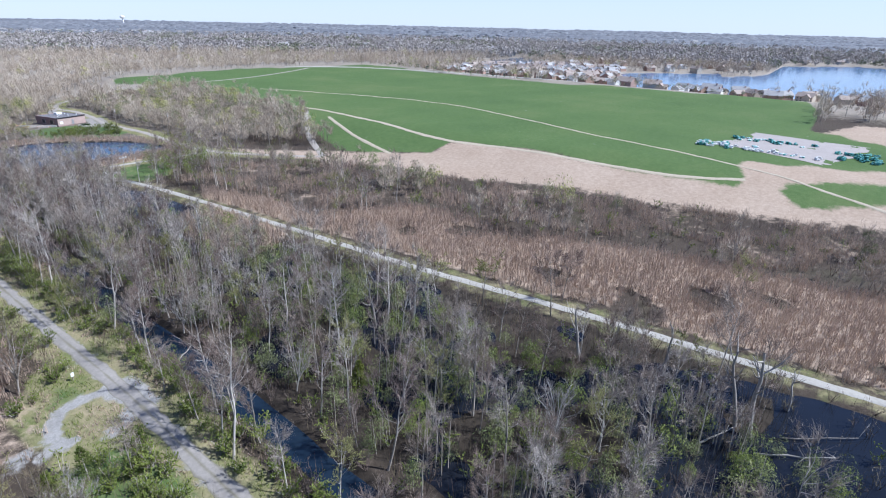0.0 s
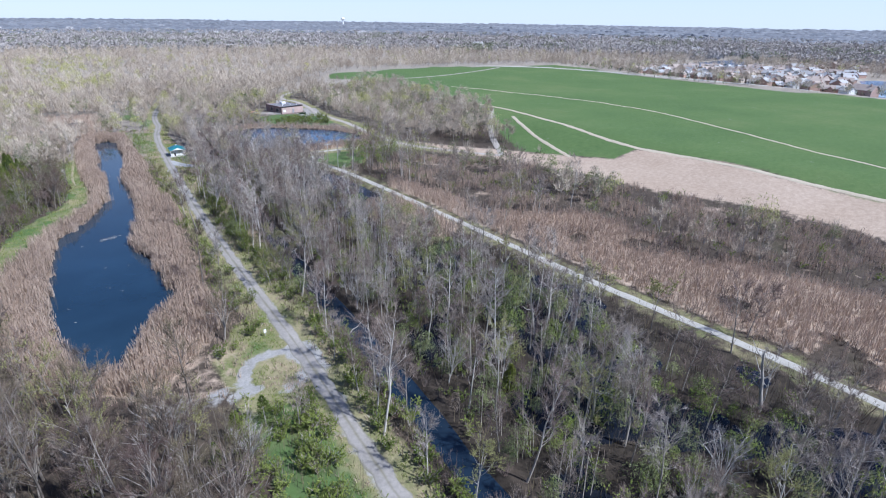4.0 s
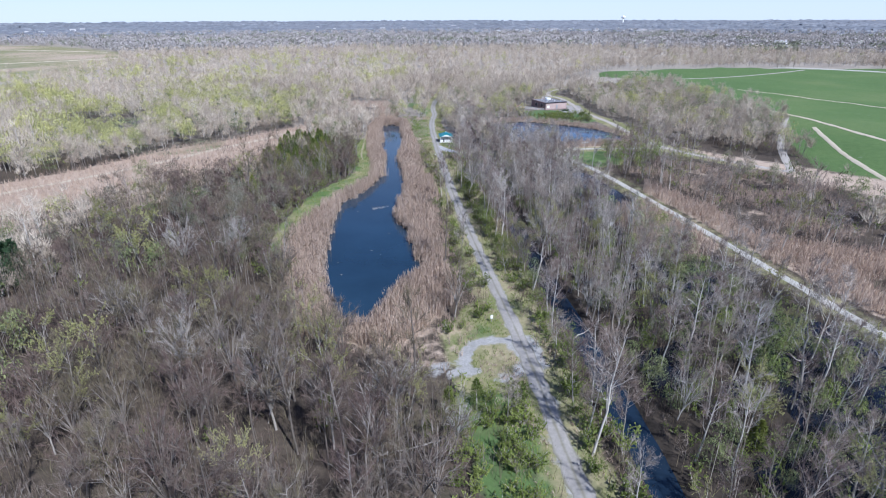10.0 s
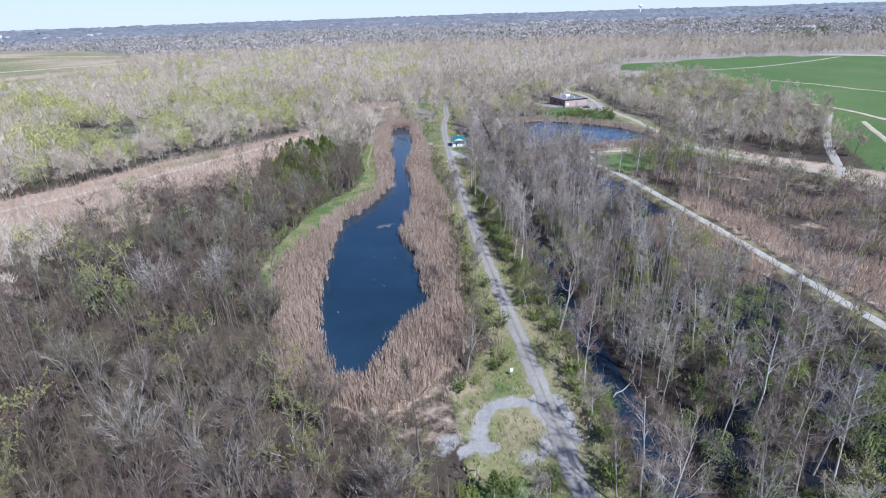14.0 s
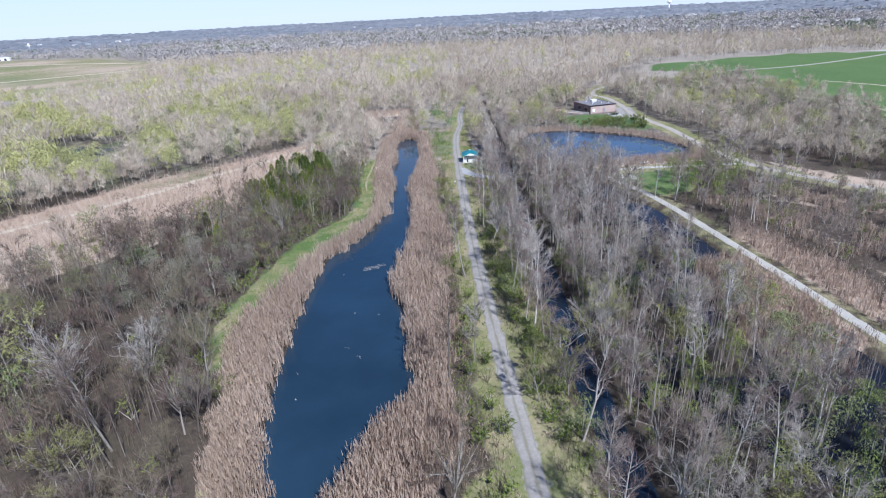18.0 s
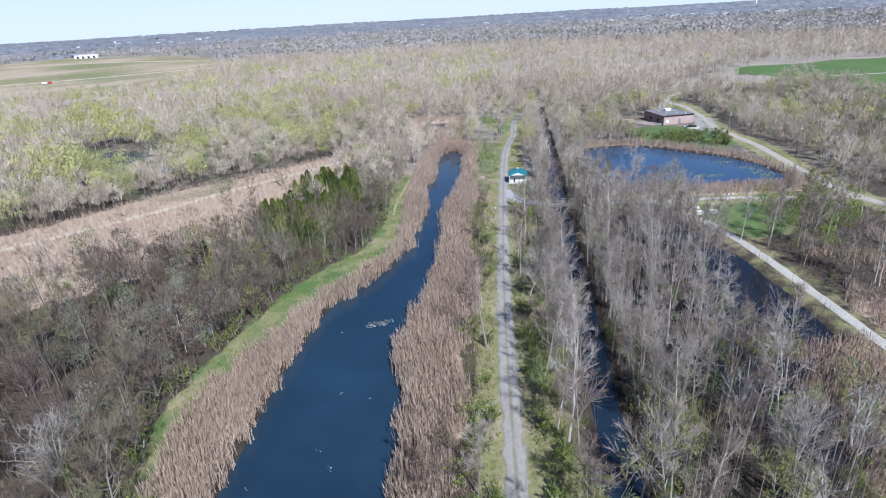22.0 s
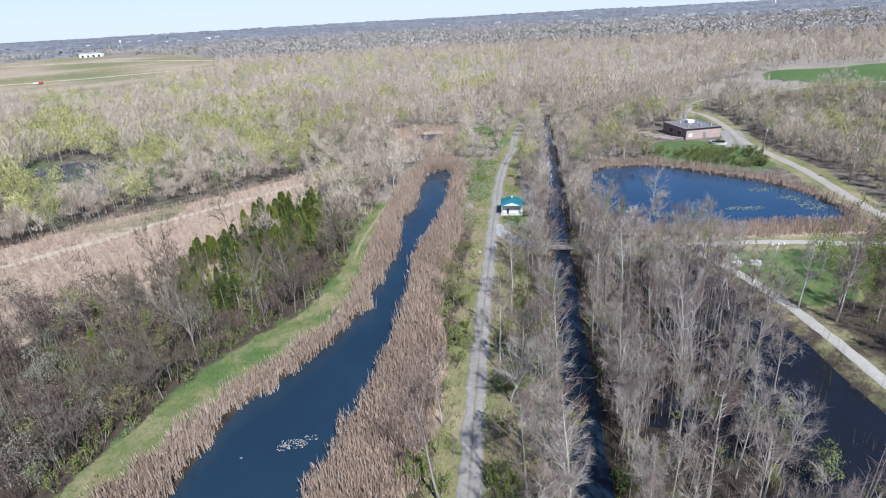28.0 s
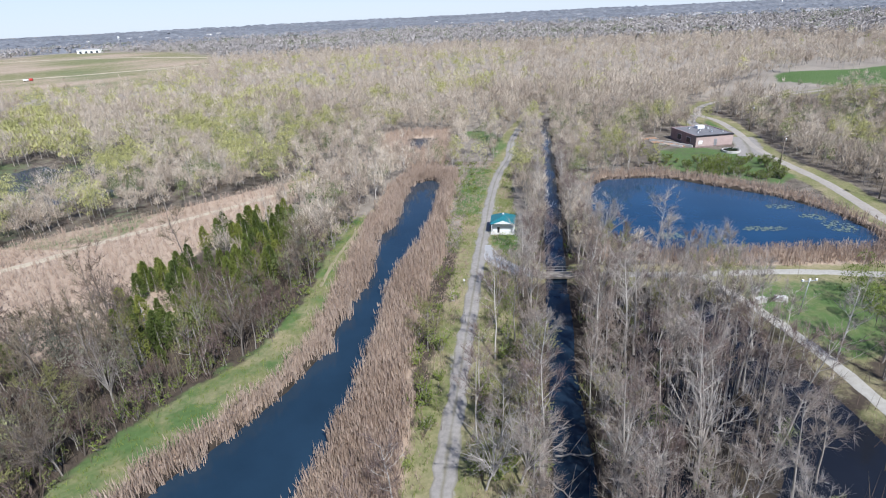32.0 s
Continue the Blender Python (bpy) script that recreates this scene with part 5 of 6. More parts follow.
# grass along the track
TUFT = []
for s in range(3):
    r = np.random.default_rng(160 + s)
    b = r.normal(size=(7, 3)) * [0.28, 0.28, 0]
    TUFT.append([blades(b, np.c_[r.normal(size=(7, 2)) * 0.22, r.uniform(0.25, 0.7, 7)], np.full(7, 0.09), r)])
hx, hy = scatter(-9, 8, 12, 262, 0.75, 17, lambda X, Y: clear_of(X, Y, 0.25, 2.3) * ~union(X, Y, [REED_RING]) * (seg_dist(X, Y, [(-1, 57), (-6, 60.8), (-11, 57)]) > 1.6) * 0.8)
kx2, ky2 = scatter(-50, -25, 90, 216, 0.8, 21, lambda X, Y: inside(X, Y, DIKE) * 0.75)
many("grass_dike", TUFT, kx2, ky2, [M["leaf_many"]], "fresh grass tufts on a low dike", "grass", 54, (0.5, 1.0))
dry = wave(hx, hy, 3.5, 4.4) + np.random.default_rng(68).normal(size=len(hx)) * 0.4 > 0
many("grass_dry", TUFT, hx[dry], hy[dry], [M["reed_many"]], "dry tan grass tufts beside a track", "grass", 37)
many("grass_green", TUFT, hx[~dry], hy[~dry], [M["leaf_many"]], "fresh green grass tufts beside a track", "grass", 38)

# reeds
REED_M = []
for s in range(4):
    r = np.random.default_rng(100 + s)
    b = r.uniform(-0.5, 0.5, (10, 3)) * [1, 1, 0]
    d = r.normal(size=(10, 3)) * [0.15, 0.15, 0] + np.c_[np.zeros(10), np.zeros(10), r.uniform(1.2, 2.3, 10)]
    stalk = blades(b, d, np.full(10, 0.10), r)
    plume = blades((b + d * 0.8)[:7], d[:7] * 0.33 + r.normal(size=(7, 3)) * 0.1, np.full(7, 0.11), r)
    REED_M.append([join([stalk, plume])])


def reed_bed(name, polys, gap, seed, label, scale=(0.8, 1.2), keep=None):
    P = np.array([p for q in polys for p in q])
    X, Y = scatter(P[:, 0].min(), P[:, 0].max(), max(-45, P[:, 1].min()), P[:, 1].max(), gap, seed, lambda X, Y: np.max([signed(X, Y, p) for p in polys], 0) > 1.3 * wave(X, Y, 1.9, 2.6) + 0.5 * wave(X, Y, 0.8, 1.6))
    if keep is not None:
        w = np.random.default_rng(seed + 7).random(len(X)) < keep(X, Y)
        X, Y = X[w], Y[w]
    ok = seg_dist(X, Y, CANAL) > 2.2
    for line, half in PATHS:
        ok &= seg_dist(X, Y, line) > half + 0.7
    for w in WATERS:
        ok &= signed(X, Y, w) < 0.3 + 1.2 * wave(X, Y, 1.7, 0.7)
    ok &= seg_dist(X, Y, MEADOW_TRAIL) > 1.5
    X, Y = X[ok], Y[ok]
    t = np.clip(0.5 + 0.25 * wave(X, Y, 7.0, 3.1) + np.random.default_rng(seed).normal(size=len(X)) * 0.16, 0, 1)
    many(name, REED_M, X, Y, [M["reed_many"]], label, "reeds", seed, scale, tone=t, Z=np.maximum(-0.1, ground_height(X, Y) - 0.05))


reed_bed("reeds_long_pond", [REED_RING], 0.62, 31, "tall dry tan reeds round a long pond", (0.95, 1.4))
reed_bed("reeds_pond_south", [POND_SOUTH], 0.95, 65, "thin dry tan reeds and grass south of a pond", (0.4, 0.8), keep=lambda X, Y: 0.55 + 0.4 * wave(X, Y, 4.0, 2.1))
reed_bed("reeds_round_pond", [ROUND_RING], 0.85, 32, "tall dry tan reeds round a round pond")
reed_bed("reeds_small_pond", [SMALL_RING], 1.3, 33, "dry tan reeds round a shallow pool")
reed_bed("reeds_marsh", [MARSH], 0.95, 34, "wide bed of dry pinkish tan reeds", keep=lambda X, Y: np.where(wave(X, Y, 10.0, 6.3) > 0.54, 0.12, 0.94))
reed_bed("reeds_brush", [EAST_SHRUBS], 1.15, 55, "dry pinkish tan reeds winding between brushwood", keep=lambda X, Y: np.where(np.abs(wave(X, Y, 15.0, 3.9)) < 0.16, 0.85, 0.03))
zx, zy = scatter(50, 106, -60, 140, 1.9, 56, lambda X, Y: inside(X, Y, MARSH) * clear_of(X, Y, 1.5) * np.where(wave(X, Y, 10.0, 6.3) > 0.5, 0.85, 0.01))
many("brushwood_marsh", SHRUB_M, zx, zy, [M["purple_many"], M["purple_many"]], "purplish leafless brushwood in a reed marsh", "undergrowth", 57, (0.5, 1.15), tone=np.clip(0.4 + 0.35 * wave(zx, zy, 6.0, 1.3), 0, 1))
reed_bed("reeds_patch", [REED_PATCH], 0.8, 35, "patch of dry pinkish tan reeds")
reed_bed("reeds_meadow", [MEADOW], 1.3, 36, "meadow of dry tan reeds", (0.6, 0.95))

# middle and far woods
TREE_F = [crown_tree(s, h, r * 1.1, 120, 1.9, 7, 0.25, 0.075, 0.35, 0.022, 4, True) for s, h, r in ((201, 10.5, 3.8), (202, 11.5, 4.2), (203, 9.0, 3.4), (204, 12.5, 3.6))]
TREE_G = [crown_tree(s, h, r * 1.05, 200, 0.85, 8, 0.32, 0.3, 0.6, 0.02, 4) for s, h, r in ((211, 10.5, 3.4), (212, 9.5, 3.0), (213, 11.5, 3.7))]


def polar(d0, d1, a0, a1, n, seed, power=0.0):
    rng = np.random.default_rng(seed)
    a = np.radians(rng.uniform(a0, a1, n))
    u = rng.random(n)
    d = d0 * (d1 / d0) ** u if power else np.sqrt(d0 * d0 + (d1 * d1 - d0 * d0) * u)
    return np.sin(a) * d - 5, np.cos(a) * d + 40


FAR_OPEN = [GREEN, GREEN_LOW, TAN, LOT_RING, FAR_FIELD, LAKE_EAST, LAKE_NORTH, MEADOW, SMALL_RING, YARD]
HOUSES_AT = [(420, 100), (400, 180), (395, 300), (430, 360), (560, 360), (620, 290), (620, 215), (520, 185), (440, 160)]


def far_keep(X, Y):
    ok = ~union(X, Y, FAR_OPEN) & ~((X > NEAR[0]) & (X < NEAR[1]) & (Y > NEAR[2]) & (Y < NEAR[3]))
    for line, half in PATHS:
        ok &= seg_dist(X, Y, line) > half + 2
    for w in WATERS:
        ok &= signed(X, Y, w) < -1.5
    ok &= (seg_dist(X, Y, DRIVE) > 6.5) & (signed(X, Y, TAN) < -8)
    ok &= ~((signed(X, Y, GREEN) > -34) & (Y > 250) & (X < 185) & (Y < 400)) | (wave(X, Y, 7.0, 3.0) > 0.85)
    thin = inside(X, Y, HOUSES_AT)
    edge = (X > 385) & (X < 470) & (Y > -80) & (Y < 200)
    return ok & (~thin | (wave(X, Y, 5.0, 8.0) > 0.92)) & (~edge | (wave(X, Y, 6.0, 4.0) > 0.75))


mx, my = (np.concatenate(p) for p in zip(polar(120, 800, -62, 100, 11500, 41), polar(120, 400, -62, 60, 5500, 43)))
ok = far_keep(mx, my)
mx, my = mx[ok], my[ok]
patch = wave(mx, my, 17.0, 5.0)
zone = ((mx < 40) & (mx > -340) & (my > 390) & (my < 660)) | ((mx < -55) & (my < 400))
yel = np.random.default_rng(6).random(len(mx)) < np.where(zone & (my < 330), np.where(patch > -0.1, 0.78, 0.2), np.where(zone, np.where(patch > 0.15, 0.92, 0.02), np.where(patch > 0.62, 0.5, 0.01)))
many("woods_middle", TREE_F, mx[~yel], my[~yel], [M["bark_many"], M["far_hazed_many"]], "wide leafless wood in grey and brown, paled for haze", "woodland", 42, (0.75, 1.3), tone=np.clip(0.5 + 0.33 * wave(mx, my, 22.0, 1.5)[~yel] + 0.15 * np.random.default_rng(66).normal(size=(~yel).sum()), 0, 1))
many("woods_middle_budding", TREE_G, mx[yel], my[yel], [M["bark_many"], M["bright_many"]], "trees with yellow-green buds in a wide wood", "woodland", 43, (0.75, 1.15))

# far woods: small crowns out to the first ridge, then long belts of trees to the horizon
TREE_H = [crown_tree(s, h, r, 40, 2.4, 6, 0.2, 0.6, 0.9, 0.02, 2) for s, h, r in ((221, 8.5, 6.6), (222, 9.5, 7.2), (223, 7.5, 6.0))]
fx, fy = polar(780, 1750, -62, 105, 21000, 44, 1.0)
ok = far_keep(fx, fy) & (wave(fx, fy, 60.0, 3.0) > -0.55)
fx, fy = fx[ok], fy[ok]
bare = np.random.default_rng(45).random(len(fx)) < np.where(wave(fx, fy, 70.0, 6.0) > 0.4, 0.35, 0.93)
tone = np.clip(0.5 + 0.35 * wave(fx, fy, 90.0, 9.0), 0, 1)
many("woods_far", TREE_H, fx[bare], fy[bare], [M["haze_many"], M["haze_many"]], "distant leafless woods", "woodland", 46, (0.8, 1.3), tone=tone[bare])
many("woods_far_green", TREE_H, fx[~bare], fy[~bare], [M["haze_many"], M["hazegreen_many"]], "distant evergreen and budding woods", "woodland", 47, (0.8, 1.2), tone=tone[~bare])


def tree_belts(name, n, d0, d1, mat, label, seed, tall):
    """Long uneven belts of trees across the view."""
    rng = np.random.default_rng(seed)
    V, F, T, o = [], [], [], 0
    for _ in range(n):
        d = d0 * (d1 / d0) ** rng.random()
        k = int(rng.integers(14, 60))
        step = rng.uniform(5.0, 8.0) * (d / 1700)
        a = math.radians(rng.uniform(-64, 106)) + (np.arange(k) - k / 2) * step / d
        r = d + np.cumsum(rng.normal(size=k)) * step * 0.5
        x, y = np.sin(a) * r - 5, np.cos(a) * r + 40
        if union(x, y, [LAKE_EAST, LAKE_NORTH, FAR_FIELD, GREEN]).any():
            continue
        deep = rng.uniform(30, 110)
        h = tall * rng.uniform(0.75, 1.25) * (0.5 + 0.6 * rng.random(k)) * np.minimum(1, 0.35 + 0.2 * np.minimum(np.arange(k), np.arange(k)[::-1]))
        ux, uy = np.sin(a), np.cos(a)
        front = np.c_[x - ux * deep * 0.5, y - uy * deep * 0.5, np.full(k, -0.5)]
        brow = np.c_[x - ux * deep * rng.uniform(0.2, 0.4, k), y - uy * deep * rng.uniform(0.2, 0.4, k), h * rng.uniform(0.55, 0.85, k)]
        top = np.c_[x + ux * deep * rng.uniform(-0.1, 0.2, k), y + uy * deep * rng.uniform(-0.1, 0.2, k), h]
        back = np.c_[x + ux * deep * 0.5, y + uy * deep * 0.5, np.full(k, -0.5)]
        V.append(np.concatenate([front, brow, top, back]))
        i = np.arange(k - 1)
        for row in range(3):
            p, q = i + row * k, i + (row + 1) * k
            F += [np.c_[p, p + 1, q + 1] + o, np.c_[p, q + 1, q] + o]
        T.append(np.full(4 * k, np.clip(rng.normal() * 0.25 + 0.5, 0, 1)))
        o += 4 * k
    me = mesh_of(name, np.concatenate(V), np.concatenate(F), [mat], tone=np.concatenate(T))
    tagged(new(name, me), label, "woodland", kind="stuff")


tree_belts("woods_belts", 900, 1500, 2600, M["horizon_hazed_many"], "belts of leafless trees across far farmland, haze in their colour", 81, 9.0)
tree_belts("woods_horizon", 800, 2500, 4600, M["horizon_hazed_many"], "belts of trees along the horizon, coloured blue-grey for haze", 82, 13.0)

# trees between the green field and the lakeside houses
M["pine_many"] = plant("dark_needles_many", [(0.03, 0.05, 0.03), (0.05, 0.075, 0.045), (0.085, 0.11, 0.06)], joined=True)
lane, _ = along([(398, 384), (372, 300), (358, 234), (384, 178), (398, 130), (410, 82), (424, 32)], 3.2)
rl = np.random.default_rng(78)
lane = lane + rl.normal(size=lane.shape) * 2.0
dark = rl.random(len(lane)) < 0.45
many("trees_lane_dark", TREE_G, lane[dark, 0], lane[dark, 1], [M["bark_many"], M["pine_many"]], "dark evergreen trees along a field's edge", "woodland", 58, (0.3, 0.65))
many("trees_lane", TREE_G, lane[~dark, 0], lane[~dark, 1], [M["bark_many"], M["olive_many"]], "leafing trees along a field's edge", "woodland", 59, (0.25, 0.6))
gxs, gys = scatter(405, 640, 130, 395, 13.0, 79, lambda X, Y: inside(X, Y, HOUSES_AT) * (signed(X, Y, LAKE_EAST) < -4) * (signed(X, Y, LAKE_NORTH) < -4) * 0.6)
many("trees_gardens", TREE_G, gxs, gys, [M["bark_many"], M["pine_many"]], "dark garden trees between lakeside houses", "woodland", 60, (0.35, 0.75))


# ---- built things ----
SIDING = surface("white_siding", (0.62, 0.61, 0.58), (0.78, 0.77, 0.74), 1.5, 0.15, 0.6, 0.2, 0.01)
TEAL = surface("teal_metal_roof", (0.012, 0.12, 0.145), (0.025, 0.18, 0.205), 2.0, 0.3, 0.45, 0.2, 0.01)
BRICK = surface("brown_brick", (0.22, 0.155, 0.145), (0.34, 0.25, 0.235), 1.2, 0.18, 0.9, 0.5, 0.02)
# lighter copy of BRICK for the front: its sunlight is in the colour
LITFRONT = surface("sunlit_front_block", (0.36, 0.27, 0.24), (0.48, 0.37, 0.33), 1.6, 0.2, 0.9, 0.4, 0.02)
ROOFING = surface("grey_flat_roof", (0.13, 0.125, 0.13), (0.22, 0.215, 0.22), 3.0, 0.4, 0.9, 0.3, 0.02)
CONCRETE = surface("concrete", (0.42, 0.40, 0.37), (0.6, 0.58, 0.54), 1.0, 0.1, 0.9, 0.4, 0.02)
WHITE = surface("white_paint", (0.66, 0.66, 0.65), (0.82, 0.82, 0.80), 0.6, 0.08, 0.5, 0.15, 0.005)
DARK = surface("dark_opening", (0.012, 0.012, 0.014), (0.03, 0.03, 0.034), 0.5, 0.1, 0.35, 0.0)
STEEL = surface("grey_steel", (0.30, 0.31, 0.32), (0.48, 0.49, 0.5), 0.5, 0.08, 0.4, 0.1, 0.005, 0.6)
OLDWOOD = surface("weathered_wood", (0.20, 0.175, 0.145), (0.40, 0.36, 0.31), 0.8, 0.06, 0.9, 0.5, 0.01)
POLEWOOD = surface("pole_wood", (0.14, 0.11, 0.085), (0.26, 0.215, 0.17), 0.8, 0.06, 0.9, 0.4, 0.01)
ORANGE = surface("orange_mulch", (0.33, 0.17, 0.08), (0.48, 0.27, 0.14), 1.2, 0.2, 0.95, 0.5, 0.03)
TEALBOX = surface("teal_plastic", (0.07, 0.28, 0.26), (0.16, 0.44, 0.41), 0.9, 0.15, 0.5, 0.2, 0.01)
GREENBOX = surface("dark_green_plastic", (0.015, 0.09, 0.07), (0.03, 0.16, 0.12), 0.9, 0.15, 0.5, 0.2, 0.01)


def empty(name, m, label, category, group=""):
    ob = tagged(new(name), label, category, group)
    ob.matrix_basis = m
    return ob


def prism(name, mat, pts, x0, x1, axis="x"):
    """A closed prism of the outline pts (u, z) between two places on an axis."""
    bm = bmesh.new()
    put = (lambda u, z, a: (a, u, z)) if axis == "x" else (lambda u, z, a: (u, a, z))
    rings = [[bm.verts.new(put(u, z, a)) for u, z in pts] for a in (x0, x1)]
    n = len(pts)
    bm.faces.new(rings[0])
    bm.faces.new(rings[1][::-1])
    for k in range(n):
        bm.faces.new((rings[0][k], rings[1][k], rings[1][(k + 1) % n], rings[0][(k + 1) % n]))
    bmesh.ops.recalc_face_normals(bm, faces=bm.faces[:])
    return bm_mesh(name, bm, mat)


def rod(name, mat, pts, radii, sides=8):
    v, f = tube(pts, radii, sides)
    top = len(v) - sides
    extra = [(top, top + k, top + k + 1) for k in range(1, sides - 1)] + [(0, k + 1, k) for k in range(1, sides - 1)]
    return smooth(mesh_of(name, v, np.concatenate([f, np.array(extra)]), [mat]))


def on_ground(x, y, rz=0.0, dz=0.0):
    return pose(x, y, float(ground_height(np.array([x]), np.array([y]))[0]) + dz, 0, 0, rz)


# picnic shelter beside the track
def roof_sheet(name, mat, w, d, eave, ridge, over, thick):
    """A hipped roof with a real thickness."""
    bm = bmesh.new()
    x, y = w / 2 + over, d / 2 + over
    r = d * 0.16
    rings = []
    for dz in (0, -thick):
        b = [bm.verts.new(p) for p in ((-x, -y, eave + dz), (x, -y, eave + dz), (x, y, eave + dz), (-x, y, eave + dz))]
        t = [bm.verts.new(p) for p in ((0, -r, ridge + dz), (0, r, ridge + dz))]
        rings.append((b, t))
    for (b, t) in rings:
        bm.faces.new((b[0], b[1], t[0]))
        bm.faces.new((b[1], b[2], t[1], t[0]))
        bm.faces.new((b[2], b[3], t[1]))
        bm.faces.new((b[3], b[0], t[0], t[1]))
    for k in range(4):
        bm.faces.new((rings[0][0][k], rings[0][0][(k + 1) % 4], rings[1][0][(k + 1) % 4], rings[1][0][k]))
    bmesh.ops.recalc_face_normals(bm, faces=bm.faces[:])
    return bm_mesh(name, bm, mat)


def shelter(m):
    top = empty("restroom_hut", m, "small white hut with a teal hipped metal roof on grass", "hut")
    part("slab", box_mesh("slab", CONCRETE, -2.6, -2.7, -0.25, 2.6, 2.6, 0.06, 0.03), top)
    w = part("wall", box_mesh("wall", SIDING, -2.2, -1.7, 0.06, 2.2, 2.1, 2.35, 0.02), top, "white painted block walls")
    part("door", box_mesh("door", DARK, -1.15, -1.76, 0.08, -0.7, -1.68, 1.3), w, "small dark open doorway")
    part("window", box_mesh("window", DARK, -1.6, -1.75, 1.95, 1.7, -1.69, 2.2), w, "long dark slit under the gable")
    part("window_frame", box_mesh("window_frame", WHITE, -1.7, -1.73, 1.88, 1.8, -1.705, 2.27), w)
    r = part("roof", roof_sheet("roof", TEAL, 4.8, 5.0, 2.45, 3.7, 0.25, 0.1), top, "teal standing-seam metal roof")
    for k in range(-5, 6):
        x = k * 0.46
        zr = 3.7 - abs(x) / 2.65 * 1.2
        part("seam", rod("seam", TEAL, [(x, -2.7 + 0.0, 2.48), (x * 0.98, -0.85 - abs(x) * 0.68, zr + 0.02)], [0.025, 0.025], 4), r)
    part("gable", prism("gable", WHITE, [(-1.9, 2.42), (1.9, 2.42), (0, 3.15)], -2.82, -2.72, "y"), top, "white gable panel over the entrance")
    for x in (-2.3, 2.3):
        part("post", box_mesh("post", WHITE, x - 0.07, -2.62, 0.06, x + 0.07, -2.48, 2.42), top)
    part("cupola", box_mesh("cupola", WHITE, -0.2, -0.2, 3.55, 0.2, 0.2, 3.9, 0.04), top)
    return top


shelter(pose(5.0, 204.6, 0.55, 0, 0, -2))


# brick building by the round pond
def brick_building(m, w, d, h):
    top = empty("brick_building", m, "low flat-roofed brick building on a grass bank", "building")
    wall = part("wall", box_mesh("wall", BRICK, 0, 0, -0.6, w, d, h, 0.03), top, "brown brick walls")
    part("front_panel", box_mesh("front_panel", LITFRONT, 0.05, -0.06, 0.0, w - 0.05, 0.02, h - 0.45), wall, "pinkish front wall, coloured lighter as the sunlit side")
    part("sign", box_mesh("sign", WHITE, 0.9, -0.10, 0.7, 2.3, -0.05, 1.9), wall, "plain white panel")
    part("door", box_mesh("door", STEEL, 6.3, -0.10, 0.0, 7.3, -0.05, 2.1), wall, "grey steel door")
    for y in (3.0, 8.5):
        win = part("window", box_mesh("window", DARK, -0.05, y, 0.6, 0.02, y + 2.2, 2.3), wall)
        part("window_frame", box_mesh("window_frame", WHITE, -0.035, y - 0.08, 0.52, 0.0, y + 2.28, 2.38), win)
    roof = part("roof", box_mesh("roof", ROOFING, 0.15, 0.15, h - 0.1, w - 0.15, d - 0.15, h + 0.05), top, "grey flat roof with vents")
    for k, (x0, y0, x1, y1) in enumerate(((-0.12, -0.12, w + 0.12, 0.2), (-0.12, d - 0.2, w + 0.12, d + 0.12), (-0.12, 0.203, 0.2, d - 0.203), (w - 0.2, 0.203, w + 0.12, d - 0.203))):
        part("parapet", box_mesh("parapet", DARK if k == 0 else BRICK, x0, y0, h - 0.25, x1, y1, h + 0.22, 0.02), roof)
    for x, y, s in ((3, 4, 0.45), (5.5, 7, 0.4), (8, 4.5, 0.5), (9.5, 9, 0.4), (4, 11, 0.45), (11, 3, 0.35)):
        v = part("roof_vent", rod("roof_vent", WHITE, [(x, y, h), (x, y, h + 0.6)], [s * 0.6, s * 0.6], 10), roof)
        part("vent_cap", rod("vent_cap", STEEL, [(x, y, h + 0.6), (x, y, h + 0.75)], [s * 0.85, s * 0.7], 10), v)
    part("air_unit", box_mesh("air_unit", WHITE, 6.5, 10.0, h, 9.0, 12.0, h + 1.0, 0.05), roof, "white rooftop air unit")
    return top


brick_building(pose(66.6, 274.4, 0.8, 0, 0, 14), 12.8, 15.0, 3.3)


def low_wall(name, pts, h, mat, label, group=""):
    for (ax, ay), (bx, by) in zip(pts[:-1], pts[1:]):
        L, a = math.hypot(bx - ax, by - ay), math.degrees(math.atan2(by - ay, bx - ax))
        z = float(ground_height(np.array([ax]), np.array([ay]))[0])
        ob = tagged(new(name, box_mesh(name, mat, 0, -0.15, -0.6, L, 0.15, h, 0.03)), label, "wall", group)
        ob.matrix_basis = pose(ax, ay, z, 0, 0, a)


low_wall("retaining_wall", [(55, 285), (62, 279), (66, 275)], 0.7, CONCRETE, "pale low concrete wall beside a brick building", "retaining walls")
low_wall("retaining_wall", [(57, 280), (63, 275.5)], 0.5, CONCRETE, "pale low concrete step below a brick building", "retaining walls")
def timber_deck(x, y, rz, length, wide):
    """A low platform of loose orange-brown boards on two bearers."""
    top = empty("timber_deck", on_ground(x, y, rz), "low stack of orange-brown timber beside a brick building", "timber", "timber stacks")
    for v in (-0.3, 0.3):
        part("bearer", box_mesh("bearer", OLDWOOD, -length / 2, v * wide - 0.1, -0.3, length / 2, v * wide + 0.1, 0.25), top)
    n = int(length / 0.45)
    for k in range(n):
        p = part("board", box_mesh("board", ORANGE if k % 3 else OLDWOOD, -0.2, -wide / 2, 0.25, 0.2, wide / 2, 0.32), top)
        p.location = (-length / 2 + 0.25 + k * 0.45, 0, 0)


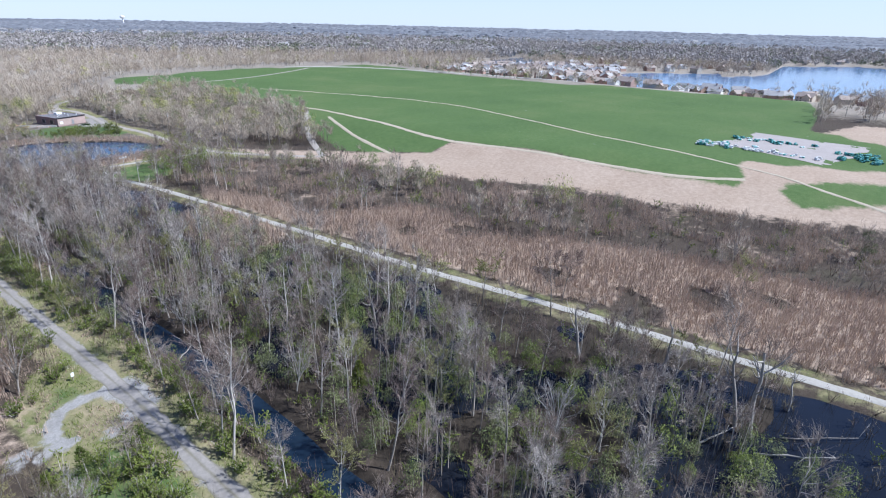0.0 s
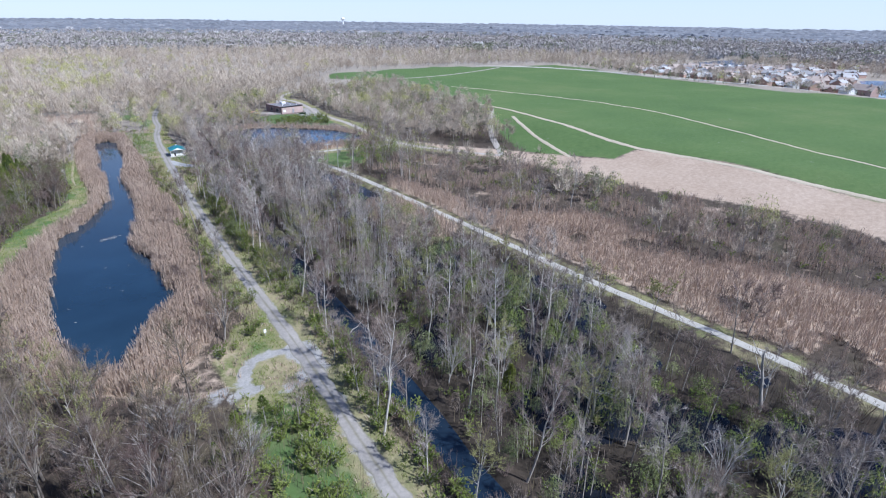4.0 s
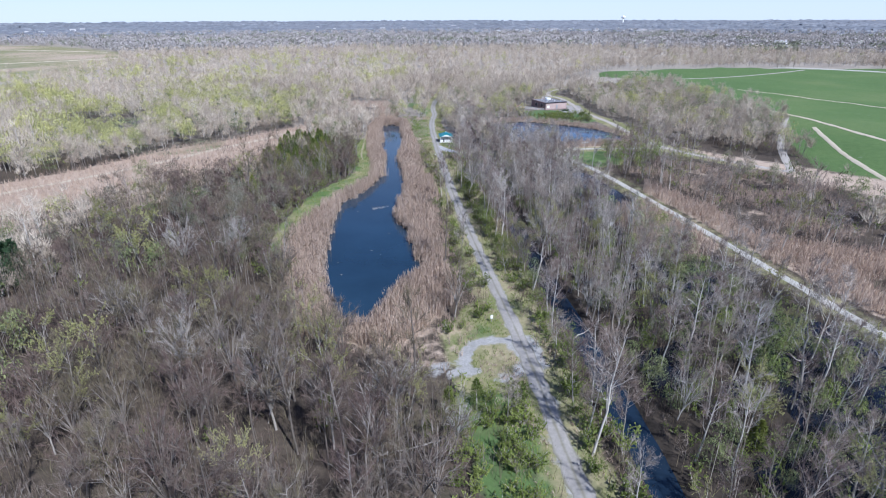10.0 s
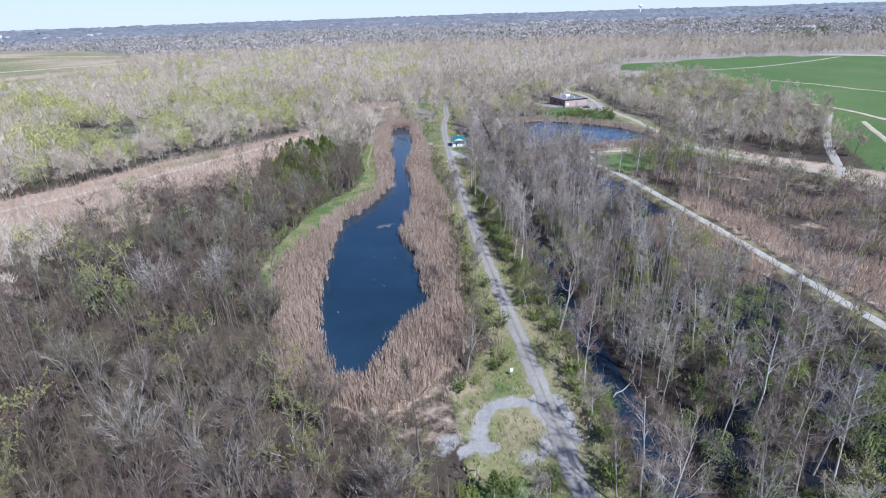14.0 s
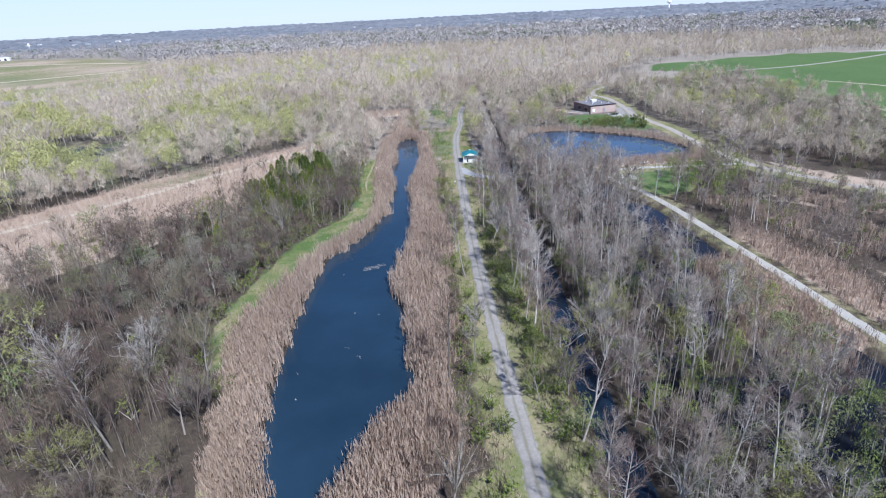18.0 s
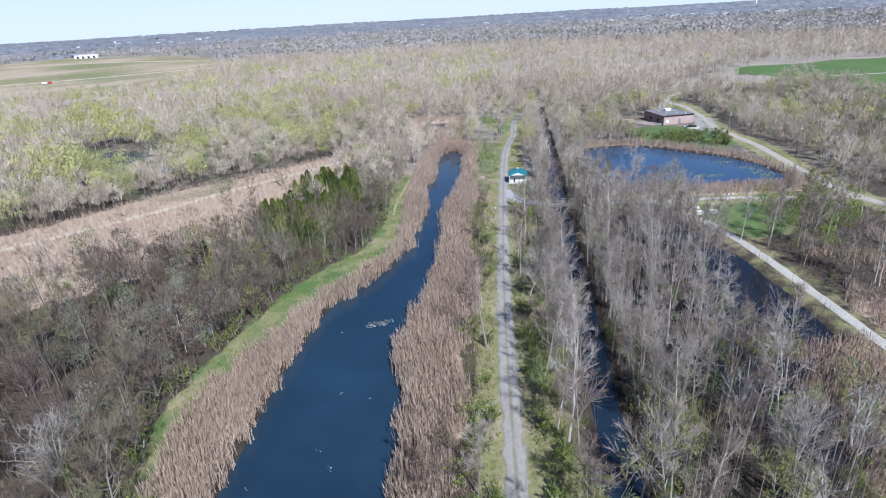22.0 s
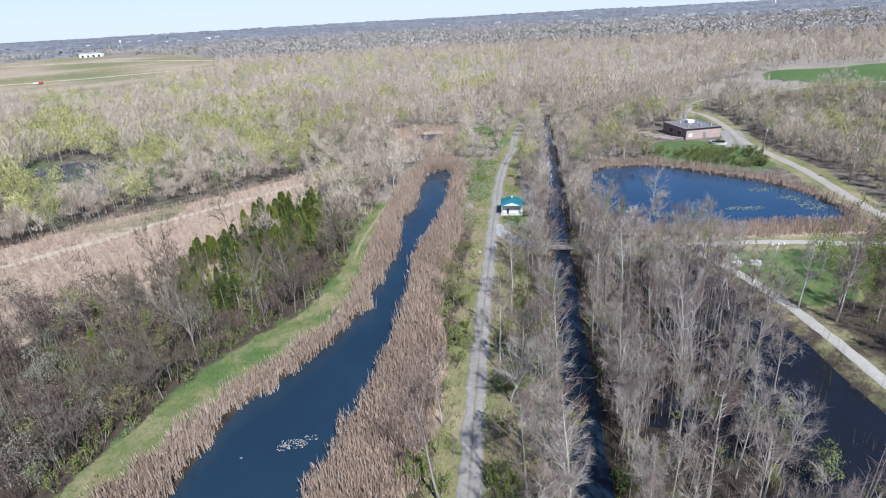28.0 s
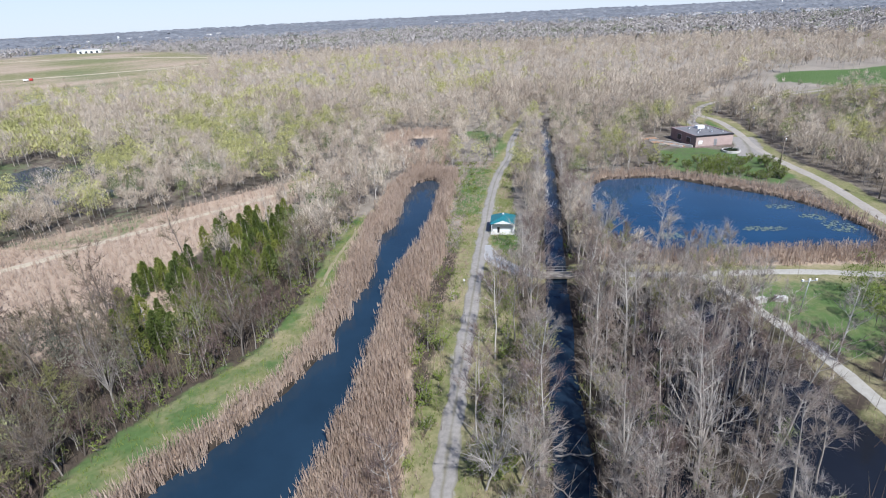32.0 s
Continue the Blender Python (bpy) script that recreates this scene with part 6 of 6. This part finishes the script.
strip("pavement_bed", [(57, 284), (61, 280), (64.5, 277)], 2.4, ORANGE, 0.12, "orange mulch bed beside a brick building", "gravel", ragged=0.3)
bed = empty("raised_bed", pose(75.5, 268.8, 0.6), "round raised planting bed with a pale concrete rim and low shrubs", "planter")
for a in ((55.5, 287.5, 12, 6.0, 2.6), (57.5, 282.5, 16, 5.5, 2.2), (60.5, 278.6, 12, 4.0, 1.8)):
    timber_deck(*a)
part("soil", rod("soil", GROUND, [(0, 0, -0.2), (0, 0, 0.3)], [2.3, 2.3], 20), bed, "dark planted soil")
for k in range(12):
    a = radians(30 * k)
    e = part("rim", box_mesh("rim", CONCRETE, -0.7, 2.3, -0.2, 0.7, 2.6, 0.5, 0.03), bed)
    e.rotation_euler = (0, 0, a)
for k in range(5):
    v, f = flakes(np.random.default_rng(k).normal(size=(90, 3)) * [0.38, 0.38, 0.2] + [1.25 * math.cos(k * 1.26), 1.25 * math.sin(k * 1.26), 0.6], 0.22, np.random.default_rng(k + 9))
    part("shrub", mesh_of("shrub", v, f, [M["pine"]]), bed, "low dark shrub")


# poles, signs and small things
def utility_pole(m, h=9.5):
    top = empty("utility_pole", m, "weathered wooden utility pole with a crossarm", "pole", "utility poles along the drive")
    part("pole", rod("pole", POLEWOOD, [(0, 0, -0.3), (0, 0, h)], [0.16, 0.11]), top)
    arm = part("crossarm", box_mesh("crossarm", POLEWOOD, -1.2, -0.16, h - 0.75, 1.2, -0.06, h - 0.6), top)
    for x in (-1.05, -0.4, 0.4, 1.05):
        part("insulator", rod("insulator", WHITE, [(x, -0.11, h - 0.6), (x, -0.11, h - 0.42)], [0.05, 0.035], 6), arm)
    part("transformer", rod("transformer", STEEL, [(0.35, 0, h - 1.9), (0.35, 0, h - 1.1)], [0.22, 0.22], 10), top)
    return top


pole = utility_pole(on_ground(92, 297, 20))
for x, y, r in ((80.3, 247.7, 35), (90.5, 222, 40), (97, 190, 60)):
    copy_thing(pole, on_ground(x, y, r))


def birdhouse_pole(m):
    top = empty("birdhouse_pole", m, "tall grey pole with white bird houses on a lawn", "pole")
    part("pole", rod("pole", STEEL, [(0, 0, -0.3), (0.5, 0.1, 5.6)], [0.07, 0.05]), top)
    arm = part("crossbar", box_mesh("crossbar", STEEL, -0.7, 0.06, 5.5, 1.7, 0.14, 5.6), top)
    for x in (-0.55, 0.5, 1.5):
        b = part("bird_house", prism("bird_house", WHITE, [(-0.12, 0), (0.12, 0), (0.12, 0.22), (0, 0.34), (-0.12, 0.22)], x - 0.13, x + 0.13), arm, "white gabled bird house")
        b.location = (0, 0.1, 5.6)
    return top


birdhouse_pole(on_ground(48.6, 169.6, 10))


def concrete_block(x, y, r, s):
    bm = bmesh.new()
    box(bm, -0.9 * s, -0.5 * s, -0.1, 0.9 * s, 0.5 * s, 0.75 * s, 0.06)
    ob = tagged(new("concrete_block", bm_mesh("concrete_block", bm, CONCRETE)), "pale weathered concrete block on a lawn", "block", "blocks on the lawn")
    ob.matrix_basis = on_ground(x, y, r)


for a in ((44.7, 173.4, 20, 1.0), (48.0, 174.0, -8, 1.0), (45.6, 177.0, 40, 0.7)):
    concrete_block(*a)


def sign_post(m, label, w=0.45, h=0.6, tall=1.3):
    top = empty("sign_post", m, label, "sign")
    part("post", box_mesh("post", OLDWOOD, -0.05, -0.05, -0.3, 0.05, 0.05, tall), top)
    part("board", box_mesh("board", WHITE, -w / 2, -0.08, tall - h, w / 2, -0.051, tall + 0.03), top, "small white board")


sign_post(on_ground(-4.7, 65.6, 15), "small white sign on a post beside a track")
sign_post(on_ground(-1.9, 179.0, -10), "small dark post with a notice beside a track", 0.35, 0.4, 1.1)


# footbridge over the canal
def footbridge(m, length):
    top = empty("footbridge", m, "weathered wooden footbridge with rails over a canal", "bridge")
    for y in (-0.8, 0.8):
        part("beam", box_mesh("beam", OLDWOOD, -length / 2, y - 0.1, -0.35, length / 2, y + 0.1, -0.06), top)
    plank = box_mesh("plank", OLDWOOD, -0.14, -1.05, -0.06, 0.14, 1.05, 0.0, 0.008)
    n = int(length / 0.3)
    for k in range(n):
        p = part("plank", plank, top)
        p.location = (-length / 2 + 0.15 + k * 0.3, 0, 0.0)
    post = box_mesh("post", OLDWOOD, -0.05, -0.05, -0.3, 0.05, 0.05, 1.05)
    for y in (-1.0, 1.0):
        for k in range(6):
            p = part("post", post, top)
            p.location = (-length / 2 + 0.2 + k * (length - 0.4) / 5, y * 1.06, 0)
        for z in (0.5, 1.0):
            part("rail", box_mesh("rail", OLDWOOD, -length / 2, y - 0.04, z, length / 2, y + 0.04, z + 0.09), top)


footbridge(pose(14.6, 182.6, 0.72, 0, 0, 0), 9.0)


# fallen trunks
def fallen_log(a, b, z, r, seed, label="pale fallen trunk lying in black water"):
    rng = np.random.default_rng(seed)
    pts = np.linspace((*a, z), (*b, z + 0.25), 6) + np.r_[[(0, 0, 0)], rng.normal(size=(5, 3)) * [0.12, 0.12, 0.05]]
    top = empty("fallen_log", pose(0, 0, 0), label, "log", "fallen trunks")
    part("trunk", rod("trunk", M["snag"], pts, np.linspace(r, r * 0.35, 6), 7), top)
    for k in range(5):
        i = rng.integers(2, 6)
        d = rng.normal(size=3) * [1.0, 1.0, 0.5] + [0, 0, 0.7]
        part("branch", rod("branch", M["snag"], [pts[i], pts[i] + d * 0.6, pts[i] + d * 1.3], [r * 0.3, r * 0.2, r * 0.06], 5), top)


for k, (a, b, r) in enumerate((((28.5, 29.5), (33.0, 22.0), 0.16), ((29.6, 30.0), (32.2, 23.0), 0.13), ((30, 27), (36, 26), 0.12), ((41, -12), (46, -20), 0.13), ((46, -14), (52, -22), 0.11),
                               ((38, -6), (44, -9), 0.14), ((10.2, 140), (14.6, 140.1), 0.13), ((9.0, 137), (11.4, 134), 0.12), ((8, 95), (13, 99), 0.1), ((7.5, 60), (12, 63), 0.1), ((34, 118), (40, 124), 0.12), ((-24, 38), (-14, 40), 0.14))):
    fallen_log(a, b, 0.2 if a[0] > 5 else 0.75, r, 300 + k)
for k, (x, y, s) in enumerate(((45.0, -9.0, 1.0), (38.2, -4.8, 0.9), (44.2, -10.9, 1.05), (36.3, -3.6, 0.85), (30.3, 31.5, 0.75), (25, 24, 0.7), (33, 44, 0.8), (40, 60, 0.85), (21, 82, 0.8), (35, 100, 0.8), (14.8, 128, 0.7), (42, 12, 0.9), (50, 2, 0.8), (53, -14, 0.8))):
    top = tagged(new("snag"), "dead standing trunk with broken pale limbs, in black water", "tree", "dead trunks of the wet wood")
    top.matrix_basis = on_ground(x, y, 70 * k, -0.1) @ pose(0, 0, 0, (k % 5 - 2) * 4, (k % 3 - 1) * 5, 0)
    for j, (v, f) in enumerate(SNAG[k % 3]):
        part("trunk" if j == 0 else "limb", smooth(mesh_of("limb", v * s, f, [M["snag"]])), top)

# small water plants
rp = np.random.default_rng(61)


def lily_pads(name, spots, label, mat, size):
    V, F, o = [], [], 0
    for x, y, rx, ry, n in spots:
        for _ in range(n):
            a, d = rp.uniform(0, 2 * np.pi), np.sqrt(rp.random())
            cx0, cy0, r = x + np.cos(a) * d * rx, y + np.sin(a) * d * ry, rp.uniform(0.3, 1.0) * size
            k = np.linspace(0.25, 2 * np.pi - 0.25, 7) + a
            V.append(np.r_[[(cx0, cy0, 0.02)], np.c_[cx0 + np.cos(k) * r, cy0 + np.sin(k) * r, 0.018 + 0.02 * rp.random(7)]])
            F.append(np.array([(0, j, j + 1) for j in range(1, 7)]) + o)
            o += 8
    tagged(new(name, mesh_of(name, np.concatenate(V), np.concatenate(F), [mat], tone=np.full(o, 0.5))), label, "water plants", kind="stuff")


PAD = plant("lily_pad", [(0.09, 0.125, 0.105), (0.13, 0.165, 0.14), (0.17, 0.205, 0.17)], spread=0.9)
lily_pads("lily_pads", [(39.5, 202, 3.0, 1.6, 90), (59, 205.5, 4.5, 1.4, 110), (68, 219, 3.4, 1.8, 60), (74, 206.5, 3.0, 3.5, 130), (71.5, 212, 2.6, 2.0, 60)], "grey-green lily pads floating on a pond", PAD, 0.34)
WEED = plant("dead_weed", [(0.16, 0.15, 0.13), (0.28, 0.265, 0.24), (0.42, 0.40, 0.37)], spread=0.9)
weed = [(-22.4, 127.3, 1.7, 0.8, 110), (-23.4, 126.6, 0.9, 0.5, 30), (-20.6, 128.4, 0.9, 0.5, 24)] + [(rp.uniform(-31, -15.5), rp.uniform(84, 132), rp.uniform(0.2, 0.6), rp.uniform(0.15, 0.5), int(rp.integers(2, 6))) for _ in range(12)]
lily_pads("floating_weed", [w for w in weed if signed(np.array([w[0]]), np.array([w[1]]), POND_LONG)[0] > 1.5], "pale dead weed floating on a long pond", WEED, 0.11)


# storage yard on the field
def crate_stack(m, mats, n, label):
    top = empty("crate_stack", m, label, "crates", "stacks in the storage yard")
    top.scale = (0.62, 0.62, 0.62)
    rng = np.random.default_rng(n)
    for k in range(n):
        x, y, z = (k % 3) * 1.5 - 1.5, ((k // 3) % 2) * 1.4 - 0.7, (k // 6) * 1.0
        c = part("crate", box_mesh("crate", mats[k % len(mats)], -0.68, -0.62, 0, 0.68, 0.62, 0.9, 0.06), top)
        c.location, c.rotation_euler = (x, y, z), (0, 0, rng.uniform(-0.15, 0.15))
    return top


st = [crate_stack(on_ground(200.6, 36.0, 10, 0.1), [TEALBOX, GREENBOX], 9, "stack of teal and dark green plastic crates"),
      crate_stack(on_ground(206, 29.0, 30, 0.1), [WHITE, SIDING], 8, "stack of white wrapped crates"),
      crate_stack(on_ground(208, 18.0, 30, 0.1), [WHITE, TEALBOX], 6, "stack of white and teal crates")]
ry = np.random.default_rng(62)
for k in range(112):
    u = ry.random()
    if k < 36:
        x, y, q = 199 + ry.uniform(0, 10), 26 + ry.uniform(-3, 12), k % 2
    elif k < 62:
        x, y, q = 224 + ry.uniform(-3, 3), 30 - 30 * u, ry.choice([0, 2])
    elif k < 92:
        x, y, q = 213 + ry.uniform(-9, 9), -14 + ry.uniform(-6, 7), 0
    else:
        x, y, q = 202 + ry.uniform(-2, 2), 22 - 26 * u, ry.choice([1, 2])
    g = ry.uniform(0.34, 0.55)
    copy_thing(st[int(q)], on_ground(x, y, ry.uniform(0, 360), 0.1)).scale = (g, g, g)


# houses
ROOFS = [surface("shingle_brown", (0.28, 0.225, 0.19), (0.41, 0.345, 0.30), 2.5, 0.4, 0.9, 0.3, 0.02), surface("shingle_grey", (0.30, 0.29, 0.285), (0.44, 0.43, 0.42), 2.5, 0.4, 0.9, 0.3, 0.02)]
WALLS = [surface("house_brick", (0.30, 0.19, 0.15), (0.43, 0.30, 0.24), 1.5, 0.3, 0.9, 0.3, 0.02), surface("house_tan", (0.44, 0.37, 0.29), (0.56, 0.49, 0.40), 1.5, 0.3, 0.8, 0.3, 0.02), SIDING]
GLASS = surface("window_glass", (0.03, 0.04, 0.05), (0.06, 0.075, 0.09), 1.0, 0.3, 0.1, 0.0)


def house(m, w, d, h, rise, wall_mat, roof_mat, label, group):
    top = empty("house", m, label, "house", group)
    body = part("wall", prism("wall", wall_mat, [(-d / 2, -1.5), (d / 2, -1.5), (d / 2, h), (0, h + rise - 0.15), (-d / 2, h)], -w / 2, w / 2), top)
    wing = part("wing", prism("wing", wall_mat, [(-w * 0.02, -1.5), (w * 0.4, -1.5), (w * 0.4, h * 0.95), (w * 0.19, h + rise * 0.7), (-w * 0.02, h * 0.95)], -d / 2 - 2.5, 0, "y"), top)
    e = 0.5
    t = 0.25
    part("roof", prism("roof", roof_mat, [(-d / 2 - e, h - 0.25), (0, h + rise), (d / 2 + e, h - 0.25), (d / 2 + e, h - 0.25 + t), (0, h + rise + t), (-d / 2 - e, h - 0.25 + t)], -w / 2 - e, w / 2 + e), top)
    c = w * 0.19
    part("wing_roof", prism("wing_roof", roof_mat, [(c - w * 0.21 - e, h * 0.95 - 0.3), (c, h + rise * 0.7), (c + w * 0.21 + e, h * 0.95 - 0.3), (c + w * 0.21 + e, h * 0.95 - 0.05), (c, h + rise * 0.7 + t), (c - w * 0.21 - e, h * 0.95 - 0.05)], -d / 2 - 2.9, -0.2, "y"), top)
    part("chimney", box_mesh("chimney", WALLS[0], -w * 0.3, 0.6, h, -w * 0.3 + 0.9, 1.4, h + rise + 0.9, 0.03), top)
    for x, y, z in ((-w * 0.36, -d / 2, 0.9), (-w * 0.16, -d / 2, 0.9), (-w * 0.36, -d / 2, 3.4), (-w * 0.16, -d / 2, 3.4), (w * 0.2, -d / 2 - 2.5, 0.9)):
        if z + 1.3 < h + 0.6:
            part("window", box_mesh("window", GLASS, x - 0.6, y - 0.06, z, x + 0.6, y + 0.05, z + 1.3), top)
    return top


base = [house(on_ground(458, 160, 80), 15, 10, 5.4, 3.4, WALLS[0], ROOFS[0], "large red brick house with a brown roof by a lake", "lakeside houses"),
        house(on_ground(466, 140, 100), 14, 9, 5.4, 3.2, WALLS[1], ROOFS[0], "large tan house with a brown roof by a lake", "lakeside houses"),
        house(on_ground(452, 110, 70), 13, 9, 5.2, 3.0, WALLS[2], ROOFS[1], "white house with a grey roof by a lake", "lakeside houses"),
        house(on_ground(462, 92, 85), 14, 10, 5.3, 3.6, WALLS[0], ROOFS[1], "brick house with a grey roof by a lake", "lakeside houses")]
rh = np.random.default_rng(63)
spots = []
for k in range(4000):
    mode = rh.random()
    if mode < 0.66:
        x, y = rh.uniform(410, 640), rh.uniform(150, 390)
        if not inside(np.array([x]), np.array([y]), HOUSES_AT)[0]:
            continue
    elif mode < 0.8:
        y = rh.uniform(-120, 140)
        x = 440 + 0.25 * max(0, 60 - y) + rh.uniform(-12, 14)
    else:
        x, y = rh.uniform(640, 1150), rh.uniform(-250, 330)
    if signed(np.array([x]), np.array([y]), LAKE_EAST)[0] > -9 or signed(np.array([x]), np.array([y]), LAKE_NORTH)[0] > -9:
        continue
    if all((x - a) ** 2 + (y - b) ** 2 > (11.5 + max(0, x - 600) * 0.08) ** 2 for a, b in spots):
        spots.append((x, y))
    if len(spots) > 250:
        break
for x, y in spots:
    q = rh.uniform(0.62, 0.82)
    copy_thing(base[int(rh.integers(0, 4))], on_ground(x, y, rh.uniform(0, 360), -0.2)).scale = (q, q, q)

far_house = house(on_ground(0, 1400, 10), 16, 10, 5.0, 2.6, SIDING, ROOFS[1], "pale house far off among woods", "far houses")
for az0, az1, d0, d1, n in ((10, 29, 1500, 1750, 26), (-45, -20, 1500, 2600, 7), (-18, 8, 1900, 2600, 6), (36, 62, 900, 1700, 12), (70, 96, 1300, 2400, 8)):
    for _ in range(n):
        a, d = radians(rh.uniform(az0, az1)), rh.uniform(d0, d1)
        copy_thing(far_house, on_ground(math.sin(a) * d, math.cos(a) * d + 40, rh.uniform(0, 180), 2.5))


def warehouse(m, w, d, h, label):
    top = empty("warehouse", m, label, "building")
    part("wall", box_mesh("wall", SIDING, -w / 2, -d / 2, -1, w / 2, d / 2, h, 0.1), top)
    part("roof", prism("roof", ROOFS[1], [(-d / 2 - 0.4, h), (0, h + d * 0.08), (d / 2 + 0.4, h), (d / 2 + 0.4, h + 0.3), (0, h + d * 0.08 + 0.3), (-d / 2 - 0.4, h + 0.3)], -w / 2 - 0.4, w / 2 + 0.4), top)
    for k in range(4):
        part("door", box_mesh("door", GLASS, -w / 2 + 4 + k * w / 4.6, -d / 2 - 0.1, -0.2, -w / 2 + 8 + k * w / 4.6, -d / 2 + 0.05, 4.0), top)


warehouse(on_ground(-800, 1165, 25), 44, 18, 6.5, "long white warehouse beyond a marsh field")


def mast(m, h):
    top = empty("radio_mast", m, "tall pale lattice radio mast above far woods", "mast")
    s = lambda z: 2.2 * (1 - z / h) + 0.5
    for k in range(3):
        a = k * 2.094
        part("leg", rod("leg", STEEL, [(math.cos(a) * s(0), math.sin(a) * s(0), 0), (math.cos(a) * s(h), math.sin(a) * s(h), h)], [0.35, 0.25], 5), top)
    for j in range(9):
        z0, z1 = j * h / 9, (j + 1) * h / 9
        for k in range(3):
            a, b = k * 2.094, (k + 1) * 2.094
            part("brace", rod("brace", STEEL, [(math.cos(a) * s(z0), math.sin(a) * s(z0), z0), (math.cos(b) * s(z1), math.sin(b) * s(z1), z1)], [0.16, 0.16], 4), top)
    part("antenna", box_mesh("antenna", WHITE, -1.8, -0.4, h - 4, 1.8, 0.4, h, 0.1), top)


mast(on_ground(-748, 1185, 0), 28)


def water_tower(m, h):
    top = empty("water_tower", m, "pale round water tower on the skyline", "tower")
    part("stem", rod("stem", WHITE, [(0, 0, 0), (0, 0, h * 0.3), (0, 0, h * 0.7)], [4.5, 2.5, 3.0], 12), top)
    part("tank", rod("tank", WHITE, [(0, 0, h * 0.66), (0, 0, h * 0.72), (0, 0, h * 0.82), (0, 0, h * 0.93), (0, 0, h)], [3.0, 8.5, 11.0, 8.0, 0.6], 16), top)


water_tower(on_ground(1260, 2900, 0), 44)


# trailer on the far field
def trailer(m):
    top = empty("trailer", m, "small white farm trailer behind a red tractor on a far field", "farm trailer")
    part("body", box_mesh("body", WHITE, -3.2, -1.0, 0.8, 1.4, 1.0, 2.0, 0.06), top, "white box body")
    cab = part("cab", box_mesh("cab", REDPAINT, 2.0, -1.0, 0.6, 5.0, 1.0, 2.5, 0.12), top, "red cab")
    part("windscreen", box_mesh("windscreen", GLASS, 4.98, -0.8, 1.5, 5.06, 0.8, 2.3), cab)
    for x in (-2.2, 0.4, 2.6, 4.4):
        for y in (-0.9, 0.9):
            part("wheel", rod("wheel", DARK, [(x, y - 0.15, 0.4), (x, y + 0.15, 0.4)], [0.4, 0.4], 12), top)
    part("hitch", rod("hitch", DARK, [(1.3, 0, 0.9), (2.1, 0, 0.9)], [0.08, 0.08], 8), top)


REDPAINT = surface("red_paint", (0.42, 0.03, 0.025), (0.55, 0.06, 0.045), 1.0, 0.2, 0.4, 0.1, 0.005)
trailer(on_ground(-450, 601, 20, 0.1))
